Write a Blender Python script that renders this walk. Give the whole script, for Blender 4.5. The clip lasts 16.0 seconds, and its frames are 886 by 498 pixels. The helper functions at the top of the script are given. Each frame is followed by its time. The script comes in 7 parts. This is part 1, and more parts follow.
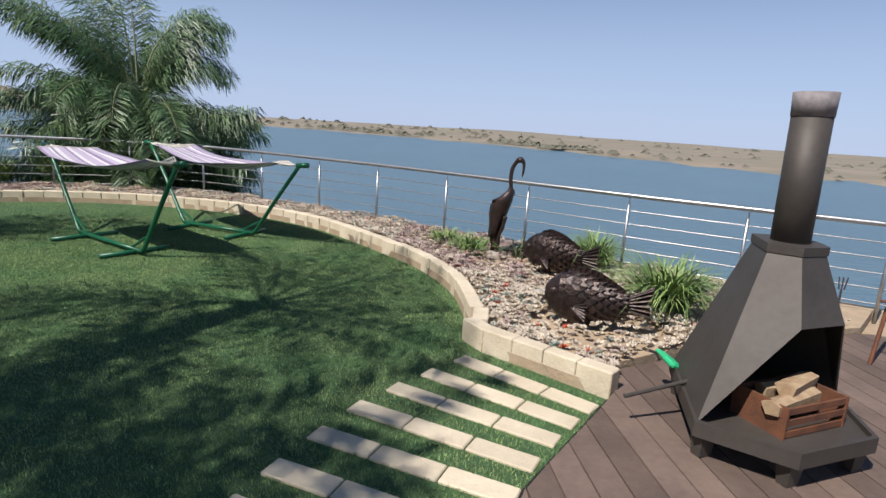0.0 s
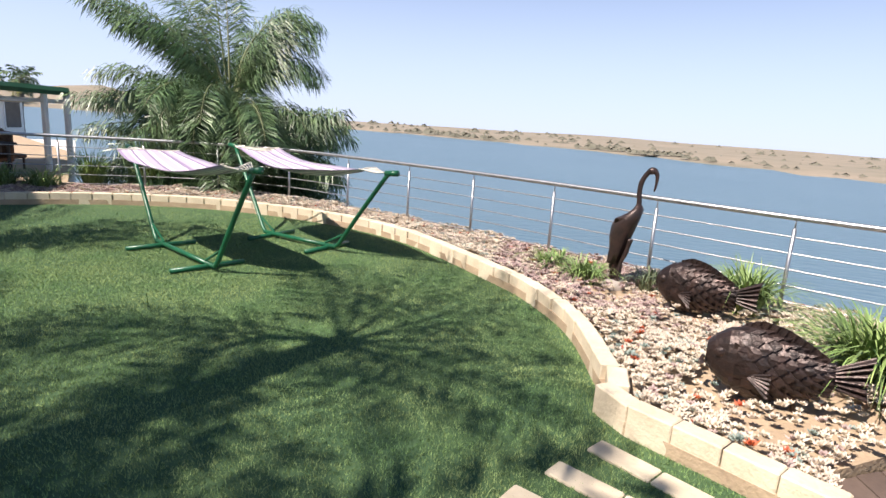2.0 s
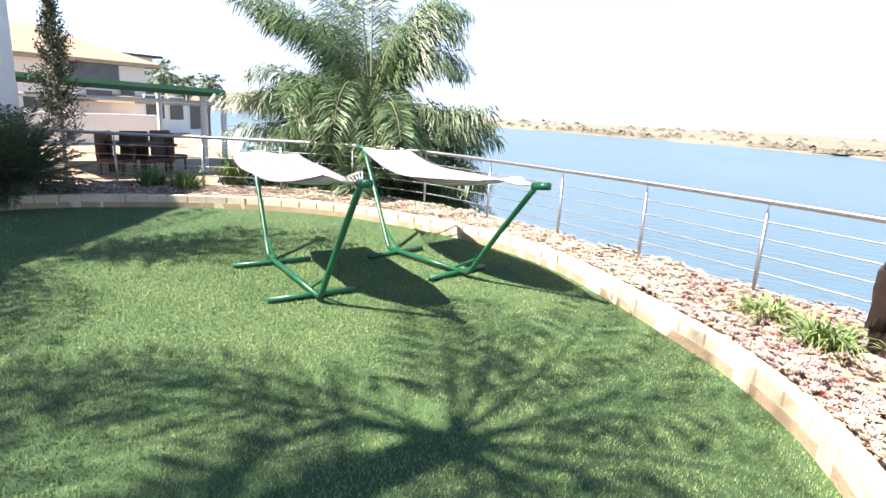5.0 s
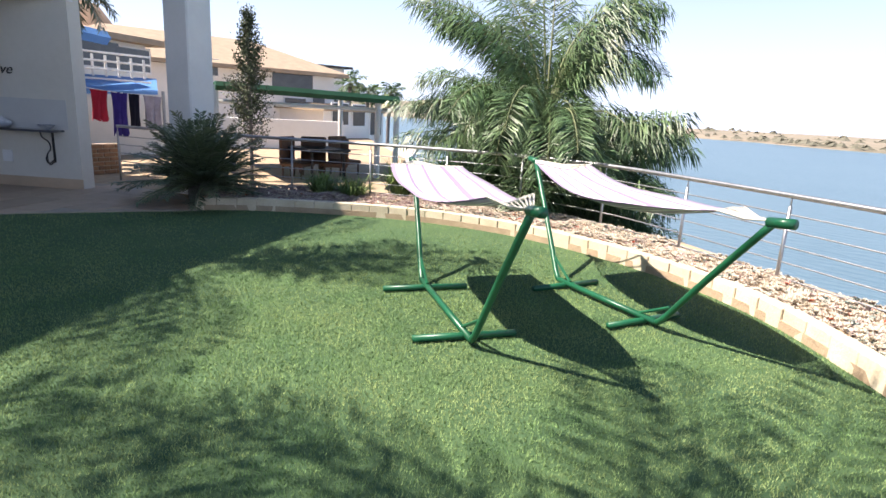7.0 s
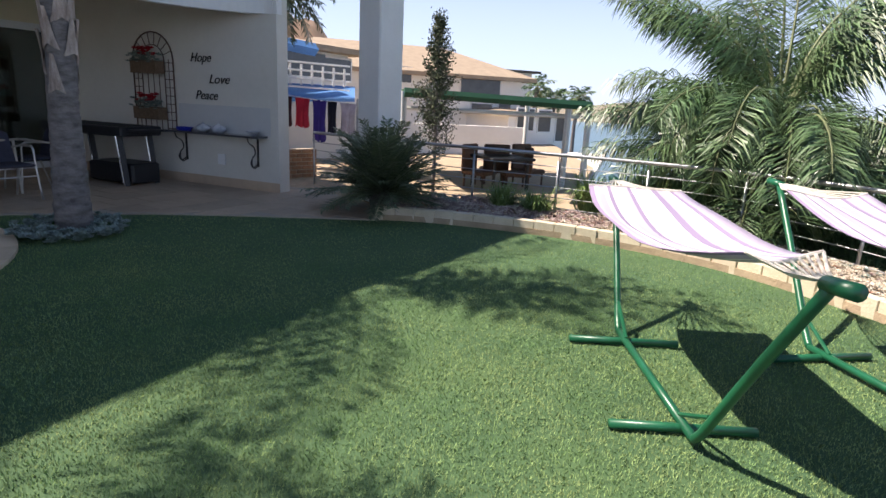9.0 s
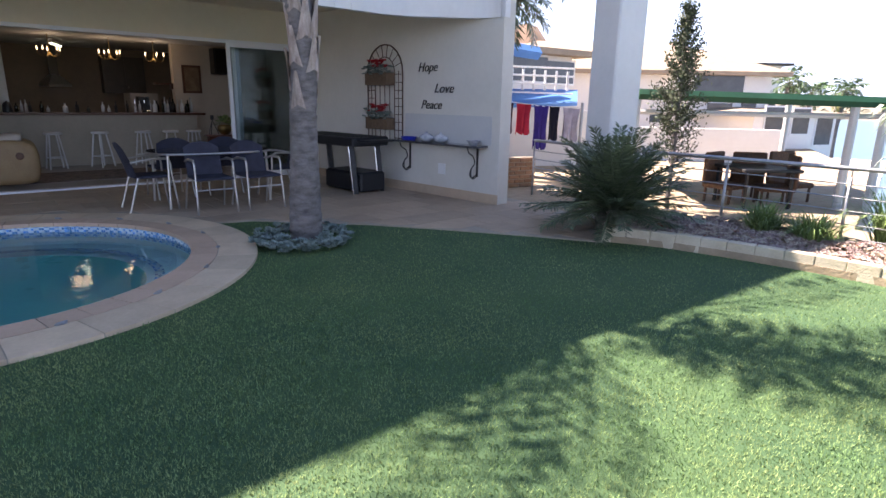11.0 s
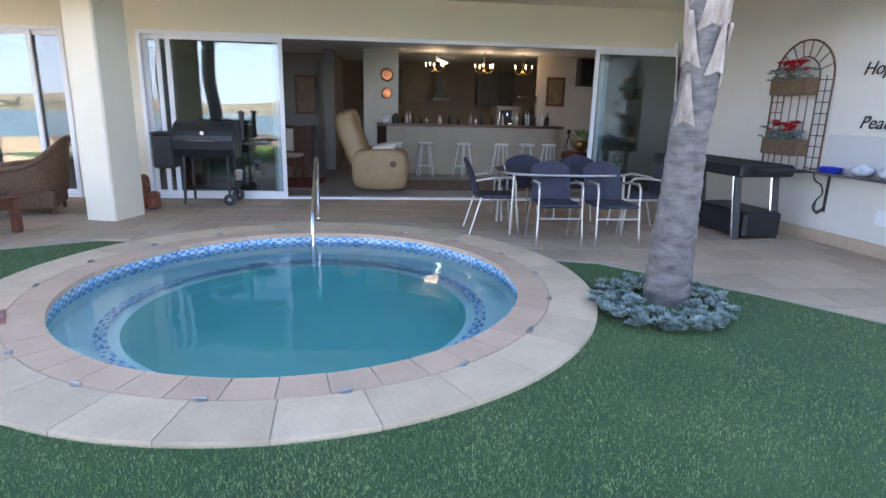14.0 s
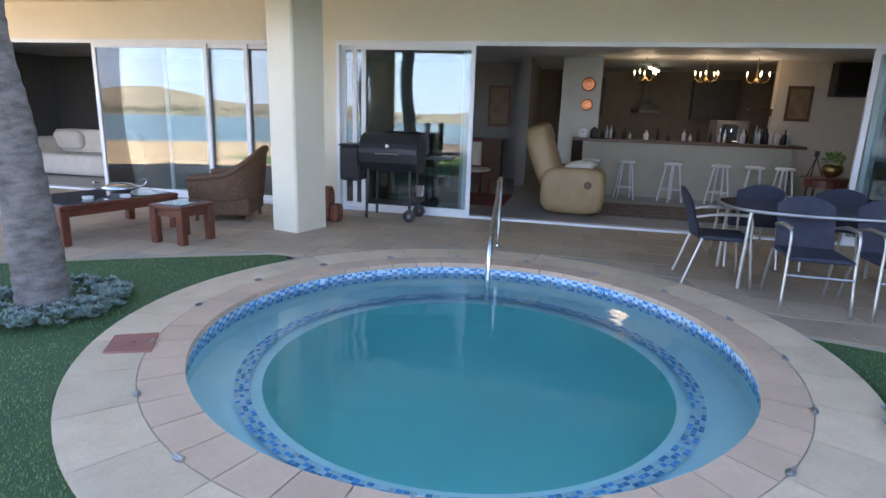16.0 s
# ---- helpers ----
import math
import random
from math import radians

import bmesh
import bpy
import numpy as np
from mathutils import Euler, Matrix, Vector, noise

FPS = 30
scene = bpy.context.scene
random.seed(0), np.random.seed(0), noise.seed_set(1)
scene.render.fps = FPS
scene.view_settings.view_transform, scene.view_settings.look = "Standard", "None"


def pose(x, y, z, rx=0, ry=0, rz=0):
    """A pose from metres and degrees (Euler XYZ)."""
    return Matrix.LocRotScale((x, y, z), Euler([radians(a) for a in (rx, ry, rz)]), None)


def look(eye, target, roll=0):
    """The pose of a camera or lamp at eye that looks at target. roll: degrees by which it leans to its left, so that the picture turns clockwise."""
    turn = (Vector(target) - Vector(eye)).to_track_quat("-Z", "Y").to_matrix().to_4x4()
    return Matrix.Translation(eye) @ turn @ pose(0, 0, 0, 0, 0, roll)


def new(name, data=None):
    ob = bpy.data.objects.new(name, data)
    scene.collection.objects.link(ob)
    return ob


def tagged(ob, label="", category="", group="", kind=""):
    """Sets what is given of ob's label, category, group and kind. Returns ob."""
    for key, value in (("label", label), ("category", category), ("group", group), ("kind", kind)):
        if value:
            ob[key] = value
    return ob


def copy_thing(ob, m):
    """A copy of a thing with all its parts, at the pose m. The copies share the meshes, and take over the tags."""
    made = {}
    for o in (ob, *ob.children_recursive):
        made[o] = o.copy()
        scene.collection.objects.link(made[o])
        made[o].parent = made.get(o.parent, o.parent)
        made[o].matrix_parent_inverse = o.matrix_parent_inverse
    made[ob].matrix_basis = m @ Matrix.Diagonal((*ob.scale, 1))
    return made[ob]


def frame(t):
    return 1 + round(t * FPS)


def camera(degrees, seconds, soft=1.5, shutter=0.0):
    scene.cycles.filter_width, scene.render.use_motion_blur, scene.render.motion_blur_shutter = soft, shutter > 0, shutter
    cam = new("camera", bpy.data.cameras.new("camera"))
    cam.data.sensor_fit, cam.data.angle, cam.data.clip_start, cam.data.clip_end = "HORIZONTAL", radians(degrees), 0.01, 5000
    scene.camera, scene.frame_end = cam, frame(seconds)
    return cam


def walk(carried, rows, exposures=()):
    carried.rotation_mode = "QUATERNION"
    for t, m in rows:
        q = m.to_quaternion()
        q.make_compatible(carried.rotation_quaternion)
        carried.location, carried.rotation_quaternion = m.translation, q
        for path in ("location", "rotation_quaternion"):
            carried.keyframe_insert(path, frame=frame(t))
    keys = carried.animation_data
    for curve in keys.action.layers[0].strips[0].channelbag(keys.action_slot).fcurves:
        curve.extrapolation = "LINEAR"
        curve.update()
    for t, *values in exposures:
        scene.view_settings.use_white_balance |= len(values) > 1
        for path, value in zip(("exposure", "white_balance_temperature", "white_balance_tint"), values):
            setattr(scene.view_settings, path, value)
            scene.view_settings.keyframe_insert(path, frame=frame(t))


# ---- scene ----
cam = camera(75.8, 16.0)
PATH = [
    (0, (0.392, 0.545, 1.456), (0.178, 2.487, 1.03), 3.7),
    (0.5, (0.304, 0.775, 1.454), (0.024, 2.708, 1.026), 3.5),
    (1, (0.21, 0.984, 1.451), (-0.125, 2.908, 1.021), 3.6),
    (1.5, (0.124, 1.203, 1.444), (-0.289, 3.111, 1.012), 3.8),
    (2, (0.035, 1.421, 1.423), (-0.46, 3.31, 0.993), 3.9),
    (2.5, (-0.032, 1.632, 1.426), (-0.578, 3.506, 0.99), 3.8),
    (3, (-0.091, 1.857, 1.426), (-0.698, 3.713, 0.992), 3.9),
    (3.5, (-0.178, 2.052, 1.407), (-0.855, 3.883, 0.97), 3.9),
    (3.7, (-0.239, 2.129, 1.389), (-0.939, 3.953, 0.961), 4.1),
    (5.8, (-0.585, 2.911, 1.416), (-1.72, 4.49, 0.95), 3.0),
    (6, (-0.659, 2.985, 1.355), (-1.834, 4.54, 0.907), 3.4),
    (6.5, (-0.767, 3.134, 1.423), (-2.068, 4.576, 0.947), 3.0),
    (7, (-0.938, 3.232, 1.401), (-2.343, 4.575, 0.928), 3.2),
    (7.5, (-1.123, 3.347, 1.426), (-2.615, 4.588, 0.941), 3.2),
    (8, (-1.294, 3.446, 1.445), (-2.872, 4.57, 0.952), 2.9),
    (8.5, (-1.465, 3.552, 1.423), (-3.136, 4.537, 0.935), 3.0),
    (9, (-1.619, 3.612, 1.425), (-3.365, 4.454, 0.935), 2.9),
    (9.2, (-1.657, 3.675, 1.403), (-3.444, 4.44, 0.93), 2.6),
    (11.3, (-2.549, 3.647, 1.457), (-4.482, 3.705, 0.949), 1.1),
    (11.5, (-2.666, 3.645, 1.458), (-4.601, 3.634, 0.952), 1.2),
    (12, (-2.922, 3.627, 1.456), (-4.844, 3.404, 0.952), 1.3),
    (12.5, (-3.167, 3.596, 1.464), (-5.055, 3.167, 0.964), 1.2),
    (13, (-3.391, 3.489, 1.451), (-5.239, 2.905, 0.959), 1.3),
    (13.5, (-3.654, 3.354, 1.447), (-5.438, 2.591, 0.963), 1.4),
    (14, (-3.878, 3.206, 1.445), (-5.57, 2.256, 0.961), 1.4),
    (14.5, (-4.078, 3.041, 1.45), (-5.695, 1.965, 0.972), 1.7),
    (15, (-4.28, 2.9, 1.456), (-5.805, 1.695, 0.985), 1.8),
    (15.5, (-4.462, 2.768, 1.466), (-5.874, 1.432, 0.997), 1.9),
    (16, (-4.663, 2.587, 1.474), (-5.961, 1.139, 1.007), 1.9),
]
EXPOSURES = [(0, 0.08, 6400, 14), (0.8, 0.36, 6600, 16), (1.5, 0.52, 6800, 18), (3.5, 1.42, 6900, 18), (6, 1.58, 7000, 18), (7, 1.22, 7000, 18), (9, 0.94, 7000, 18), (11.5, 2.28, 7000, 24), (12.5, 2.95, 7000, 21), (13.4, 3.37, 7000, 18), (14.2, 3.16, 7000, 18), (15, 2.82, 7000, 17), (16, 3.02, 6900, 16)]
walk(cam, [(t, look(eye, target, roll)) for t, eye, target, roll in PATH], EXPOSURES)

# ---- light ----
world = bpy.data.worlds.new("sky")
scene.world = world
world.use_nodes = True
wn = world.node_tree.nodes
sky = wn.new("ShaderNodeTexSky")
sky.sky_type, sky.sun_disc = "NISHITA", False
sky.sun_elevation, sky.sun_rotation = radians(54), radians(215)
sky.air_density, sky.dust_density, sky.ozone_density, sky.altitude = 1.0, 0.12, 3.0, 1300
# pale dry-season haze that thins out with height
wgeo_, wsep, wrange, wmix = wn.new("ShaderNodeTexCoord"), wn.new("ShaderNodeSeparateXYZ"), wn.new("ShaderNodeMapRange"), wn.new("ShaderNodeMix")
wmix.data_type = "RGBA"
wrange.interpolation_type = "SMOOTHSTEP"
for key, value in (("From Min", -0.02), ("From Max", 0.42), ("To Min", 0.88), ("To Max", 0.0)):
    wrange.inputs[key].default_value = value
wmix.inputs["B"].default_value = (5.3, 6.7, 9.3, 1)
wl = world.node_tree.links
wl.new(wgeo_.outputs["Generated"], wsep.inputs[0])
wl.new(wsep.outputs["Z"], wrange.inputs["Value"])
wl.new(wrange.outputs[0], wmix.inputs["Factor"])
wl.new(sky.outputs[0], wmix.inputs["A"])
wl.new(wmix.outputs["Result"], wn["Background"].inputs[0])
wn["Background"].inputs[1].default_value = 0.083
sun = new("sun", bpy.data.lights.new("sun", "SUN"))
sun.data.energy, sun.data.angle, sun.data.color = 5.0, radians(0.5), (1.0, 0.95, 0.87)
sun.matrix_basis = look((0, 0, 0), (0.42, 0.60, -1.0))


# ---- mesh helpers ----
class Geo:
    def __init__(self):
        self.v, self.f = [], []

    def add(self, verts, faces):
        n = len(self.v)
        self.v += [tuple(p) for p in verts]
        self.f += [tuple(i + n for i in f) for f in faces]
        return self

    def box(self, c, s, m=None, taper=1.0):
        x, y, z = (a / 2 for a in s)
        pts = [Vector((sx * x * (taper if sz > 0 else 1), sy * y * (taper if sz > 0 else 1), sz * z)) for sz in (-1, 1) for sx, sy in ((-1, -1), (1, -1), (1, 1), (-1, 1))]
        if m is not None:
            pts = [m.to_3x3() @ p for p in pts]
        return self.add([p + Vector(c) for p in pts], [(3, 2, 1, 0), (4, 5, 6, 7), (0, 1, 5, 4), (1, 2, 6, 5), (2, 3, 7, 6), (3, 0, 4, 7)])

    def bbox(self, c, s, b=0.01, m=None):
        """A box with chamfered edges."""
        x, y, z = (a / 2 for a in s)
        b = min(b, x * 0.9, y * 0.9, z * 0.9)
        rings = []
        for zz, k in ((-z, b), (-z + b, 0), (z - b, 0), (z, b)):
            X, Y = x - k, y - k
            c8 = [(-X, -Y + b), (-X + b, -Y), (X - b, -Y), (X, -Y + b), (X, Y - b), (X - b, Y), (-X + b, Y), (-X, Y - b)]
            rings.append([Vector((p, q, zz)) for p, q in c8])
        pts = [p for r in rings for p in r]
        if m is not None:
            pts = [m.to_3x3() @ p for p in pts]
        fs = [tuple(reversed(range(8))), tuple(range(24, 32))]
        for r in range(3):
            for i in range(8):
                j = (i + 1) % 8
                fs.append((r * 8 + i, r * 8 + j, r * 8 + 8 + j, r * 8 + 8 + i))
        return self.add([p + Vector(c) for p in pts], fs)

    def prism(self, poly, z0, z1, inset=0.0):
        n = len(poly)
        if inset:
            cx, cy = sum(p[0] for p in poly) / n, sum(p[1] for p in poly) / n
            top = [(p[0] + (cx - p[0]) * inset, p[1] + (cy - p[1]) * inset) for p in poly]
        else:
            top = poly
        area = sum(poly[i][0] * poly[(i + 1) % n][1] - poly[(i + 1) % n][0] * poly[i][1] for i in range(n))
        if area < 0:
            poly, top = poly[::-1], top[::-1]
        v = [(x, y, z0) for x, y in poly] + [(x, y, z1) for x, y in top]
        return self.add(v, [tuple(reversed(range(n))), tuple(range(n, 2 * n))] + [(i, (i + 1) % n, n + (i + 1) % n, n + i) for i in range(n)])

    def tube(self, pts, r, n=8, caps=True):
        pts = [Vector(p) for p in pts]
        rs = r if isinstance(r, (list, tuple)) else [r] * len(pts)
        base = len(self.v)
        up = None
        for i, p in enumerate(pts):
            t = (pts[min(i + 1, len(pts) - 1)] - pts[max(i - 1, 0)]).normalized()
            if up is None:
                up = Vector((0, 0, 1)) if abs(t.z) < 0.9 else Vector((1, 0, 0))
            a = t.cross(up).normalized()
            b = a.cross(t).normalized()
            up = b
            for k in range(n):
                q = 2 * math.pi * k / n
                self.v.append(tuple(p + (a * math.cos(q) + b * math.sin(q)) * rs[i]))
        for i in range(len(pts) - 1):
            for k in range(n):
                j = (k + 1) % n
                self.f.append((base + i * n + k, base + i * n + j, base + (i + 1) * n + j, base + (i + 1) * n + k))
        if caps:
            self.f.append(tuple(base + k for k in reversed(range(n))))
            self.f.append(tuple(base + (len(pts) - 1) * n + k for k in range(n)))
        return self

    def lathe(self, c, prof, n=20, m=None):
        base = len(self.v)
        for r, z in prof:
            for k in range(n):
                q = 2 * math.pi * k / n
                p = Vector((r * math.cos(q), r * math.sin(q), z))
                if m is not None:
                    p = m.to_3x3() @ p
                self.v.append(tuple(p + Vector(c)))
        for i in range(len(prof) - 1):
            for k in range(n):
                j = (k + 1) % n
                self.f.append((base + i * n + k, base + i * n + j, base + (i + 1) * n + j, base + (i + 1) * n + k))
        self.f.append(tuple(base + k for k in reversed(range(n))))
        self.f.append(tuple(base + (len(prof) - 1) * n + k for k in range(n)))
        return self

    def sheet(self, rows, thick=0.0):
        """A grid of points, row by row; thick gives it a second side below."""
        nr, nc = len(rows), len(rows[0])
        base = len(self.v)
        for r in rows:
            self.v += [tuple(p) for p in r]
        for i in range(nr - 1):
            for j in range(nc - 1):
                a = base + i * nc + j
                self.f.append((a, a + 1, a + nc + 1, a + nc))
        if thick:
            low = len(self.v)
            for r in rows:
                self.v += [(p[0], p[1], p[2] - thick) for p in r]
            for i in range(nr - 1):
                for j in range(nc - 1):
                    a = low + i * nc + j
                    self.f.append((a + nc, a + nc + 1, a + 1, a))
            edge = [j for j in range(nc)] + [i * nc + nc - 1 for i in range(1, nr)] + [(nr - 1) * nc + j for j in range(nc - 2, -1, -1)] + [i * nc for i in range(nr - 2, 0, -1)]
            for k, e in enumerate(edge):
                g = edge[(k + 1) % len(edge)]
                self.f.append((base + g, base + e, low + e, low + g))
        return self

    def pillow(self, c, s, p=5.0, m=None, n=6):
        """A box with full, round edges: a cube's grid drawn in to a rounded solid."""
        idx, base = {}, len(self.v)

        def at(q):
            if q not in idx:
                idx[q] = len(self.v) - base + 0
                w = [a / n * 2 - 1 for a in q]
                k = sum(abs(a) ** p for a in w) ** (1 / p)
                v = Vector([a / k * b / 2 for a, b in zip(w, s)])
                self.v.append(tuple((m.to_3x3() @ v if m is not None else v) + Vector(c)))
            return base + idx[q]
        for ax in range(3):
            for side in (0, n):
                for i in range(n):
                    for j in range(n):
                        quad = []
                        for a, b in ((i, j), (i + 1, j), (i + 1, j + 1), (i, j + 1)):
                            q = [a, b]
                            q.insert(ax, side)
                            quad.append(at(tuple(q)))
                        self.f.append(tuple(quad if (side == n) != (ax == 1) else quad[::-1]))
        return self

    def data(self, name, mat, smooth=False):
        me = bpy.data.meshes.new(name)
        me.from_pydata(self.v, [], self.f)
        me.materials.append(mat)
        if smooth:
            me.polygons.foreach_set("use_smooth", [True] * len(me.polygons))
        me.update()
        return me


def part(name, geo, mat, parent=None, label="", smooth=False):
    """One mesh object, under a thing or a part, or by itself."""
    ob = new(name, geo.data(name, mat, smooth) if isinstance(geo, Geo) else geo)
    if parent is not None:
        ob.parent = parent
    return tagged(ob, label)


def thing(name, label, category, group="", at=(0, 0, 0), turn=0.0):
    ob = new(name)
    ob.matrix_basis = pose(*at, 0, 0, turn)
    return tagged(ob, label, category, group)


def struct(name, geo, mat, label, category="", smooth=False):
    return tagged(part(name, geo, mat, None, label, smooth), "", category, "", "structure")


def spline(pts, n=8):
    """A smooth line through the points (Catmull-Rom)."""
    P = [Vector(p) for p in pts]
    P = [2 * P[0] - P[1]] + P + [2 * P[-1] - P[-2]]
    out = []
    for i in range(1, len(P) - 2):
        for k in range(n):
            t = k / n
            a, b, c, d = P[i - 1], P[i], P[i + 1], P[i + 2]
            out.append(0.5 * ((2 * b) + (c - a) * t + (2 * a - 5 * b + 4 * c - d) * t * t + (3 * b - a - 3 * c + d) * t ** 3))
    return out + [P[-2]]


def along(line, step):
    """Points at even steps along a line, with the direction there."""
    out, left = [], 0.0
    for a, b in zip(line, line[1:]):
        L = (b - a).length
        while left <= L:
            out.append((a.lerp(b, left / L), (b - a).normalized()))
            left += step
        left -= L
    return out


# ---- materials ----
def mat(name, c1, c2=None, scale=8.0, rough=0.7, metal=0.0, bump=0.0, bscale=None, fine=None, coat=0.0, island=0.0, spec=0.5, stretch=None):
    """Two colours mixed by noise at two scales, with a bump and a shift from piece to piece."""
    m = bpy.data.materials.new(name)
    m.use_nodes = True
    nt = m.node_tree
    N, L = nt.nodes, nt.links
    bs = N["Principled BSDF"]
    bs.inputs["Roughness"].default_value, bs.inputs["Metallic"].default_value = rough, metal
    bs.inputs["Coat Weight"].default_value = coat
    bs.inputs["Specular IOR Level"].default_value = spec
    c2 = c2 or tuple(a * 0.75 for a in c1)
    tc = N.new("ShaderNodeTexCoord")
    big, small = N.new("ShaderNodeTexNoise"), N.new("ShaderNodeTexNoise")
    big.inputs["Scale"].default_value, big.inputs["Detail"].default_value = scale, 4
    small.inputs["Scale"].default_value, small.inputs["Detail"].default_value = fine or scale * 9, 3
    add = N.new("ShaderNodeMath")
    add.operation = "MULTIPLY_ADD"
    add.inputs[1].default_value = 0.45
    ramp = N.new("ShaderNodeMapRange")
    ramp.inputs["From Min"].default_value, ramp.inputs["From Max"].default_value = 0.5, 0.95
    mix = N.new("ShaderNodeMix")
    mix.data_type = "RGBA"
    mix.inputs["A"].default_value, mix.inputs["B"].default_value = (*c1, 1), (*c2, 1)
    geo = N.new("ShaderNodeNewGeometry")
    place = geo.outputs["Position"]
    if stretch:
        mp = N.new("ShaderNodeMapping")
        mp.inputs["Scale"].default_value = stretch
        L.new(place, mp.inputs[0])
        place = mp.outputs[0]
    for n in (big, small):
        L.new(place, n.inputs["Vector"])
    L.new(small.outputs["Fac"], add.inputs[0])
    L.new(big.outputs["Fac"], add.inputs[2])
    L.new(add.outputs[0], ramp.inputs["Value"])
    L.new(ramp.outputs[0], mix.inputs["Factor"])
    out = mix.outputs["Result"]
    if island:
        info, hsv, mul, r2 = N.new("ShaderNodeObjectInfo"), N.new("ShaderNodeHueSaturation"), N.new("ShaderNodeMapRange"), N.new("ShaderNodeMath")
        r2.operation = "ADD"
        L.new(info.outputs["Random"], r2.inputs[0])
        L.new(geo.outputs["Random Per Island"], r2.inputs[1])
        frac = N.new("ShaderNodeMath")
        frac.operation = "FRACT"
        L.new(r2.outputs[0], frac.inputs[0])
        mul.inputs["To Min"].default_value, mul.inputs["To Max"].default_value = 1 - island, 1 + island
        L.new(frac.outputs[0], mul.inputs["Value"])
        L.new(mul.outputs[0], hsv.inputs["Value"])
        L.new(out, hsv.inputs["Color"])
        out = hsv.outputs["Color"]
    L.new(out, bs.inputs["Base Color"])
    if bump:
        bn, b = N.new("ShaderNodeTexNoise"), N.new("ShaderNodeBump")
        bn.inputs["Scale"].default_value, bn.inputs["Detail"].default_value = bscale or scale * 10, 4
        b.inputs["Strength"].default_value, b.inputs["Distance"].default_value = bump, 0.01
        L.new(place, bn.inputs["Vector"])
        L.new(bn.outputs["Fac"], b.inputs["Height"])
        L.new(b.outputs["Normal"], bs.inputs["Normal"])
    return m


def glow(name, colour, strength):
    m = bpy.data.materials.new(name)
    m.use_nodes = True
    b = m.node_tree.nodes["Principled BSDF"]
    b.inputs["Base Color"].default_value = (*colour, 1)
    b.inputs["Emission Color"].default_value, b.inputs["Emission Strength"].default_value = (*colour, 1), strength
    return m


def glass(name, tint=(0.9, 0.95, 0.95), ior=1.45, mixin=0.12):
    """A pane: clear, with a mirror's share."""
    m = bpy.data.materials.new(name)
    m.use_nodes = True
    N, L = m.node_tree.nodes, m.node_tree.links
    N.remove(N["Principled BSDF"])
    tr, gl, mx, fr, mth = N.new("ShaderNodeBsdfTransparent"), N.new("ShaderNodeBsdfGlossy"), N.new("ShaderNodeMixShader"), N.new("ShaderNodeFresnel"), N.new("ShaderNodeMath")
    tr.inputs[0].default_value = (*tint, 1)
    gl.inputs["Roughness"].default_value = 0.0
    fr.inputs[0].default_value = ior
    mth.operation = "ADD"
    mth.inputs[1].default_value = mixin
    L.new(fr.outputs[0], mth.inputs[0])
    L.new(mth.outputs[0], mx.inputs[0])
    L.new(tr.outputs[0], mx.inputs[1])
    L.new(gl.outputs[0], mx.inputs[2])
    L.new(mx.outputs[0], N["Material Output"].inputs[0])
    return m


TURF = mat("turf", (0.042, 0.10, 0.042), (0.07, 0.135, 0.05), 1.3, 0.9, bump=0.6, bscale=150, fine=110)
BLADE = mat("turf_blade", (0.124, 0.236, 0.086), (0.275, 0.35, 0.14), 2.0, 0.8, fine=80, island=0.4, spec=0.2)
PLASTER = mat("cream_plaster", (0.80, 0.73, 0.58), (0.75, 0.68, 0.53), 1.2, 0.85, bump=0.15, bscale=60)
PALE = mat("pale_plaster", (0.72, 0.69, 0.62), (0.66, 0.63, 0.56), 1.5, 0.85, bump=0.12, bscale=60)
WHITE = mat("white_paint", (0.80, 0.80, 0.79), (0.74, 0.74, 0.73), 2.0, 0.6, bump=0.08)
ALU = mat("white_aluminium", (0.80, 0.81, 0.83), (0.75, 0.76, 0.78), 3.0, 0.35)
STEEL = mat("brushed_steel", (0.47, 0.48, 0.49), (0.36, 0.37, 0.38), 20, 0.4, 0.9)
CHROME = mat("polished_steel", (0.75, 0.75, 0.76), (0.68, 0.68, 0.7), 15, 0.12, 1.0)
STEP = mat("cream_slab", (0.69, 0.60, 0.44), (0.57, 0.48, 0.35), 4, 0.85, bump=0.35, bscale=50, island=0.08)
KERB = mat("sandstone_kerb", (0.72, 0.63, 0.47), (0.58, 0.49, 0.35), 5, 0.9, bump=0.5, bscale=50, island=0.05)
SLAB = mat("cream_paver", (0.72, 0.56, 0.39), (0.60, 0.455, 0.31), 4, 0.85, bump=0.35, bscale=50, island=0.11)
COPE_IN = mat("pink_coping", (0.66, 0.465, 0.33), (0.57, 0.395, 0.28), 3, 0.8, bump=0.3, bscale=50, island=0.06)
PATIO = mat("sandstone_tile", (0.54, 0.405, 0.285), (0.42, 0.31, 0.22), 1.1, 0.7, bump=0.2, bscale=40, island=0.12)
GROUT = mat("grout", (0.45, 0.38, 0.30), (0.38, 0.32, 0.25), 8, 0.95, bump=0.3)
DECK = mat("deck_board", (0.19, 0.135, 0.105), (0.12, 0.085, 0.068), 3, 0.75, bump=0.3, bscale=70, island=0.22)
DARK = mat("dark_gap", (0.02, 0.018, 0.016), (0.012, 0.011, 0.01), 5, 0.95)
SOIL = mat("dry_soil", (0.47, 0.36, 0.24), (0.36, 0.27, 0.18), 6, 0.95, bump=0.8, bscale=40)
SUCC = mat("succulent", (0.57, 0.485, 0.40), (0.64, 0.57, 0.45), 3, 0.65, fine=20, island=0.18)
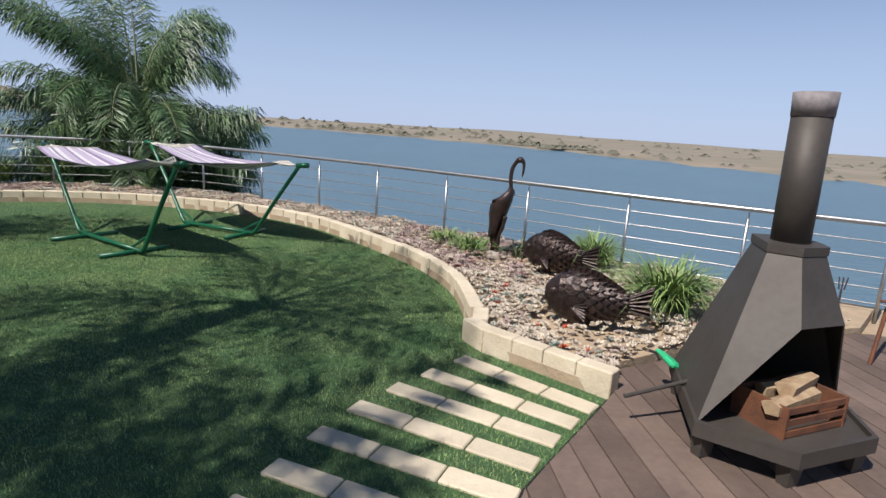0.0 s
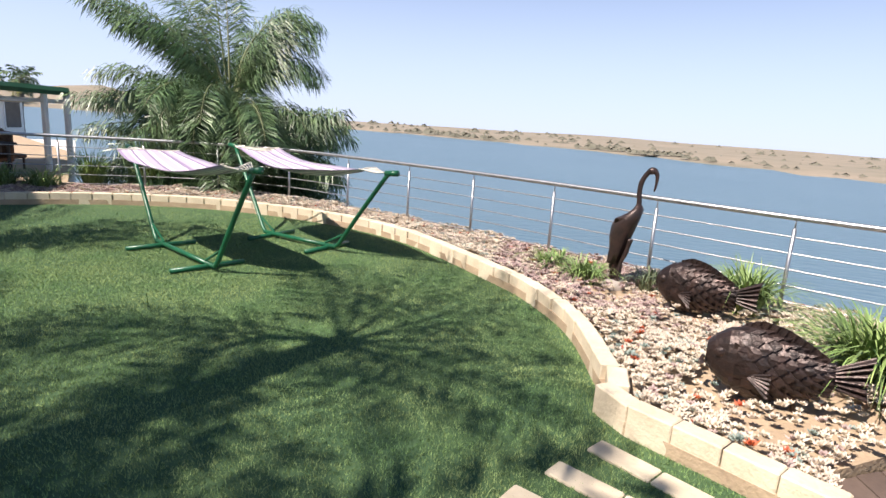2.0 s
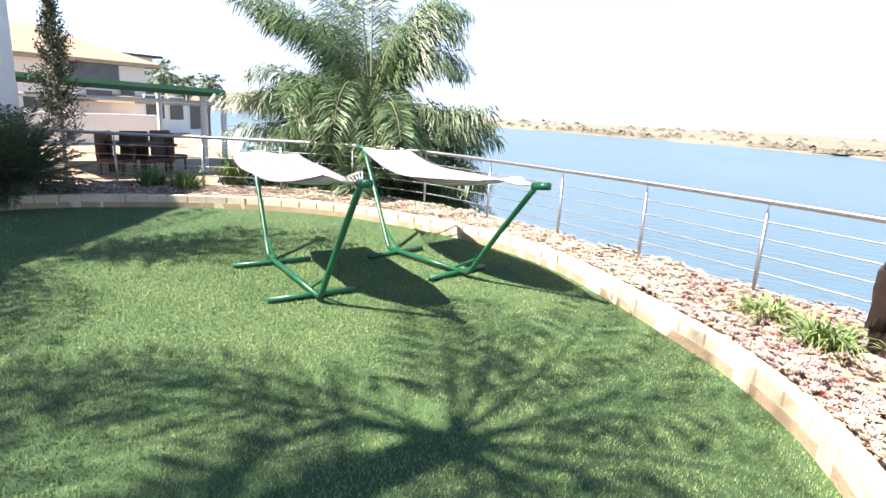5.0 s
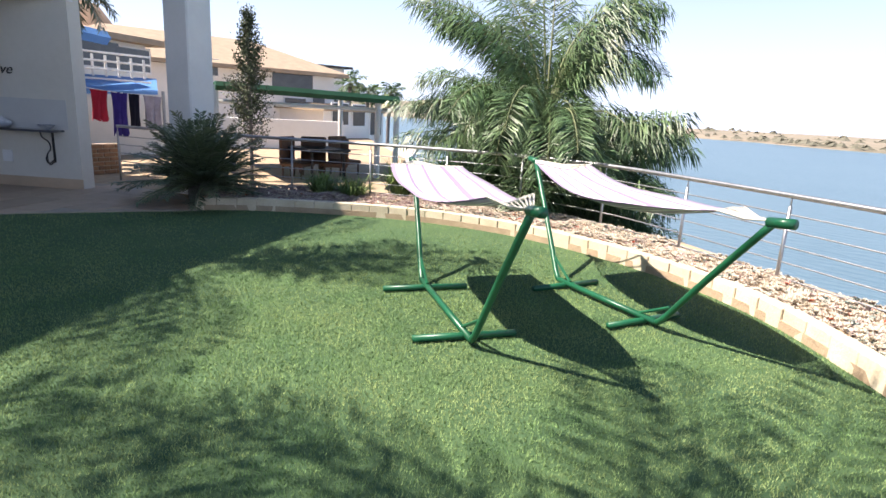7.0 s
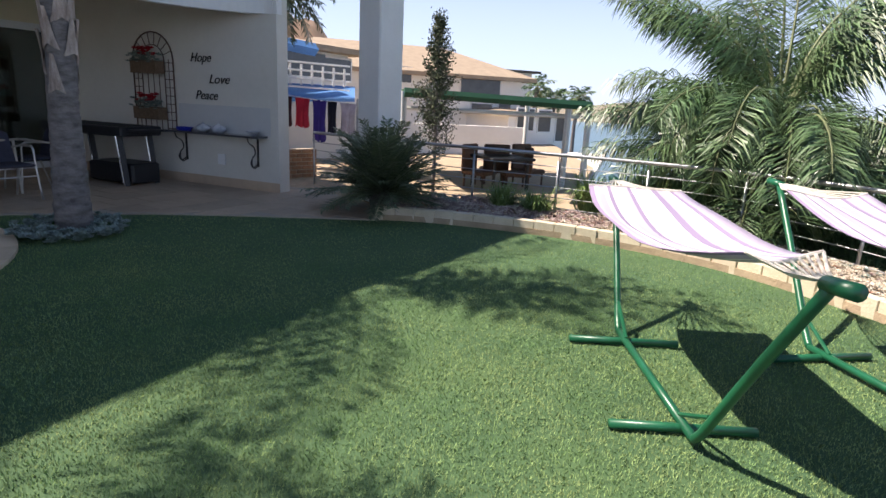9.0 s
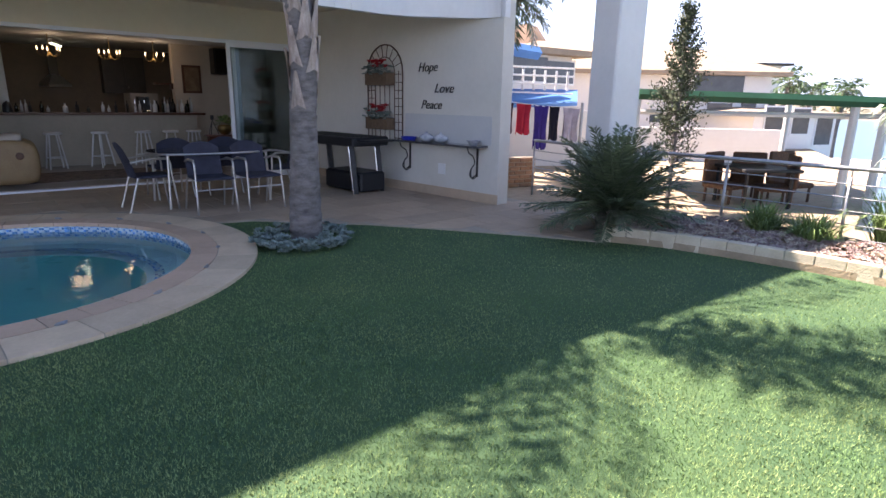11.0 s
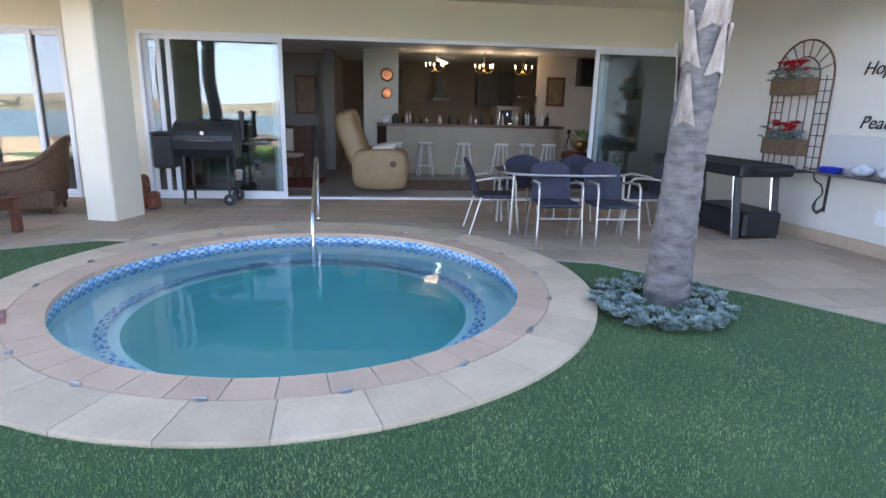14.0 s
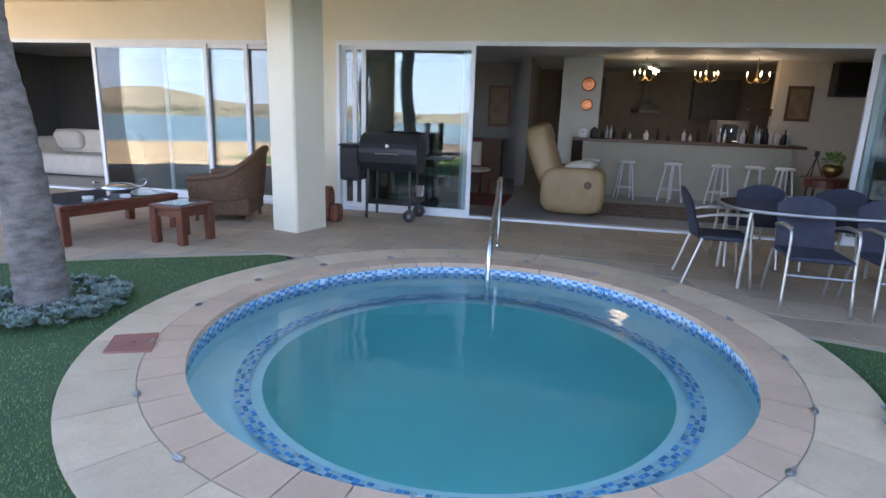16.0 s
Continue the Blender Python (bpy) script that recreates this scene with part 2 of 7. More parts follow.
SUCC_DARK = mat("mauve_succulent", (0.38, 0.275, 0.26), (0.46, 0.36, 0.32), 3, 0.6, fine=20, island=0.25)
SUCC_RED = mat("red_succulent", (0.42, 0.06, 0.035), (0.5, 0.15, 0.05), 6, 0.6, island=0.3)
SUCC_BLUE = mat("blue_green_succulent", (0.20, 0.27, 0.235), (0.30, 0.36, 0.32), 6, 0.65, island=0.25)
TUFT = mat("strap_leaf", (0.11, 0.205, 0.055), (0.27, 0.36, 0.12), 5, 0.5, island=0.4)
FROND = mat("palm_leaf", (0.05, 0.115, 0.045), (0.13, 0.20, 0.085), 2, 0.42, island=0.5)
FROND_Y = mat("dry_palm_leaf", (0.30, 0.29, 0.10), (0.22, 0.24, 0.08), 2, 0.5, island=0.4)
STEM = mat("palm_stem", (0.17, 0.21, 0.09), (0.13, 0.14, 0.07), 5, 0.6)
BARK = mat("grey_bark", (0.27, 0.24, 0.225), (0.10, 0.085, 0.078), 5, 0.9, bump=0.5, bscale=26, stretch=(1.6, 1.6, 4.0))
BOOT = mat("palm_boot", (0.56, 0.46, 0.40), (0.26, 0.19, 0.15), 7, 0.85, bump=0.6, bscale=30, island=0.2, stretch=(3.0, 3.0, 0.8))
CYCAD = mat("cycad_leaf", (0.085, 0.12, 0.065), (0.15, 0.18, 0.10), 4, 0.35, island=0.4)
GREEN = mat("green_paint", (0.008, 0.12, 0.055), (0.007, 0.085, 0.04), 6, 0.35, bump=0.05)
BRONZE = mat("rusted_metal", (0.062, 0.039, 0.033), (0.028, 0.023, 0.022), 14, 0.38, 0.5, bump=0.4, bscale=60, island=0.3)
IRON = mat("weathered_steel", (0.095, 0.084, 0.073), (0.068, 0.058, 0.05), 3, 0.6, 0.35, bump=0.05, bscale=40)
RUST = mat("rust", (0.24, 0.095, 0.045), (0.12, 0.055, 0.035), 12, 0.8, 0.2, bump=0.4)
BLACK = mat("black_paint", (0.022, 0.023, 0.026), (0.016, 0.017, 0.02), 10, 0.45)
WATERM = mat("lake_water", (0.10, 0.175, 0.215), (0.08, 0.15, 0.19), 0.02, 0.3, bump=0.0, fine=0.4)
GROUNDM = mat("dry_ground", (0.36, 0.29, 0.17), (0.27, 0.22, 0.12), 0.02, 0.95, fine=0.3)
PANE = glass("window_glass", (0.80, 0.86, 0.86), 1.5, 0.06)

from mathutils.geometry import tessellate_polygon

# ---- ground, lake and the far shore ----
OUTER = ([(-60, -60), (8.7, -60), (8.7, 3.6), (7.9, 4.7), (5, 5.9), (3, 6.9), (0.8, 8.0), (-1.6, 9.1), (-4, 10.2), (-6.2, 10.4), (-9, 9.4), (-14, 14), (-60, 40)])
HOLE = [(-7.25 + 2.2 * math.cos(radians(q)), -0.01 + 2.2 * math.sin(radians(q))) for q in range(180, -181, -10)]
GND = Geo()
n0 = len(OUTER)
GND.add([(x, y, -0.03) for x, y in OUTER] + [(x, y, -20.0) for x, y in OUTER], [(i, (i + 1) % n0, n0 + (i + 1) % n0, n0 + i) for i in range(n0)])
HOLE = HOLE[:-1]
tris = tessellate_polygon([[Vector((x, y, 0)) for x, y in OUTER], [Vector((x, y, 0)) for x, y in HOLE]])
GND.add([(x, y, -0.03) for x, y in OUTER + HOLE], tris)
lawnbase = struct("ground", GND, SOIL, "dry brown earth under the garden", "ground")
wat = bpy.data.materials["lake_water"].node_tree
wb, wnz = wat.nodes.new("ShaderNodeBump"), wat.nodes.new("ShaderNodeTexNoise")
wmap, wgeo = wat.nodes.new("ShaderNodeMapping"), wat.nodes.new("ShaderNodeNewGeometry")
wmap.inputs["Scale"].default_value = (0.35, 1.0, 1.0)
wmap.inputs["Rotation"].default_value = (0, 0, 0.3)
wnz.inputs["Scale"].default_value, wnz.inputs["Detail"].default_value = 0.8, 6
wb.inputs["Strength"].default_value, wb.inputs["Distance"].default_value = 0.6, 0.5
wat.links.new(wgeo.outputs["Position"], wmap.inputs[0])
wat.links.new(wmap.outputs[0], wnz.inputs["Vector"])
wat.links.new(wnz.outputs["Fac"], wb.inputs["Height"])
wat.links.new(wb.outputs["Normal"], wat.nodes["Principled BSDF"].inputs["Normal"])
struct("water", Geo().add([(-1800, 5, -15), (8, 5, -15), (2500, 5, -15), (2500, 1800, -15), (-1800, 1800, -15), (8, -900, -15), (2500, -900, -15)], [(0, 1, 2, 3, 4), (1, 5, 6, 2)]), WATERM, "rippled blue lake below the garden", "lake")
FARLAND = mat("far_grassland", (0.31, 0.255, 0.19), (0.19, 0.175, 0.125), 0.012, 0.95, fine=0.07)
FARBUSH = mat("far_bush", (0.12, 0.12, 0.085), (0.17, 0.16, 0.12), 0.1, 0.95)
rng = random.Random(5)
rows = []
for i in range(78):
    q = 150 - i * 2.4
    a = radians(q)
    d0 = float(np.interp(q, (6, 40, 47, 66, 80, 99, 105, 112, 120, 135, 150), (900, 800, 340, 390, 470, 640, 700, 780, 860, 1000, 1100))) + 14 * math.sin(i * 1.9) + 9 * math.sin(i * 3.1)
    row = []
    for mul, z in ((d0, -15.2), (d0 + 8, -14.2), (d0 * 1.35 + 30, -13.0), (d0 * 2 + 200, -12.2), (2600, -13.5 + 1.5 * math.sin(i * 0.7) + max(0.0, min(1.0, (44 - q) / 12)) * (16 + 12 * math.sin(i * 0.9)) + max(0.0, min(1.0, (12 - q) / 12)) * (40 + 12 * math.sin(i * 1.1)) + max(0.0, min(1.0, (q - 128) / 7)) * (58 + 14 * math.sin(i * 1.3))), (4300, -22 + 7 * math.sin(i * 0.31) + 4 * math.sin(i * 0.83)), (4500, -60)):
        row.append((math.cos(a) * mul, math.sin(a) * mul, z))
    rows.append(row)
struct("backdrop", Geo().sheet(rows), FARLAND, "dry tan grassland on the far shore", "far shore", True)
bush = Geo()
for i in range(900):
    i0 = rng.choice((10, 18, 19, 20, 25, 26, 27, 27, 28, 40, 41, 42, 48, 50)) + rng.uniform(-1.2, 1.2) if i < 210 else rng.uniform(2, 76) if i < 700 else rng.uniform(56, 77)
    a = radians(150 - i0 * 2.4)
    lo = rows[min(77, max(0, int(i0)))]
    k = rng.uniform(0.02, 0.10) if i < 210 else rng.uniform(0.0, 1.0) ** 2
    d0 = math.hypot(lo[1][0], lo[1][1])
    d = d0 + 6 + k * (120 if i < 210 else 1200)
    z = -14.0 + min(1.0, k) * 1.0
    r = rng.uniform(1.5, 4.4) * d0 / 600 * (1 + (k if i >= 210 else 0))
    c = Vector((math.cos(a) * d, math.sin(a) * d, z + r * 0.3))
    pts = [c + Vector((math.cos(q) * r * rng.uniform(1.0, 2.0), math.sin(q) * r * rng.uniform(1.0, 2.0), 0)) for q in (0, 1.26, 2.5, 3.8, 5.0)]
    top = [c + Vector((rng.uniform(-r, r) * 0.6, rng.uniform(-r, r) * 0.6, r * rng.uniform(0.5, 1.0))) for q in range(5)]
    bush.add(pts + top, [(0, 1, 6, 5), (1, 2, 7, 6), (2, 3, 8, 7), (3, 4, 9, 8), (4, 0, 5, 9), (5, 6, 7, 8, 9)])
tagged(part("far_bushes", bush, FARBUSH, None, "dark green bushes along the far shore"), "", "bushes", "", "stuff")

# ---- lawn ----
KERBLINE = spline([(1.05, 3.60, 0), (0.30, 4.10, 0), (0.19, 4.5, 0), (-0.05, 5.4, 0), (-0.45, 6.1, 0), (-0.85, 6.55, 0), (-1.5, 7.2, 0), (-2.15, 7.75, 0), (-2.95, 8.15, 0), (-3.85, 8.36, 0), (-4.8, 8.40, 0), (-5.5, 8.28, 0), (-6.3, 7.95, 0), (-7.0, 7.45, 0), (-7.6, 6.85, 0), (-8.0, 6.35, 0), (-8.25, 5.85, 0)], 6)
KERBLINE = [Vector((1.05, 3.60, 0)), Vector((0.68, 3.85, 0))] + KERBLINE[6:]
PATIO_R = [(-9.3, 1.3), (-9.27, 1.9), (-9.05, 3.33), (-8.82, 4.11), (-8.43, 5.22), (-8.2, 5.8)]
PATIO_L = [(-7.25, -2.72), (-5.96, -3.38), (-4.99, -3.82), (-3.0, -4.7), (0.5, -6.2)]
POOL, RIN, RMID, ROUT = Vector((-7.25, -0.01, 0)), 1.80, 2.01, 2.37
arc = [(POOL.x + (ROUT - 0.02) * math.cos(radians(q)), POOL.y + (ROUT - 0.02) * math.sin(radians(q))) for q in range(142, -90, -6)]
lawn_poly = [(p.x, p.y) for p in KERBLINE] + PATIO_R[:0:-1] + arc + PATIO_L + [(0.4, -3.0), (0.3, 1.6), (0.53, 2.62)]
lme = bpy.data.meshes.new("lawn")
ltri = tessellate_polygon([[Vector((x, y, 0)) for x, y in lawn_poly]])
lme.from_pydata([(x, y, 0.0) for x, y in lawn_poly], [], [t if (Vector((*lawn_poly[t[1]], 0)) - Vector((*lawn_poly[t[0]], 0))).cross(Vector((*lawn_poly[t[2]], 0)) - Vector((*lawn_poly[t[0]], 0))).z > 0 else t[::-1] for t in ltri])
lme.update()
lme.materials.append(TURF)
tagged(new("lawn", lme), "short green artificial turf lawn", "lawn", "", "structure")


def inside(x, y, poly):
    c = False
    for (x0, y0), (x1, y1) in zip(poly, poly[1:] + poly[:1]):
        if (y0 > y) != (y1 > y) and x < (x1 - x0) * (y - y0) / (y1 - y0) + x0:
            c = not c
    return c


# turf blades, denser beside the walk
nr = np.random.default_rng(3)
cand = np.column_stack([nr.uniform(-9.3, 1.0, 1500000), nr.uniform(-4.5, 8.5, 1500000)])
px, py = cand[:, 0], cand[:, 1]
ok = np.zeros(len(cand), bool)
P = np.array(lawn_poly)
for (x0, y0), (x1, y1) in zip(P, np.roll(P, -1, axis=0)):
    if y0 != y1:
        ok ^= ((y0 > py) != (y1 > py)) & (px < (x1 - x0) * (py - y0) / (y1 - y0) + x0)
cand = cand[ok]
near = np.full(len(cand), 9.0)
for wx, wy in ((0.2, 2.0), (-0.5, 3.5), (-1.5, 4.5), (-2.6, 4.3), (-3.5, 3.2), (-4.3, 2.6), (-3.2, 5.0)):
    near = np.minimum(near, np.hypot(cand[:, 0] - wx, cand[:, 1] - wy))
cand = cand[nr.uniform(0, 1, len(cand)) < np.clip(1.25 - near / 3.6, 0.22, 1.0)]
n = len(cand)
# the pile lies over in tufts a few centimetres wide
cx_, cy_ = cand[:, 0], cand[:, 1]
swirl = 2.6 * np.sin(cx_ * 31 + 2.1 * np.sin(cy_ * 23)) + 2.6 * np.sin(cy_ * 37 + 1.7 * np.sin(cx_ * 27))
pile = 0.5 + 0.25 * np.sin(cx_ * 83 + 2.0 * np.sin(cy_ * 61)) + 0.25 * np.sin(cy_ * 91 + 2.0 * np.sin(cx_ * 57))
ang, lean, hgt = swirl + nr.normal(0, 1.6, n), nr.uniform(0.003, 0.014, n), nr.uniform(0.006, 0.013, n) + 0.008 * pile
dx, dy = np.cos(ang), np.sin(ang)
wid = nr.uniform(0.0015, 0.0028, n)
V = np.zeros((n, 3, 3))
V[:, 0, 0], V[:, 0, 1] = cand[:, 0] - dy * wid, cand[:, 1] + dx * wid
V[:, 1, 0], V[:, 1, 1] = cand[:, 0] + dy * wid, cand[:, 1] - dx * wid
V[:, 2, 0], V[:, 2, 1], V[:, 2, 2] = cand[:, 0] + dx * lean, cand[:, 1] + dy * lean, hgt
bme = bpy.data.meshes.new("turf_blades")
bme.vertices.add(n * 3)
bme.vertices.foreach_set("co", V.ravel())
bme.loops.add(n * 3)
bme.loops.foreach_set("vertex_index", np.arange(n * 3))
bme.polygons.add(n)
bme.polygons.foreach_set("loop_start", np.arange(0, n * 3, 3))
bme.update()
bme.materials.append(BLADE)
tagged(new("turf_blades", bme), "fine green turf blades over the lawn", "grass", "", "stuff")

# ---- planting bed ----
RAILPTS = [(-11.6, 5.85), (-10.65, 6.3), (-9.7, 6.85), (-8.81, 7.5), (-7.85, 8.26), (-6.88, 8.90), (-5.87, 9.35), (-4.63, 9.42), (-3.47, 9.08), (-2.40, 8.68), (-1.43, 8.27), (-0.41, 7.76), (0.61, 7.20), (1.64, 6.65), (2.66, 6.21), (3.70, 5.80), (4.75, 5.40), (5.8, 5.0), (6.9, 4.55), (7.85, 3.9), (8.35, 3.0), (8.4, 1.9), (8.4, 0.8), (8.4, -0.3), (8.4, -1.4), (8.4, -2.5), (8.4, -3.6)]
RAILLINE = spline([(x, y, 0) for x, y in RAILPTS], 6)
bed_poly = [(p.x, p.y) for p in KERBLINE] + [(-8.6, 6.0), (-9.3, 7.0)] + [(x + 0.05, y + 0.12) for x, y in RAILPTS[3:16]] + [(3.3, 5.3), (1.9, 4.6), (1.15, 4.0)]
struct("planting_bed", Geo().prism(bed_poly, -0.02, 0.07), SOIL, "dry brown soil of the planting bed", "soil")


def rosette(g, c, r, tilt, rg, n=9, rise=0.6):
    """A succulent: two whorls of pointed leaves round a tilted axis."""
    tx, ty = rg.uniform(-0.35, 0.35), rg.uniform(-0.35, 0.35)
    for ring, (k, rr, up) in enumerate(((n, 1.0, 0.45 * rise), (n - 3, 0.7, 1.3 * rise))):
        for i in range(k):
            a = 6.283 * (i + 0.5 * ring) / k + rg.uniform(-0.2, 0.2)
            ca, sa = math.cos(a), math.sin(a)
            d = Vector((ca, sa, up + tx * ca + ty * sa)).normalized() * r * rr * rg.uniform(0.8, 1.2)
            s = Vector((-sa, ca, 0)) * r * 0.27
            m = c + d * 0.62 - Vector((0, 0, r * 0.06))
            g.add([c, m - s, c + d + Vector((0, 0, r * 0.12)), m + s], [(0, 1, 2, 3)])


rg = random.Random(11)
beds = {"succulents": Geo(), "mauve_succulents": Geo(), "red_succulents": Geo(), "blue_green_succulents": Geo()}
kx = np.array([p[0][:2] for p in along(KERBLINE, 0.05)])
count = 0
FISHY = [(1.1, 4.55, 0.48), (0.95, 6.2, 0.45), (0.35, 6.45, 0.35)]
while count < 15000:
    x, y = rg.uniform(-9.2, 3.2), rg.uniform(3.6, 9.6)
    if not inside(x, y, bed_poly):
        continue
    if np.min((kx[:, 0] - x) ** 2 + (kx[:, 1] - y) ** 2) < 0.0215:
        continue
    if any(math.hypot(x - fx, y - fy) < fr for fx, fy, fr in FISHY) and rg.random() < 0.8:
        continue
    if x > 1.7 and y > 4.9 + (x - 1.7) * 0.2 and rg.random() < 0.6:
        continue
    r = rg.uniform(0.021, 0.043)
    z = 0.075 + rg.uniform(0.0, 0.03) + 0.06 * (0.5 + 0.5 * math.sin(x * 7.0) * math.sin(y * 6.0))
    dark = (-0.9 < x < 0.6 and 5.7 < y < 8.0) or x < -6.6
    roll = rg.random()
    kind = "red_succulents" if roll > 0.985 else "mauve_succulents" if (dark and roll < 0.62) or roll < 0.07 else "blue_green_succulents" if roll < 0.13 else "succulents"
    rosette(beds[kind], Vector((x, y, z)), r, 0, rg, 8, 1.3)
    count += 1
for nm, mt, lb in (("succulents", SUCC, "pale pinkish grey succulent rosettes covering the bed"), ("mauve_succulents", SUCC_DARK, "dark mauve succulent rosettes in the bed"), ("red_succulents", SUCC_RED, "bright red succulent rosettes in the bed"), ("blue_green_succulents", SUCC_BLUE, "blue-green succulent rosettes in the bed")):
    tagged(part(nm, beds[nm], mt, None, lb), "", "succulents", "", "stuff")


def tuft(label, at, n, length, mt, seed, spread=1.0):
    """A clump of arching strap leaves."""
    r, g = random.Random(seed), Geo()
    for i in range(n):
        a, L = r.uniform(0, 6.283), length * r.uniform(0.6, 1.1)
        out, w = r.uniform(0.35, 1.0) * spread, r.uniform(0.006, 0.011)
        o = Vector((math.cos(a), math.sin(a), 0))
        s = Vector((-math.sin(a), math.cos(a), 0)) * w
        base = Vector((r.uniform(-0.1, 0.1), r.uniform(-0.1, 0.1), 0))
        pts = []
        for k in range(6):
            t = k / 5
            p = base + o * L * out * t * (0.55 + 0.45 * t) + Vector((0, 0, L * (1.0 * t - 0.75 * out * t * t * t)))
            pts.append(p)
        row = []
        for k, p in enumerate(pts):
            ww = s * (1 - (k / 5) ** 2)
            row += [p - ww, p + ww]
        g.add(row, [(2 * k, 2 * k + 1, 2 * k + 3, 2 * k + 2) for k in range(5)])
    ob = part("strap_leaf_clump", g, mt, None, label)
    ob.matrix_basis = pose(*at)
    return tagged(ob, "", "plant", "clumps of strap-leaved plants in the bed")


tuft("large bright green strap-leaved clump behind a fish sculpture", (1.70, 5.05, 0.07), 640, 0.72, TUFT, 1, 1.1)
tuft("green strap-leaved clump beside the far fish sculpture", (1.32, 6.42, 0.07), 360, 0.62, TUFT, 2)
tuft("low green strap-leaved clump at the bird sculpture's foot", (0.02, 6.75, 0.07), 180, 0.36, TUFT, 3, 1.2)
tuft("small yellow-green strap-leaved clump beside the bird sculpture", (-0.32, 7.05, 0.07), 140, 0.34, TUFT, 4, 1.2)
tuft("small dark strap-leaved clump beside the bird sculpture", (0.62, 6.75, 0.07), 110, 0.34, CYCAD, 5, 1.2)
tuft("upright yellow-green strap-leaved clump outside the rail", (-7.75, 8.75, -0.05), 340, 1.0, TUFT, 6, 0.8)
tuft("upright yellow-green strap-leaved clump near the pergola", (-8.35, 7.75, 0.0), 420, 0.62, TUFT, 7, 0.9)
tuft("broad yellow-green strap-leaved clump inside the rail", (-7.85, 7.95, 0.0), 420, 0.6, TUFT, 9, 0.9)
tuft("upright pale strap-leaved clump outside the rail", (-7.1, 9.3, -0.05), 340, 1.0, TUFT, 8, 0.8)


# ---- palms ----
def frond(stem, leaf, base, azim, rise, length, droop, r, pairs=46, leaf_len=0.55, hang=0.5, wid=0.018, curl=1.4, loft=(-0.25, 0.45)):
    """One feather leaf: an arching rib with two rows of hanging leaflets."""
    d = Vector((math.cos(azim), math.sin(azim), 0))
    side = Vector((-math.sin(azim), math.cos(azim), 0))
    pts = []
    for k in range(13):
        t = k / 12
        ang = rise - droop * t ** curl
        pts.append(Vector(base) if k == 0 else pts[-1] + (d * math.cos(ang) + Vector((0, 0, math.sin(ang)))) * length / 12)
    stem.tube(pts, [0.028 * (1 - 0.85 * k / 12) for k in range(13)], 5, False)
    for i in range(pairs):
        t = 0.16 + 0.84 * i / pairs
        k = min(11, int(t * 12))
        p = pts[k].lerp(pts[k + 1], t * 12 - k)
        fwd = (pts[k + 1] - pts[k]).normalized()
        upv = side.cross(fwd)
        L = leaf_len * (0.45 + 0.55 * math.sin(math.pi * min(1, 0.15 + t * 0.8))) * r.uniform(0.85, 1.15)
        for sg in (-1, 1):
            o = (side * sg * r.uniform(0.7, 1.0) + fwd * r.uniform(0.45, 0.8) + upv * r.uniform(*loft)).normalized()
            mid = p + o * L * 0.5
            tip = mid + (o * (1 - hang * 0.5) + Vector((0, 0, -hang * r.uniform(0.4, 1.2)))).normalized() * L * 0.5
            w = fwd * wid * r.uniform(0.7, 1.2)
            leaf.add([p, mid - w, tip, mid + w], [(0, 1, 2, 3)])


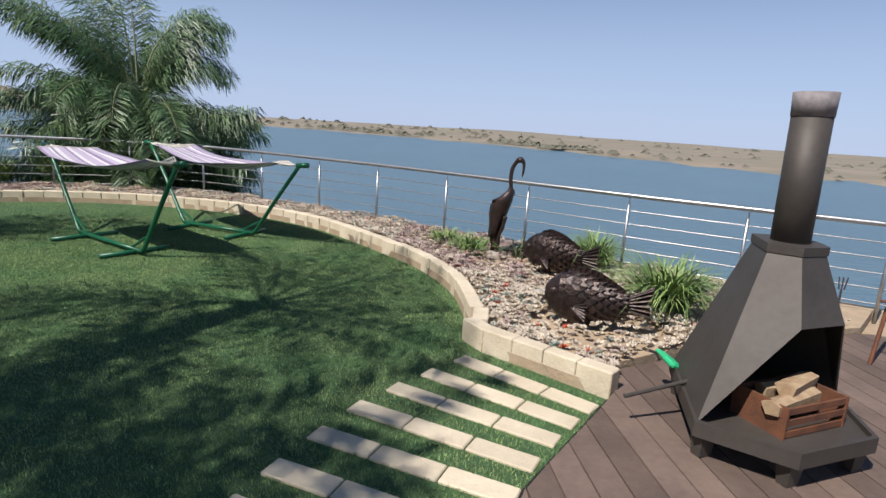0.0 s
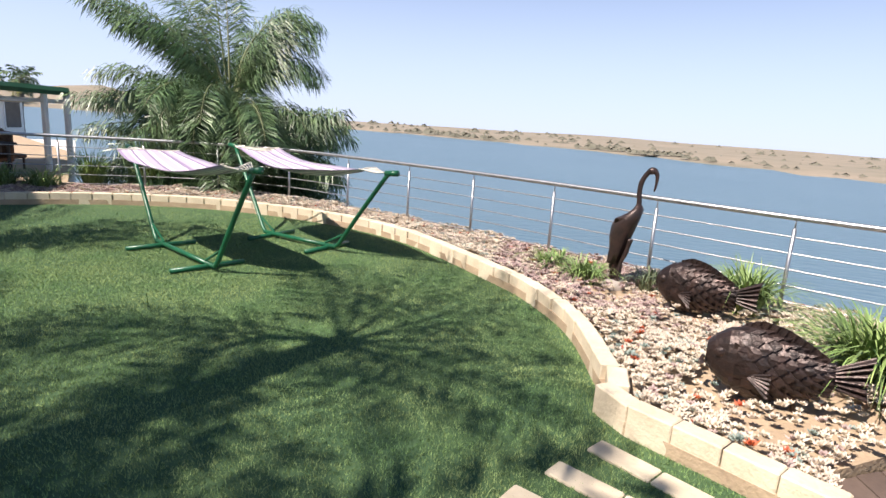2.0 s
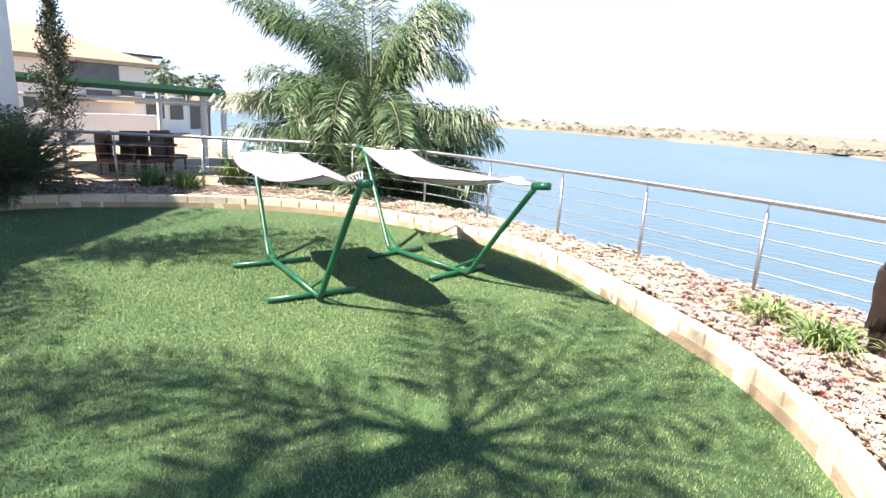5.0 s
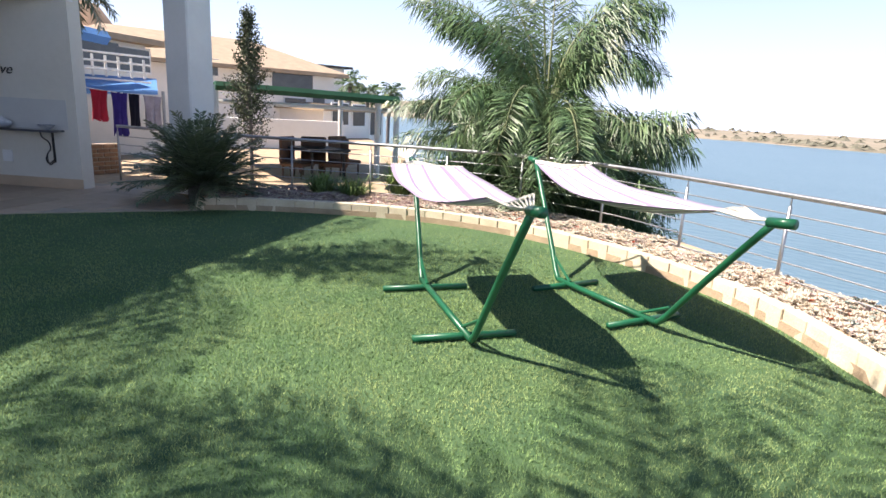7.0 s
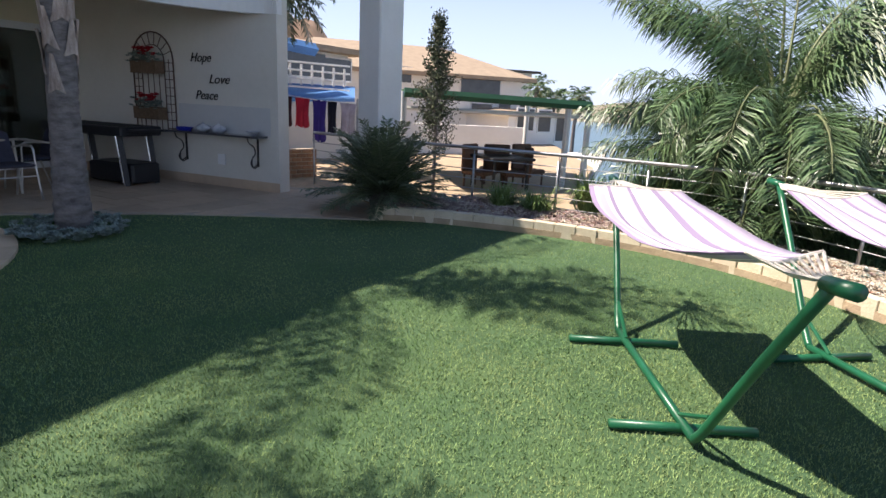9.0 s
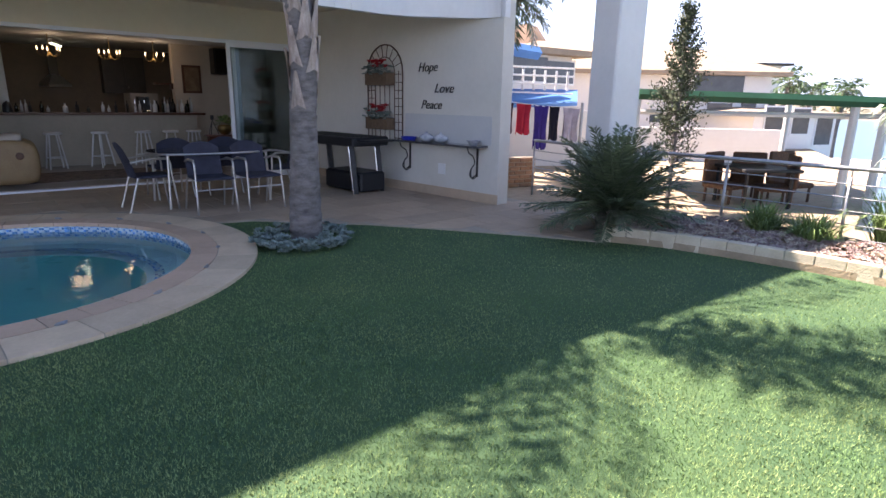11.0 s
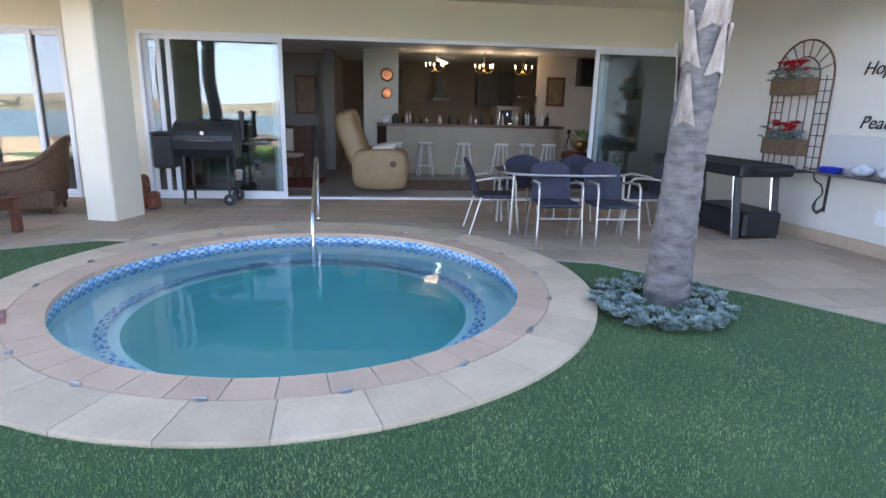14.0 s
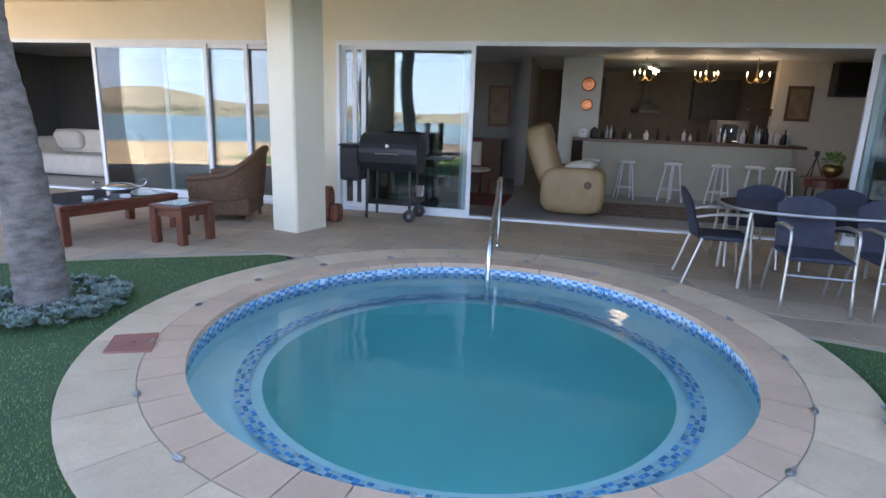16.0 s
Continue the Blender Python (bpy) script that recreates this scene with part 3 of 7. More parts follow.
def palm(label, at, height, lean, trunk_r, fronds, length, seed, rises=(-0.5, 1.35), pairs=46, leaf_len=0.55, boots=False, mt=None, yellow=0.1, wid=0.018, droops=(1.0, 1.7), taper=0.0, bend=((0.0, 0.0), (0.0, 0.0)), hang=0.55, extra=(), loft=(-0.25, 0.45)):
    r = random.Random(seed)
    ob = thing("palm_tree", label, "palm tree", "palm trees in the garden", at)
    top = Vector((lean[0], lean[1], height))
    line = spline([(0, 0, -0.1), (0, 0, 0.3), (*bend[0], 1.2), (*bend[1], 2.4), (lean[0] * 0.45, lean[1] * 0.45, height * 0.7), top] if height > 4 else [(0, 0, -0.1), (0, 0, height * 0.4), top], 8 if height > 3 else 3)
    if height > 0.6:
        fine = []
        for p, d in along(line, 0.025):
            fine.append(p)
        rad = [trunk_r * (1.2 - 0.27 * min(1, max(0, p.z) / 1.2)) * (0.955 + 0.075 * ((p.z + 0.02 * math.sin(p.z * 9)) / 0.14 % 1.0) + r.uniform(-0.01, 0.01)) for p in fine]
        part("trunk", Geo().tube(fine, rad, 18), BARK, ob, "ringed grey palm trunk", True)
    if boots:
        g = Geo()
        for i in range(30):
            z = 1.30 + i * 0.058 + r.uniform(0, 0.28)
            c = min(line, key=lambda p: abs(p.z - z)).copy()
            c.z = 0
            a0, rr = i * 2.4 + r.uniform(-0.2, 0.2), trunk_r * 0.965
            hw, h = r.uniform(0.55, 0.8), r.uniform(0.30, 0.46)
            rows_b = []
            for k in range(5):
                u = k / 4
                w, off = hw * (1 - 0.85 * u ** 0.8), 0.006 + 0.035 * u * u + r.uniform(0, 0.006)
                rows_b.append([c + Vector((math.cos(a0 + w * s) * (rr + off * (1 - 0.4 * abs(s))), math.sin(a0 + w * s) * (rr + off * (1 - 0.4 * abs(s))), z + h * u - 0.05 * abs(s) * (1 - u) + 0.02 * r.random())) for s in (-1, -0.5, 0, 0.5, 1)])
            g.sheet(rows_b)
            g.sheet([[c + (p - c) * 1.0 - Vector(((p.x - c.x), (p.y - c.y), 0)) * 0.05 for p in rw][::-1] for rw in rows_b])
        part("leaf_boot_sheath", g, BOOT, ob, "peeling pale leaf bases round the trunk")
    stem, leaf, dry = Geo(), Geo(), Geo()
    for i in range(fronds):
        az = i * 2.399 + r.uniform(-0.3, 0.3)
        q = i / max(1, fronds - 1)
        rise = rises[1] + (rises[0] - rises[1]) * q + r.uniform(-0.12, 0.12)
        frond(stem, dry if q > 0.5 and r.random() < yellow * 2 else leaf, top, az, rise, length * (1 - taper * q) * r.uniform(0.85, 1.1), droops[0] + (droops[1] - droops[0]) * q + r.uniform(-0.2, 0.2), r, pairs, leaf_len, hang, wid)
    for az, rise, ln, dr, low in extra:
        frond(stem, dry if low == 2 else leaf, Vector((r.uniform(-0.5, 0.5), r.uniform(-0.3, 0.3), height * 0.35)) if low == 1 else top - Vector((0, 0, 0.65)) if low == 3 else top, radians(az), radians(rise), ln, radians(dr), r, pairs, leaf_len, hang, wid, 2.4 if rise > 70 else 1.7, loft)
    part("crown", leaf, mt or FROND, ob, "arching feathery green fronds")
    if dry.v:
        part("dry_fronds", dry, FROND_Y, ob, "yellowing fronds")
    part("ribs", stem, STEM, ob, "pale green leaf ribs")
    return ob


# ---- house walls ----
W0, WD = Vector((-10.25, -3.15, 0)), Vector((-0.580, 0.8146, 0))
WN = Vector((0.8146, 0.580, 0))   # towards the garden


def wp(s, o=0.0, z=0.0):
    """A point on the door wall: s along it, o out into the garden."""
    p = W0 + WD * s + WN * o
    return Vector((p.x, p.y, z))


def wbox(g, s0, s1, o0, o1, z0, z1):
    pts = [wp(s0, o0), wp(s1, o0), wp(s1, o1), wp(s0, o1)]
    return g.prism([(p.x, p.y) for p in pts], z0, z1)


DTOP, SOFFIT = 2.40, 2.95
struct("wall_pier_north", wbox(Geo(), 6.45, 7.6, -0.22, 0, -0.02, SOFFIT), PLASTER, "cream plastered house wall beside the sliding doors", "wall")
struct("wall_pier_middle", wbox(Geo(), -2.95, -1.98, -0.22, 0, -0.02, SOFFIT), PLASTER, "cream plastered pier between the sliding doors", "wall")
struct("wall_pier_south", wbox(Geo(), -12.5, -9.6, -0.22, 0, -0.02, SOFFIT), PLASTER, "cream plastered house wall", "wall")
struct("wall_lintel", wbox(Geo(), -9.6, 6.45, -0.22, 0.002, DTOP, SOFFIT), PLASTER, "cream plastered band above the sliding doors", "wall")
HC, HE = Vector((-13.75, 1.98, 0)), Vector((-10.35, 5.05, 0))
HD = (HE - HC).normalized()
HN = Vector((HD.y, -HD.x, 0))


def hp(s, o=0.0, z=0.0):
    p = HC + HD * s + HN * o
    return Vector((p.x, p.y, z))


def hbox(g, s0, s1, o0, o1, z0, z1):
    pts = [hp(s0, o0), hp(s1, o0), hp(s1, o1), hp(s0, o1)]
    return g.prism([(p.x, p.y) for p in pts], z0, z1)


struct("wall_side", hbox(Geo(), -0.2, 4.58, -0.24, 0, -0.02, SOFFIT - 0.002), PALE, "pale plastered side wall of the patio", "wall")
struct("skirting", hbox(Geo(), 0.0, 4.59, 0, 0.012, 0.02, 0.16), PATIO, "stone skirting along the side wall", "skirting")
EDGE = spline([(-10.42, 5.14, 0), (-10.62, 4.9, 0), (-10.72, 4.3, 0), (-10.6, 3.5, 0), (-10.1, 2.8, 0), (-9.2, 1.4, 0), (-8.2, -0.7, 0), (-7.1, -2.6, 0), (-6.1, -4.4, 0), (-4.8, -6.6, 0), (-3.2, -9.5, 0)], 5)
back = [(-15.5, -14.5), (-24, -2), (-14.2, 2.4)]
struct("ceiling", Geo().prism([(p.x, p.y) for p in EDGE] + [tuple(wp(q, -0.2)[:2]) for q in (-12.5, 7.5)] + [tuple(hp(4.6, -0.22)[:2])], SOFFIT, SOFFIT + 0.13), PLASTER, "cream soffit of the balcony above the patio", "ceiling")
fas = Geo()
for a, b in zip(EDGE, EDGE[1:]):
    t = (b - a).normalized()
    nrm = Vector((-t.y, t.x, 0)) * 0.12
    fas.prism([(a.x, a.y), (b.x, b.y), (b.x + nrm.x, b.y + nrm.y), (a.x + nrm.x, a.y + nrm.y)], 2.545, 3.4)
struct("balcony_fascia", fas, WHITE, "white curved balcony edge", "balcony")
ROOFEDGE = spline([(-10.9, 5.2, 0), (-10.4, 4.4, 0), (-9.75, 3.14, 0), (-8.9, 1.78, 0), (-8.37, 0.8, 0), (-7.73, 0.03, 0), (-6.97, -1.0, 0), (-6.2, -2.2, 0), (-5.0, -4.5, 0), (-3.5, -8.0, 0)], 5)
struct("roof", Geo().prism([(p.x, p.y) for p in ROOFEDGE] + back, 6.4, 6.6), WHITE, "upper roof of the house", "roof")
up = Geo()
wbox(up, -9, 7.2, -0.3, 0.0, SOFFIT + 0.14, 6.4)
struct("wall_upper", up, PALE, "pale upper storey wall", "wall")


def sqcol(c, w, turn, z1, name, label):
    ob = thing("column", label, "column", "", (c[0], c[1], 0), turn)
    part("shaft", Geo().bbox((0, 0, z1 / 2), (w[0], w[1], z1), 0.02), WHITE if z1 > 5 else PLASTER, ob)
    return ob


sqcol((-7.96, -3.76), (0.53, 0.40), 19, SOFFIT - 0.002, "column", "square cream plastered patio column")
sqcol((-9.62, 6.35), (0.48, 0.42), 20, 6.4, "column", "tall square white column beside the cycad")

# ---- patio paving ----
patio_poly = [(-8.2, 5.85)] + PATIO_R[:0:-1] + [(POOL.x + (ROUT - 0.02) * math.cos(radians(q)), POOL.y + (ROUT - 0.02) * math.sin(radians(q))) for q in range(142, 271, 6)] + PATIO_L + [(-3, -12)] + [tuple(wp(s, 0.0)[:2]) for s in (-11, 7.2)] + [tuple(hp(4.9, -0.6)[:2]), (-9.4, 6.1)]

# ---- pool ----
def ringpiece(r0, r1, a0, a1, z0, z1, b=0.006, n=3):
    """One wedge-shaped paver round the pool's centre."""
    g = Geo()
    inner = [(POOL.x + (r0 + b) * math.cos(a0 + (a1 - a0) * k / n), POOL.y + (r0 + b) * math.sin(a0 + (a1 - a0) * k / n)) for k in range(n + 1)]
    outer = [(POOL.x + (r1 - b) * math.cos(a0 + (a1 - a0) * k / n), POOL.y + (r1 - b) * math.sin(a0 + (a1 - a0) * k / n)) for k in range(n + 1)]
    return g.prism(inner + outer[::-1], z0, z1, 0.004)


pool = thing("swimming_pool", "round swimming pool with blue mosaic bands and stone coping", "pool")
POOLBLUE = mat("pool_plaster", (0.74, 0.93, 0.95), (0.68, 0.91, 0.94), 1.5, 0.6)
POOLDEEP = mat("pool_floor", (0.22, 0.74, 0.72), (0.18, 0.69, 0.68), 0.8, 0.6)
MOS = {"light": mat("pale_blue_mosaic", (0.60, 0.76, 0.86), (0.72, 0.83, 0.90), 30, 0.25, island=0.15), "dark": mat("deep_blue_mosaic", (0.07, 0.29, 0.66), (0.16, 0.46, 0.78), 30, 0.25, island=0.3)}
shell = Geo()
NS = 96


def ring(g, prof):
    base = len(g.v)
    for r, z in prof:
        for k in range(NS):
            a = 2 * math.pi * k / NS
            g.v.append((POOL.x + r * math.cos(a), POOL.y + r * math.sin(a), z))
    for i in range(len(prof) - 1):
        for k in range(NS):
            j = (k + 1) % NS
            g.f.append((base + i * NS + k, base + i * NS + j, base + (i + 1) * NS + j, base + (i + 1) * NS + k))


BENCH_R, BENCH_Z, WATER_Z = 1.36, -0.22, -0.075
ring(shell, [(RMID, -0.02), (RIN, -0.02), (RIN, BENCH_Z), (BENCH_R, BENCH_Z - 0.02)])
part("shell", shell, POOLBLUE, pool, "pale blue pool wall and bench")
deep = Geo()
ring(deep, [(BENCH_R, BENCH_Z - 0.02), (BENCH_R - 0.03, BENCH_Z - 0.1), (BENCH_R - 0.07, -0.42), (BENCH_R - 0.16, -0.62), (BENCH_R - 0.4, -0.76), (0.6, -0.82), (0.0005, -0.84)])
part("floor", deep, POOLDEEP, pool, "deep teal pool floor", True)
for nm, mt in MOS.items():
    g = Geo()
    rr = random.Random(4)
    nt = 440
    for row in range(5):
        for k in range(nt):
            if (rr.random() < (0.90 if (k // 2 + row) % 2 else 0.14)) == (nm == "light"):
                a0, a1 = 2 * math.pi * k / nt, 2 * math.pi * (k + 0.92) / nt
                z1 = 0.0 - row * 0.026
                rad = RIN - 0.008
                g.add([(POOL.x + rad * math.cos(q), POOL.y + rad * math.sin(q), z) for z in (z1 - 0.024, z1) for q in (a0, a1)], [(0, 2, 3, 1)])
    nt = 260
    for row in range(3):
        for k in range(nt):
            if (rr.random() < (0.92 if (k // 2 + row) % 2 else 0.12)) == (nm == "light"):
                a0, a1 = 2 * math.pi * k / nt, 2 * math.pi * (k + 0.92) / nt
                r0 = BENCH_R + 0.075 + row * 0.03
                z = BENCH_Z - 0.02 + 0.03 + (r0 - BENCH_R) * 0.05
                g.add([(POOL.x + r * math.cos(q), POOL.y + r * math.sin(q), z) for r in (r0, r0 + 0.027) for q in (a0, a1)], [(0, 2, 3, 1)])
    tagged(part("mosaic", g, mt, pool, "small blue mosaic tiles in bands"), "", "", "", "stuff")
water = bpy.data.materials.new("pool_water")
water.use_nodes = True
N, L = water.node_tree.nodes, water.node_tree.links
N.remove(N["Principled BSDF"])
refr, glo, mixs, fre, bmp, nz = N.new("ShaderNodeBsdfTransparent"), N.new("ShaderNodeBsdfGlossy"), N.new("ShaderNodeMixShader"), N.new("ShaderNodeFresnel"), N.new("ShaderNodeBump"), N.new("ShaderNodeTexNoise")
refr.inputs["Color"].default_value = (0.86, 1.0, 1.0, 1)
glo.inputs["Roughness"].default_value = 0.0
fre.inputs[0].default_value = 1.33
nz.inputs["Scale"].default_value = 2.6
bmp.inputs["Strength"].default_value, bmp.inputs["Distance"].default_value = 0.11, 0.05
gp = N.new("ShaderNodeNewGeometry")
L.new(gp.outputs["Position"], nz.inputs["Vector"])
L.new(nz.outputs["Fac"], bmp.inputs["Height"])
for nd in (glo, fre):
    L.new(bmp.outputs["Normal"], nd.inputs["Normal"])
L.new(fre.outputs[0], mixs.inputs[0])
L.new(refr.outputs[0], mixs.inputs[1])
L.new(glo.outputs[0], mixs.inputs[2])
L.new(mixs.outputs[0], N["Material Output"].inputs[0])
wd = Geo().add([(POOL.x + (RIN - 0.001) * math.cos(2 * math.pi * k / NS), POOL.y + (RIN - 0.001) * math.sin(2 * math.pi * k / NS), WATER_Z) for k in range(NS)], [tuple(range(NS))])
pw = struct("water_pool", wd, water, "still blue-green pool water", "water")
pw.visible_shadow = False

# pool handrail
rail = thing("pool_handrail", "polished steel grab rail curving into the pool", "handrail")
RB = Vector((-9.25, -1.62, 0.03))
inw = (Vector((-7.95, -0.60, 0)) - Vector((RB.x, RB.y, 0))).normalized()
pts = spline([RB, RB + Vector((0, 0, 0.35)), RB + Vector((0, 0, 0.66)), RB + inw * 0.06 + Vector((0, 0, 0.76)), RB + inw * 0.16 + Vector((0, 0, 0.77)), RB + inw * 0.26 + Vector((0, 0, 0.70)), RB + inw * 0.75 + Vector((0, 0, 0.36)), RB + inw * 0.95 + Vector((0, 0, 0.1)), RB + inw * 0.99 + Vector((0, 0, -0.4))], 6)
part("rail", Geo().tube(pts, 0.024, 10), CHROME, rail, "", True)
part("flange", Geo().lathe(RB, [(0.045, 0), (0.045, 0.012), (0.025, 0.02)], 16), CHROME, rail)

# ---- stainless balustrade ----
bal = thing("balustrade", "stainless steel railing with thin horizontal bars above the lake", "railing")
RT = 0.86
part("top_rail", Geo().tube([p + Vector((0, 0, RT)) for p in RAILLINE], 0.024, 10), STEEL, bal, "round steel top rail", True)
pg = Geo().tube([(0, 0, -0.1), (0, 0, RT - 0.09)], 0.017, 8).tube([(0, 0, RT - 0.09), (0, 0, RT - 0.01)], 0.007, 6)
pd = pg.data("post", STEEL, True)
for x, y in RAILPTS:
    o = part("post", pd, STEEL, bal)
    o.matrix_basis = pose(x, y, 0)
for k in range(5):
    z = 0.15 + k * 0.1375
    part("bar", Geo().tube([p + Vector((0, 0, z)) for p in RAILLINE], 0.007, 6, False), STEEL, bal, "", True)


# ---- hammocks ----
CLOTH = mat("hammock_cloth", (0.80, 0.78, 0.76), (0.72, 0.70, 0.69), 20, 0.9, bump=0.2, bscale=200)
cn = CLOTH.node_tree
uvn, wv, rp, mx = cn.nodes.new("ShaderNodeUVMap"), cn.nodes.new("ShaderNodeSeparateXYZ"), cn.nodes.new("ShaderNodeValToRGB"), cn.nodes["Principled BSDF"]
uvn.uv_map = "UVMap"
cn.links.new(uvn.outputs[0], wv.inputs[0])
rp.color_ramp.interpolation = "CONSTANT"
els = rp.color_ramp.elements
PUR, WHI, LIL = (0.27, 0.215, 0.33, 1), (0.68, 0.66, 0.67, 1), (0.47, 0.41, 0.52, 1)
stops = [(0, PUR), (0.05, LIL), (0.15, WHI), (0.19, PUR), (0.23, WHI), (0.30, LIL), (0.40, PUR), (0.44, WHI), (0.50, LIL), (0.62, WHI), (0.66, PUR), (0.72, LIL), (0.80, WHI), (0.86, PUR), (0.9, LIL)]
els[0].position, els[0].color = stops[0]
els[1].position, els[1].color = stops[1]
for p, c in stops[2:]:
    els.new(p).color = c
cn.links.new(wv.outputs["Y"], rp.inputs["Fac"])
cn.links.new(rp.outputs["Color"], mx.inputs["Base Color"])
ROPE = mat("cotton_rope", (0.72, 0.68, 0.60), (0.6, 0.56, 0.48), 30, 0.9)


def hammock(label, near_foot, far_foot, near_tip, far_tip, seed):
    """Steel stand and cloth; feet and tips are world points."""
    nf, ff, nt, ft = (Vector(p) for p in (near_foot, far_foot, near_tip, far_tip))
    ob = thing("hammock", label, "hammock", "hammocks on the lawn")
    stand = part("stand", Geo().tube([nf, ff], 0.0225, 10), GREEN, ob, "green tubular steel stand", True)
    ax = (nf - ff).normalized()
    sd = Vector((-ax.y, ax.x, 0))
    for foot, tip in ((nf, nt), (ff, ft)):
        bend = foot.lerp(tip, 0.16) + Vector((0, 0, -0.015))
        part("arm", Geo().tube(spline([foot + (foot - tip).normalized() * 0.0, foot.lerp(bend, 0.5) + Vector((0, 0, -0.01)), bend, foot.lerp(tip, 0.5), tip], 4), 0.0225, 10), GREEN, ob, "", True)
        f = foot.lerp(nf + ff - foot, 0.10)
        f.z = 0.03
        part("foot_bar", Geo().tube([f - sd * 0.34, f + sd * 0.34], 0.0225, 10), GREEN, ob, "", True)
        part("tip_cap", Geo().tube([tip - (tip - foot).normalized() * 0.02 - ax * 0.03 * (1 if foot == nf else -1), tip + ax * 0.10 * (1 if foot == nf else -1)], 0.028, 12), GREEN, ob, "dark green end cap", True)
        part("brace", Geo().tube([foot.lerp(nf + ff - foot, 0.14) + Vector((0, 0, 0.02)), foot.lerp(tip, 0.14) + Vector((0, 0, 0.03))], 0.012, 6), GREEN, ob)
    span = ft - nt
    half = 0.35
    a, b = nt + span * 0.11, nt + span * 0.80
    rows, uv = [], []
    for i in range(15):
        u = i / 14
        row = []
        for j in range(11):
            v = j / 10
            p = a.lerp(b, u) + sd * (v - 0.5) * 2 * half * (1 - 0.62 * max(0, 1 - u / 0.35) ** 1.6 - 0.12 * u ** 6)
            sag = 0.11 * (1 - (2 * u - 1) ** 2) + 0.015 * math.sin(u * 9 + v * 5 + seed)
            p.z += -sag - 0.055 * (1 - (2 * v - 1) ** 2) * (0.4 + 0.6 * math.sin(math.pi * u)) + 0.015
            row.append(p)
            uv.append((u, v))
        rows.append(row)
    cloth = part("cloth", Geo().sheet(rows, 0.004), CLOTH, ob, "purple and white striped cotton cloth", True)
    lay = cloth.data.uv_layers.new(name="UVMap")
    nv = len(uv)
    for lp in cloth.data.loops:
        lay.data[lp.index].uv = uv[lp.vertex_index % nv]
    for end, tip, row in ((a, nt, rows[0]), (b, ft, rows[-1])):
        for p in row:
            part("cord", Geo().tube([p, p.lerp(tip, 0.5) + Vector((0, 0, -0.02)), tip], 0.0055, 5, False), ROPE, ob, "white cotton cord")
        part("hem", Geo().tube(row, 0.008, 6), ROPE, ob)
    return ob


hammock("striped hammock on a green steel stand on the lawn", (-3.14, 5.62, 0.05), (-4.26, 6.19, 0.05), (-2.58, 5.38, 0.97), (-4.98, 6.66, 0.94), 0)
hammock("striped hammock on a green steel stand beside the kerb", (-2.60, 6.91, 0.05), (-3.64, 7.20, 0.05), (-1.86, 6.48, 0.94), (-4.42, 7.75, 0.98), 2)

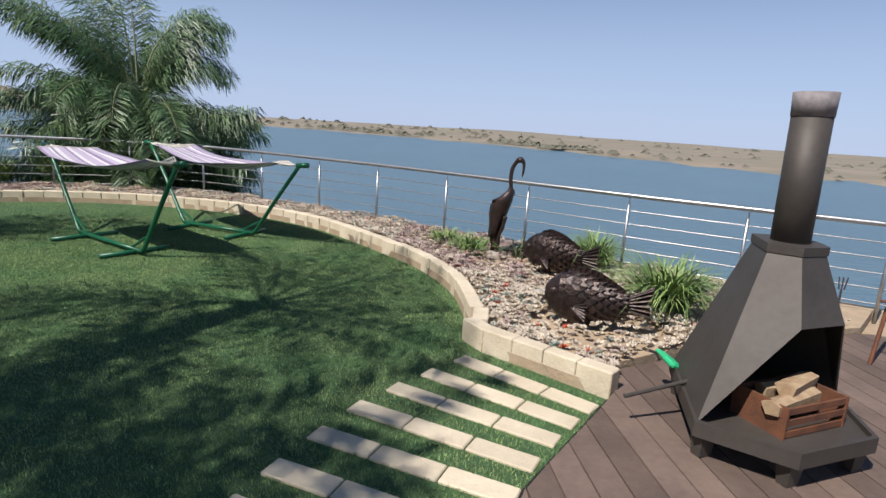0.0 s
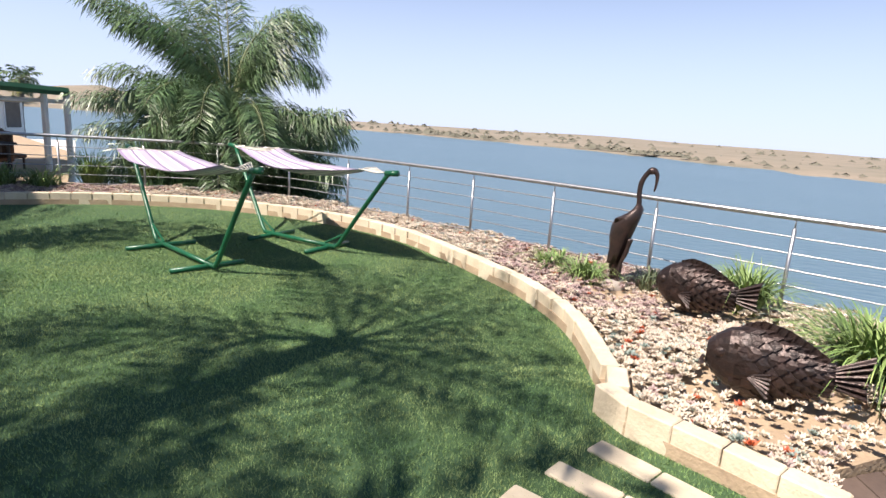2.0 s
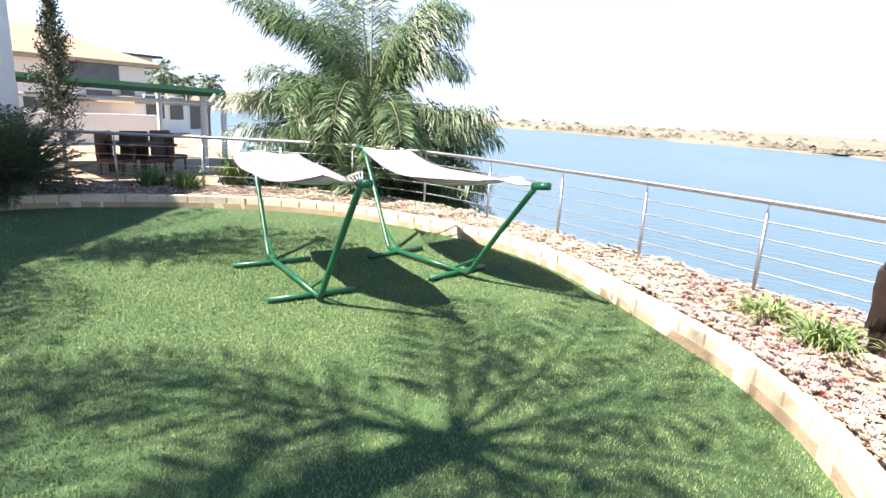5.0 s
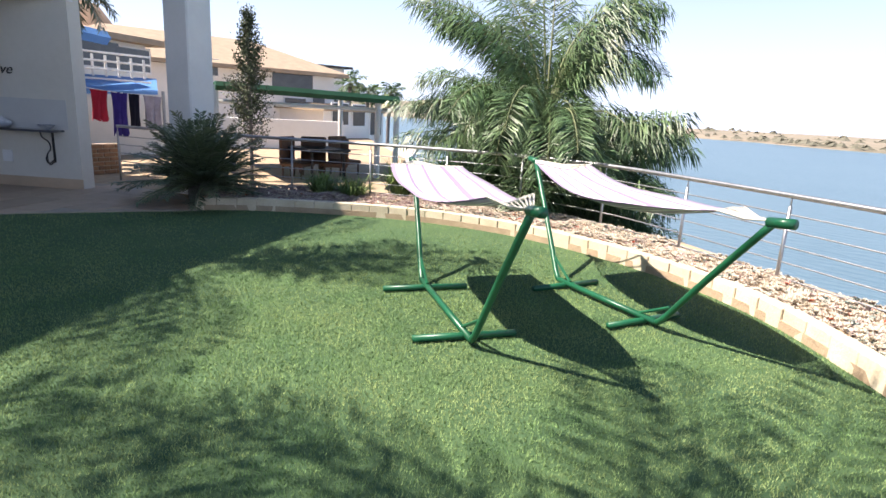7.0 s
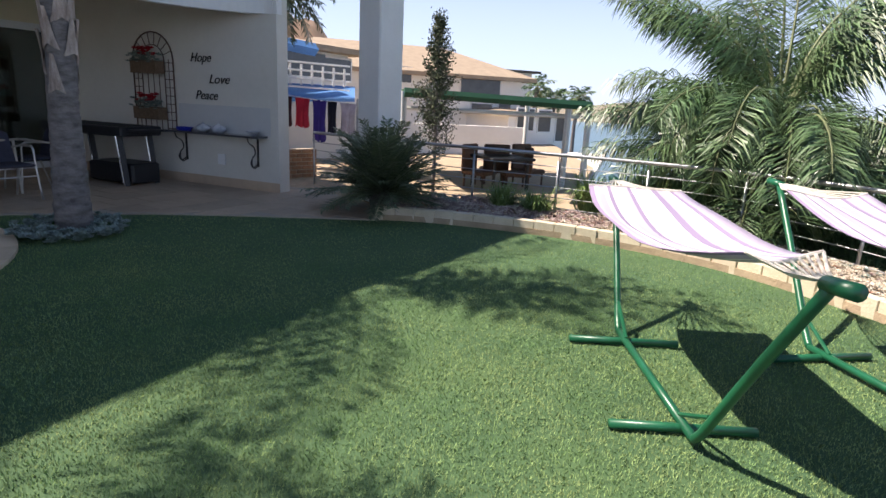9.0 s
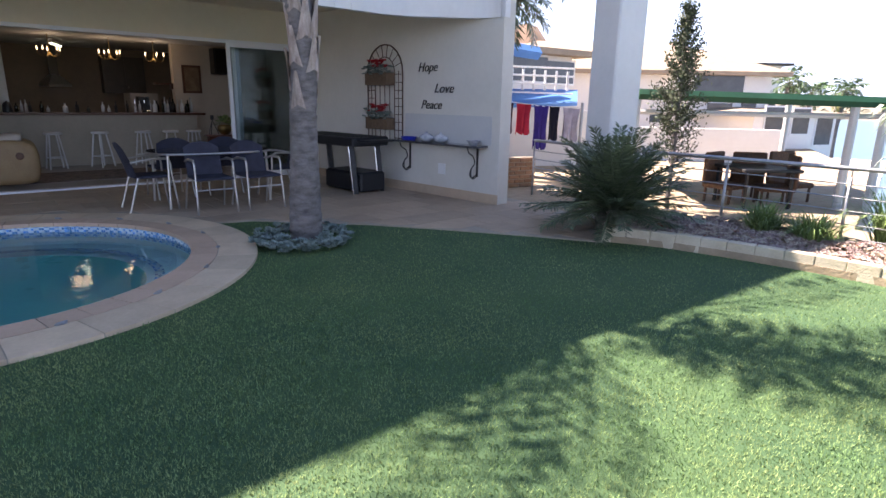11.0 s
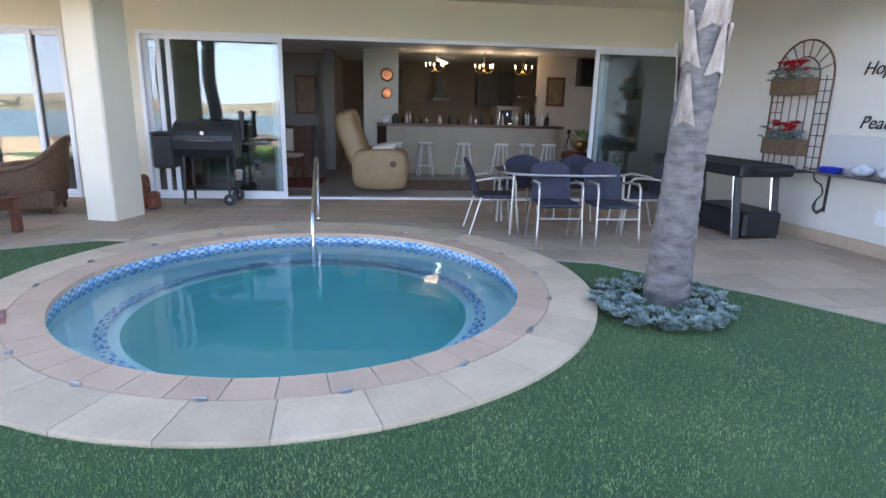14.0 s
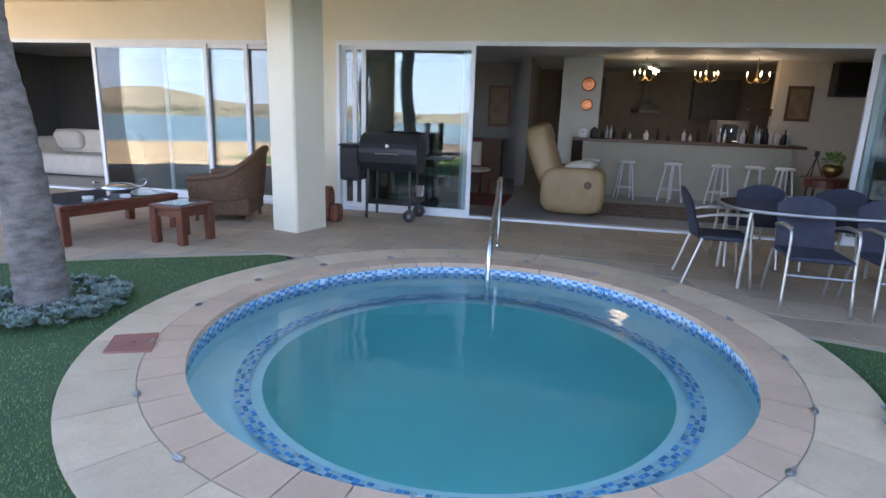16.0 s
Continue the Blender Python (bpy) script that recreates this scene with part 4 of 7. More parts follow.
# ---- sculptures ----
def fish(label, at, turn, L, seed):
    """A welded fish of overlapping plates, in one mesh."""
    g, r = Geo(), random.Random(seed)
    prof = [(0.0, 0.13, 0.07), (0.05, 0.25, 0.115), (0.14, 0.38, 0.165), (0.30, 0.46, 0.195), (0.46, 0.40, 0.17), (0.60, 0.31, 0.12), (0.72, 0.21, 0.075), (0.80, 0.17, 0.05)]
    rows = []
    for t, h, w in prof:
        zc = 0.30 - 0.05 * t + (0.07 * (t - 0.6) if t > 0.6 else 0)
        rows.append([Vector((t * L, w * L * 0.85 * math.cos(q), zc * L * 1.25 + h * L * 0.5 * 1.15 * math.sin(q))) for q in [2 * math.pi * k / 20 for k in range(21)]])
    g.sheet(rows)
    g.add(rows[0][:-1], [tuple(range(20))])
    for i in range(10):
        t = 0.24 + i * 0.056
        j = max(n_ for n_ in range(len(prof) - 1) if prof[n_][0] <= t)
        f = (t - prof[j][0]) / (prof[j + 1][0] - prof[j][0])
        h, w = (prof[j][c_] + (prof[j + 1][c_] - prof[j][c_]) * f for c_ in (1, 2))
        zc = 0.30 - 0.05 * t + (0.07 * (t - 0.6) if t > 0.6 else 0)
        for k in range(15):
            q = 2 * math.pi * (k + 0.5 * (i % 2)) / 15 + r.uniform(-0.02, 0.02)

            def on(tt, qq, lift):
                return Vector((tt * L, (w * 0.85 + lift) * L * math.cos(qq), zc * L * 1.25 + (h * 0.575 + lift) * L * math.sin(qq)))
            dq, up_ = 0.203, r.uniform(0.011, 0.018)
            g.add([on(t - 0.045, q - dq * 0.9, 0.001), on(t - 0.045, q + dq * 0.9, 0.001), on(t + 0.012, q + dq, up_ * 0.55), on(t + 0.056, q, up_), on(t + 0.012, q - dq, up_ * 0.55), on(t, q, up_ * 0.75), on(t + 0.012, q + dq, 0), on(t + 0.056, q, 0.001), on(t + 0.012, q - dq, 0)], [(0, 1, 5), (1, 2, 5), (2, 3, 5), (3, 4, 5), (4, 0, 5), (2, 6, 7, 3), (3, 7, 8, 4)])
    # gill cover: a raised plate behind the eye on each side
    for sg in (-1, 1):
        g.sheet([[Vector(((0.17 + 0.075 * math.cos(q) * v) * L, sg * (0.137 + 0.012 * v - 0.018 * math.sin(q) ** 2) * L, (0.365 + 0.15 * math.sin(q) * v) * L)) for q in [radians(a_) for a_ in range(-90, 91, 15)]] for v in (0.35, 0.7, 1.0)])
    tail = []
    for k in range(13):   # fluted tail fan
        a = -0.85 + 1.7 * k / 12
        o = Vector((0.77 * L, 0.012 * L * (-1) ** k, 0.36 * L + 0.075 * L * math.sin(a)))
        e = Vector(((0.99 + 0.035 * abs(math.sin(a)) ** 2) * L, 0.018 * L * (-1) ** k, 0.40 * L + math.sin(a) * 0.21 * L))
        tail.append([o, o.lerp(e, 0.5), e])
        g.tube([o, e], [0.008 * L, 0.008 * L], 5)
    g.sheet(tail, 0.006)
    fin = []
    for k in range(20):  # dorsal fin, one web on many rays
        t = 0.20 + k * 0.028
        j = max(n_ for n_ in range(len(prof) - 1) if prof[n_][0] <= t)
        h = prof[j][1] + (prof[j + 1][1] - prof[j][1]) * (t - prof[j][0]) / (prof[j + 1][0] - prof[j][0])
        z = (0.30 - 0.05 * t + (0.07 * (t - 0.6) if t > 0.6 else 0)) * L * 1.25 + h * 0.575 * L
        hf = (0.035 + 0.03 * math.sin(math.pi * k / 19)) * L
        lo, hi = Vector((t * L, 0.006 * L * (-1) ** k, z - 0.02)), Vector((t * L + 0.03 * L, 0.006 * L * (-1) ** k, z + hf))
        fin.append([lo, hi])
        g.tube([lo, hi], [0.009 * L, 0.007 * L], 5)
    g.sheet(fin)
    for sg in (-1, 1):
        for k in range(6):  # pectoral fins
            g.tube([(0.27 * L, sg * 0.15 * L, 0.30 * L), (0.42 * L, sg * 0.21 * L, (0.36 - 0.035 * k) * L)], [0.010 * L, 0.012 * L], 5)
        g.lathe((0.09 * L, sg * 0.105 * L, 0.42 * L), [(0.035 * L, -0.02 * L), (0.035 * L, 0.02 * L), (0.01, 0.03 * L)], 10, pose(0, 0, 0, -sg * 90))
        g.tube([(0.2 * L, sg * 0.05, 0.22 * L), (0.2 * L, sg * 0.05, -0.1)], 0.012, 6)
    g.tube(spline([(-0.015 * L, -0.07 * L, 0.30 * L), (-0.03 * L, 0, 0.27 * L), (-0.015 * L, 0.07 * L, 0.30 * L)], 4), 0.016 * L, 6)
    g.tube([(0.6 * L, 0, 0.25 * L), (0.6 * L, 0, -0.1)], 0.012, 6)
    ob = part("fish_sculpture", g, BRONZE, None, label)
    ob.matrix_basis = pose(*at, 0, 0, turn)
    return tagged(ob, "", "sculpture", "fish sculptures in the bed")


fish("dark rusted metal fish sculpture with overlapping scales", (0.72, 4.66, 0.03), -12, 0.74, 1)
fish("smaller dark rusted metal fish sculpture behind the other", (0.60, 6.22, 0.03), -24, 0.74, 2)
g = Geo()
# hunched body: broad shoulders that taper back and down into the tail
hull = []
for t, x, z, rx, ry in ((0, -0.075, 0.14, 0.035, 0.03), (1, -0.07, 0.26, 0.055, 0.05), (2, -0.055, 0.38, 0.078, 0.075), (3, -0.03, 0.50, 0.105, 0.10), (4, -0.005, 0.60, 0.122, 0.115), (5, 0.015, 0.665, 0.112, 0.105), (6, 0.03, 0.70, 0.075, 0.075), (7, 0.045, 0.725, 0.03, 0.03)):
    hull.append([Vector((x + rx * math.cos(q) * (1 + 0.10 * math.sin(3 * q + t)), ry * math.sin(q), z + 0.05 * math.cos(q) * (t > 2))) for q in [2 * math.pi * k / 14 for k in range(15)]])
g.sheet(hull)
for sg in (-1, 1):   # folded wings
    g.sheet([[Vector((x + 0.02 * u, sg * (0.11 - 0.045 * abs(u) ** 2 - 0.05 * v), 0.64 - 0.42 * v - 0.02 * u * u)) for u in (-1, -0.5, 0, 0.5, 1) for x in (-0.005 - 0.08 * v + 0.075 * u * (1 - 0.6 * v),)] for v in (0, 0.25, 0.5, 0.75, 1.0)], 0.008)
g.tube(spline([(0.05, 0, 0.68), (0.075, 0, 0.76), (0.065, 0, 0.86), (0.075, 0, 0.96), (0.115, 0, 1.035), (0.155, 0, 1.055), (0.19, 0, 1.03), (0.195, 0, 0.955), (0.185, 0, 0.88)], 5), [0.042, 0.036, 0.031, 0.027, 0.025] + [0.022] * 15 + [0.023, 0.026, 0.03, 0.033, 0.034, 0.034, 0.032, 0.028, 0.024, 0.021, 0.019, 0.017, 0.016, 0.015, 0.014, 0.013, 0.012, 0.011, 0.01, 0.008, 0.005], 9)
g.tube(spline([(-0.03, 0.03, 0.42), (-0.05, 0.03, 0.22), (-0.055, 0.02, 0.0)], 4), [0.062, 0.06, 0.056, 0.052, 0.05, 0.05, 0.05, 0.052, 0.055], 8)
g.tube(spline([(0.05, -0.03, 0.45), (0.03, -0.03, 0.33), (-0.015, -0.03, 0.18), (-0.01, -0.03, 0.0)], 4), [0.03, 0.026, 0.022, 0.02, 0.022, 0.022, 0.018, 0.016, 0.016, 0.016, 0.016, 0.018, 0.02], 6)
o = part("bird_sculpture", g, BRONZE, None, "dark metal long-necked wading bird sculpture", True)
o.matrix_basis = pose(0.33, 6.66, 0.09, 0, 0, -15)
tagged(o, "", "sculpture")
ROCK = mat("grey_rock", (0.42, 0.38, 0.34), (0.30, 0.27, 0.24), 12, 0.95, bump=0.6)
o = part("foot_stone", Geo().pillow((0, 0, 0.03), (0.24, 0.2, 0.14), 2.6), ROCK, None, "rounded grey stone under the bird sculpture", True)
o.matrix_basis = pose(0.29, 6.66, 0.05, 0, 0, 20)
tagged(o, "", "stone")

# ---- fireplace on the deck ----
fp = thing("outdoor_fireplace", "weathered steel outdoor fireplace with a round chimney on the deck", "fireplace")
FC = Vector((1.74, 3.36, 0))
DZ = 0.035
hexa = [(1.31, 3.02), (1.68, 2.83), (2.11, 3.06), (2.16, 3.48), (1.86, 3.88), (1.40, 3.78)]
PZ = 0.20
tray = part("base_plate", Geo().prism(hexa, PZ - 0.05, PZ), IRON, fp, "hexagonal steel base plate")
lip = Geo()
for (x0, y0), (x1, y1) in zip(hexa, hexa[1:] + hexa[:1]):
    cx, cy = FC.x, FC.y
    k = 0.05
    lip.prism([(x0, y0), (x1, y1), (x1 + (cx - x1) * k, y1 + (cy - y1) * k), (x0 + (cx - x0) * k, y0 + (cy - y0) * k)], PZ, PZ + 0.025)
part("rim", lip, IRON, fp)
for x, y in hexa:
    px_, py_ = x + (FC.x - x) * 0.16, y + (FC.y - y) * 0.16
    part("foot", Geo().box((px_, py_, DZ + (PZ - 0.05 - DZ) / 2), (0.09, 0.07, PZ - 0.05 - DZ), pose(0, 0, 0, 180, 0, 30), 0.75), IRON, fp)
TOPH = 0.98
CH = Vector((1.77, 3.46, 0))
tophex = [(CH.x + (x - FC.x) * 0.33, CH.y + (y - FC.y) * 0.33) for x, y in hexa]
TH = 0.008


def plate(pts):
    pts = [Vector(p) for p in pts]
    nn = (pts[1] - pts[0]).cross(pts[2] - pts[0]).normalized() * TH
    m = len(pts)
    part("hood_panel", Geo().add(pts + [p - nn for p in pts], [tuple(range(m)), tuple(reversed(range(m, 2 * m)))] + [(i, (i + 1) % m, m + (i + 1) % m, m + i) for i in range(m)]), IRON, fp, "folded steel hood panel")


low = [Vector((x + (FC.x - x) * 0.03, y + (FC.y - y) * 0.03, PZ + 0.01)) for x, y in hexa]
high = [Vector((x, y, TOPH)) for x, y in tophex]
plate([low[5], low[0], high[0], high[5]])
plate([low[4], low[5], high[5], high[4]])
plate([low[3], low[4], high[4], high[3]])
mouth_l, mouth_r = low[1].lerp(high[1], 0.60), low[2].lerp(high[2], 0.60)
plate([low[0], mouth_l, high[1], high[0]])
plate([mouth_l, mouth_r, high[2], high[1]])
plate([mouth_r, low[3], high[3], high[2]])
part("collar", Geo().prism([(CH.x + (x - CH.x) * 1.08, CH.y + (y - CH.y) * 1.08) for x, y in tophex], TOPH - 0.012, TOPH + 0.03), IRON, fp)
part("chimney", Geo().tube([CH + Vector((0, 0, TOPH)), CH + Vector((-0.01, 0, 1.60))], 0.088, 24), IRON, fp, "round dark steel chimney", True)
MESHM = mat("soot_grey_mesh", (0.34, 0.31, 0.31), (0.20, 0.18, 0.18), 25, 0.8, 0.3)
part("spark_guard", Geo().tube([CH + Vector((-0.01, 0, 1.60)), CH + Vector((-0.012, 0, 1.71))], [0.091, 0.096], 24), MESHM, fp, "grey wire mesh spark guard", True)
grate = thing("fire_grate", "rusted steel fire grate inside the fireplace", "grate")
GB = Vector((1.78, 3.20, PZ))
gm = pose(0, 0, 0, 0, 0, 30)


def gl(x, y, z):
    p = gm @ Vector((x, y, 0))
    return GB + Vector((p.x, p.y, z))


for y in (-0.13, 0.13):
    for z in (0.02, 0.075, 0.13):
        part("bar", Geo().box(gl(0, y, z), (0.40, 0.012, 0.03), gm), RUST, grate)
for x in (-0.2, 0.2):
    part("end_plate", Geo().box(gl(x, 0, 0.075), (0.012, 0.28, 0.15), gm), RUST, grate)
LOG = mat("split_firewood", (0.50, 0.38, 0.24), (0.32, 0.20, 0.11), 18, 0.9, bump=0.5)
for i, (x, y, z, a, l) in enumerate(((-0.05, -0.05, 0.125, 8, 0.36), (0.05, 0.06, 0.13, -6, 0.32), (0.04, 0.0, 0.175, 14, 0.27))):
    rr = random.Random(i)
    sec = [(0.045 * rr.uniform(0.7, 1.2) * math.cos(q), 0.04 * rr.uniform(0.7, 1.2) * math.sin(q)) for q in (0.3, 1.5, 2.6, 3.9, 5.2)]
    pts = [Vector((sx * l / 2, u * (0.9 if sx > 0 else 1), w)) for sx in (-1, 1) for u, w in sec]
    mm = gm @ pose(0, 0, 0, 0, 0, a)
    o = part("firewood_log", Geo().add([mm @ p + gl(x, y, z) for p in pts], [(4, 3, 2, 1, 0), (5, 6, 7, 8, 9)] + [(k, (k + 1) % 5, 5 + (k + 1) % 5, 5 + k) for k in range(5)]), LOG)
    tagged(o, "split dry firewood log on the grate", "firewood", "logs on the fire grate")
bt = part("blow_pipe", Geo().tube([(1.05, 3.27, 0.19), (1.42, 3.42, 0.255)], 0.011, 8), IRON, fp, "steel damper rod")
GLV = mat("green_plastic", (0.03, 0.50, 0.22), (0.03, 0.42, 0.18), 8, 0.5)
gv = Geo().bbox((0, 0, 0.02), (0.07, 0.10, 0.035), 0.012)
for k in range(4):
    gv.tube([(-0.025 + k * 0.017, 0.04, 0.022), (-0.03 + k * 0.02, 0.12 - abs(k - 1.5) * 0.012, 0.02)], [0.011, 0.008], 6)
o = part("rubber_glove", gv, GLV, None, "bright green rubber glove on the fireplace rim")
o.matrix_basis = pose(1.36, 3.66, 0.225, 15, 20, 30)
tagged(o, "", "glove")

# ---- palms standing in the place ----
# the big fronds of the lake-edge palm: azimuth, rise, length, droop, kind (0 green, 1 from the suckers, 2 yellowing, 3 from lower down)
BIG = [(147, 74, 3.2, 14, 0), (130, 80, 2.6, 30, 0), (186, 74, 2.6, 46, 0), (166, 70, 2.4, 56, 0), (62, 76, 2.6, 62, 0), (84, 70, 2.5, 66, 0), (225, 70, 2.4, 80, 0), (208, 56, 2.6, 44, 0), (199, 63, 3.1, 56, 0), (218, 58, 2.9, 50, 0), (39, 76, 2.65, 89, 0), (56, 70, 2.55, 118, 0), (50, 81, 2.8, 113, 0), (30, 72, 2.3, 92, 0), (20, 64, 2.0, 100, 0), (209, 58, 2.7, 72, 3), (222, 50, 2.5, 80, 3), (206, 32, 2.8, 39, 3), (212, 24, 2.5, 48, 3),
       (1, 29, 2.35, 22, 3), (18, 26, 2.2, 26, 3), (34, 20, 2.3, 30, 3), (46, 52, 2.4, 104, 3), (228, 49, 1.95, 122, 0), (246, 36, 1.8, 112, 0), (262, 55, 2.0, 130, 3), (337, 40, 1.6, 131, 3), (335, 55, 1.7, 145, 3), (309, 50, 2.9, 123, 3), (288, 58, 2.6, 148, 3), (320, 66, 2.4, 130, 3), (240, 66, 2.5, 118, 3), (350, 60, 2.3, 120, 3), (275, 59, 2.9, 107, 3), (260, 66, 2.2, 140, 3), (317, 48, 2.9, 102, 3), (322, 63, 2.5, 137, 3), (295, 62, 3.0, 125, 3),
       (330, 36, 2.3, 90, 3), (250, 34, 2.3, 85, 3), (235, 8, 2.2, 50, 3), (300, 12, 2.1, 60, 3), (0, 6, 2.1, 45, 3), (90, 66, 2.6, 112, 0), (150, 62, 2.6, 100, 0), (120, 44, 2.4, 102, 0), (60, 34, 2.3, 92, 3), (180, 24, 2.5, 82, 3)]
# crowns whose shade lies on the lawn: the same five numbers
POOLSIDE = [(-28, 11, 2.5, 37, 0), (-20, 20, 2.4, 50, 0), (55, 24, 2.9, 40, 0), (70, 10, 2.7, 30, 0), (-41, 27, 2.3, 81, 0), (63, 16, 3.0, 30, 0), (58, 58, 1.9, 84, 0), (111, 18, 2.6, 20, 0), (150, 40, 2.4, 90, 0), (200, 30, 2.4, 85, 0), (235, 50, 2.4, 95, 0), (265, 20, 2.3, 80, 0), (300, 45, 2.2, 100, 0), (175, 70, 2.2, 100, 0), (20, 82, 2.2, 60, 0), (85, 60, 2.2, 90, 0)]
GARDEN = [(194, 12, 2.8, 80, 0), (184, 20, 2.2, 97, 0), (198, 6, 2.6, 70, 0), (126, 14, 1.9, 38, 0), (118, 28, 2.1, 60, 0), (98, 34, 2.5, 52, 0), (85, 87, 2.3, 130, 0), (10, 86, 2.1, 23, 0), (21, 24, 1.9, 86, 0), (345, 6, 2.0, 48, 0), (298, 45, 1.9, 69, 0), (277, 45, 1.9, 59, 0), (331, 56, 2.0, 88, 0)]
SUCK = [((k * 137.5) % 360, 34 + (k * 29) % 50, 2.0 + 0.12 * (k % 5), 60 + (k * 17) % 50, 1) for k in range(60)]
palm("large bushy palm beyond the railing at the lake edge", (-6.62, 10.75, -1.6), 2.95, (0.0, 0.0), 0.2, 0, 3.0, 21, (-0.1, 1.54), 150, 0.72, yellow=0.16, wid=0.0105, hang=0.75, loft=(-0.45, 0.75), extra=BIG + SUCK)
palm("tall palm with a ringed grey trunk beside the pool", (-8.50, 2.65, 0), 6.2, (-0.10, -1.55), 0.15, 0, 2.9, 22, (-0.2, 1.1), 40, 0.52, True, wid=0.02, bend=((-0.03, 0.01), (-0.09, -0.02)), extra=POOLSIDE)
palm("tall palm with a ringed grey trunk in the lawn", (-5.12, -2.23, 0), 7.2, (-0.45, 0.38), 0.15, 9, 2.2, 23, (-0.25, 1.0), 40, 0.55, droops=(0.6, 1.2), wid=0.022, bend=((0.04, -0.04), (0.11, -0.10)))
palm("palm standing in the lawn before the pool", (-3.58, 0.52, 0), 6.0, (-0.39, 0.48), 0.135, 0, 2.5, 25, (-0.25, 1.0), 38, 0.5, wid=0.017, bend=((0.0, 0.0), (-0.04, 0.05)), hang=0.35, extra=GARDEN)
# Out of view: added so that its crown throws dense shade across the lawn
palm("unseen palm added behind the lawn to shade it", (-3.5, -2.9, 0), 6.2, (-0.75, 1.05), 0.15, 26, 2.2, 24, (-0.5, 1.25), 46, 0.6, wid=0.025)

# cycad
cy = thing("cycad", "dark green spiky cycad beside the white column", "cycad", "", (-8.72, 6.12, 0.0))
st, lf = Geo(), Geo()
rr = random.Random(31)
for i in range(84):
    q = i / 83
    frond(st, lf, (0, 0, 0.25), i * 2.399, 1.45 - 1.5 * q + rr.uniform(-0.1, 0.1), 0.98 * rr.uniform(0.85, 1.1), rr.uniform(0.2, 0.75), rr, 46, 0.16, 0.05, 0.0135)
part("leaves", lf, CYCAD, cy)
part("leaf_ribs", st, CYCAD, cy)
part("stem", Geo().lathe((0, 0, 0), [(0.16, -0.02), (0.19, 0.15), (0.12, 0.32)], 12), BARK, cy)

# succulent rings at the two trunks
for (x, y), sd in (((-8.28, 2.64), 1), ((-5.12, -2.23), 2)):
    g, rr = Geo(), random.Random(sd)
    for i in range(260):
        a, d = rr.uniform(0, 6.283), 0.15 + 0.36 * math.sqrt(rr.random())
        rosette(g, Vector((x + math.cos(a) * d * 1.15, y + math.sin(a) * d, rr.uniform(0.02, 0.08))), rr.uniform(0.04, 0.065), 0, rr, 9, 1.0)
    o = part("succulent_ring", g, SUCC_BLUE, None, "blue-grey succulents round the foot of a palm")
    tagged(o, "", "succulents", "succulents round the palms", "stuff")

# ---- sliding doors ----
def panel(ob, s0, s1, o, z0=0.05, z1=DTOP - 0.05, w=0.06):
    """One sliding leaf: four white stiles and a pane."""
    for a, b in ((s0, s0 + w), (s1 - w, s1)):
        part("stile", wbox(Geo(), a, b, o - 0.02, o + 0.02, z0, z1), ALU, ob)
    for a, b in ((z0, z0 + 0.08), (z1 - w, z1)):
        part("sash_rail", wbox(Geo(), s0 + w, s1 - w, o - 0.018, o + 0.018, a, b), ALU, ob)
    p = part("pane", wbox(Geo(), s0 + w, s1 - w, o - 0.003, o + 0.003, z0 + 0.08, z1 - w), PANE, ob, "clear reflecting glass")
    p.visible_shadow = False


def slider(n, s0, s1, leaves):
    ob = tagged(new("door_%d" % n), "white aluminium sliding glass doors, partly open", "sliding door", "", "structure")
    part("head", wbox(Geo(), s0, s1, -0.14, 0.01, DTOP - 0.05, DTOP + 0.005), ALU, ob)
    part("track", wbox(Geo(), s0, s1, -0.14, 0.012, 0.02, 0.05), ALU, ob, "white floor track")
    part("jamb", wbox(Geo(), s0, s0 + 0.05, -0.14, 0.01, 0.05, DTOP - 0.05), ALU, ob)
    part("jamb", wbox(Geo(), s1 - 0.05, s1, -0.14, 0.01, 0.05, DTOP - 0.05), ALU, ob)
    for a, b, o in leaves:
        panel(ob, a, b, o)
    return ob


slider(1, -1.98, 6.45, [(-1.93, -0.10, -0.10), (-1.60, 0.02, -0.02), (-1.75, -0.05, -0.06), (4.72, 6.35, -0.02), (4.82, 6.40, -0.06), (4.90, 6.40, -0.10)])
slider(2, -9.6, -2.95, [(-6.08, -4.05, -0.02), (-4.85, -3.40, -0.06), (-4.2, -3.0, -0.10)])

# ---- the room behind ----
# Room walls: the interior's dimness is put into these brown and grey colours
INW = mat("dimmed_room_wall", (0.24, 0.185, 0.135), (0.18, 0.14, 0.105), 1.0, 0.9)
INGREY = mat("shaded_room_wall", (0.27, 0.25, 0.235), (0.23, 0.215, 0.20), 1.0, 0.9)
FLOORT = mat("grey_floor_tile", (0.34, 0.315, 0.29), (0.29, 0.27, 0.25), 2, 0.35, island=0.05)
WOOD = mat("dark_wood", (0.14, 0.06, 0.03), (0.09, 0.04, 0.02), 9, 0.4)
REDWOOD = mat("red_brown_wood", (0.17, 0.048, 0.026), (0.10, 0.032, 0.02), 8, 0.3)
# Darkened almost to black: the kitchen's lack of light is in this colour
KITCH = mat("dimmed_kitchen_wood", (0.06, 0.046, 0.034), (0.038, 0.03, 0.024), 5, 0.5)
LEATH = mat("tan_leather", (0.35, 0.235, 0.12), (0.28, 0.18, 0.09), 5, 0.5, bump=0.15, bscale=40)
CREAM = mat("cream_fabric", (0.66, 0.60, 0.52), (0.58, 0.52, 0.45), 6, 0.9, bump=0.2)
BRASS = mat("brass", (0.42, 0.28, 0.11), (0.3, 0.2, 0.08), 8, 0.35, 1.0)
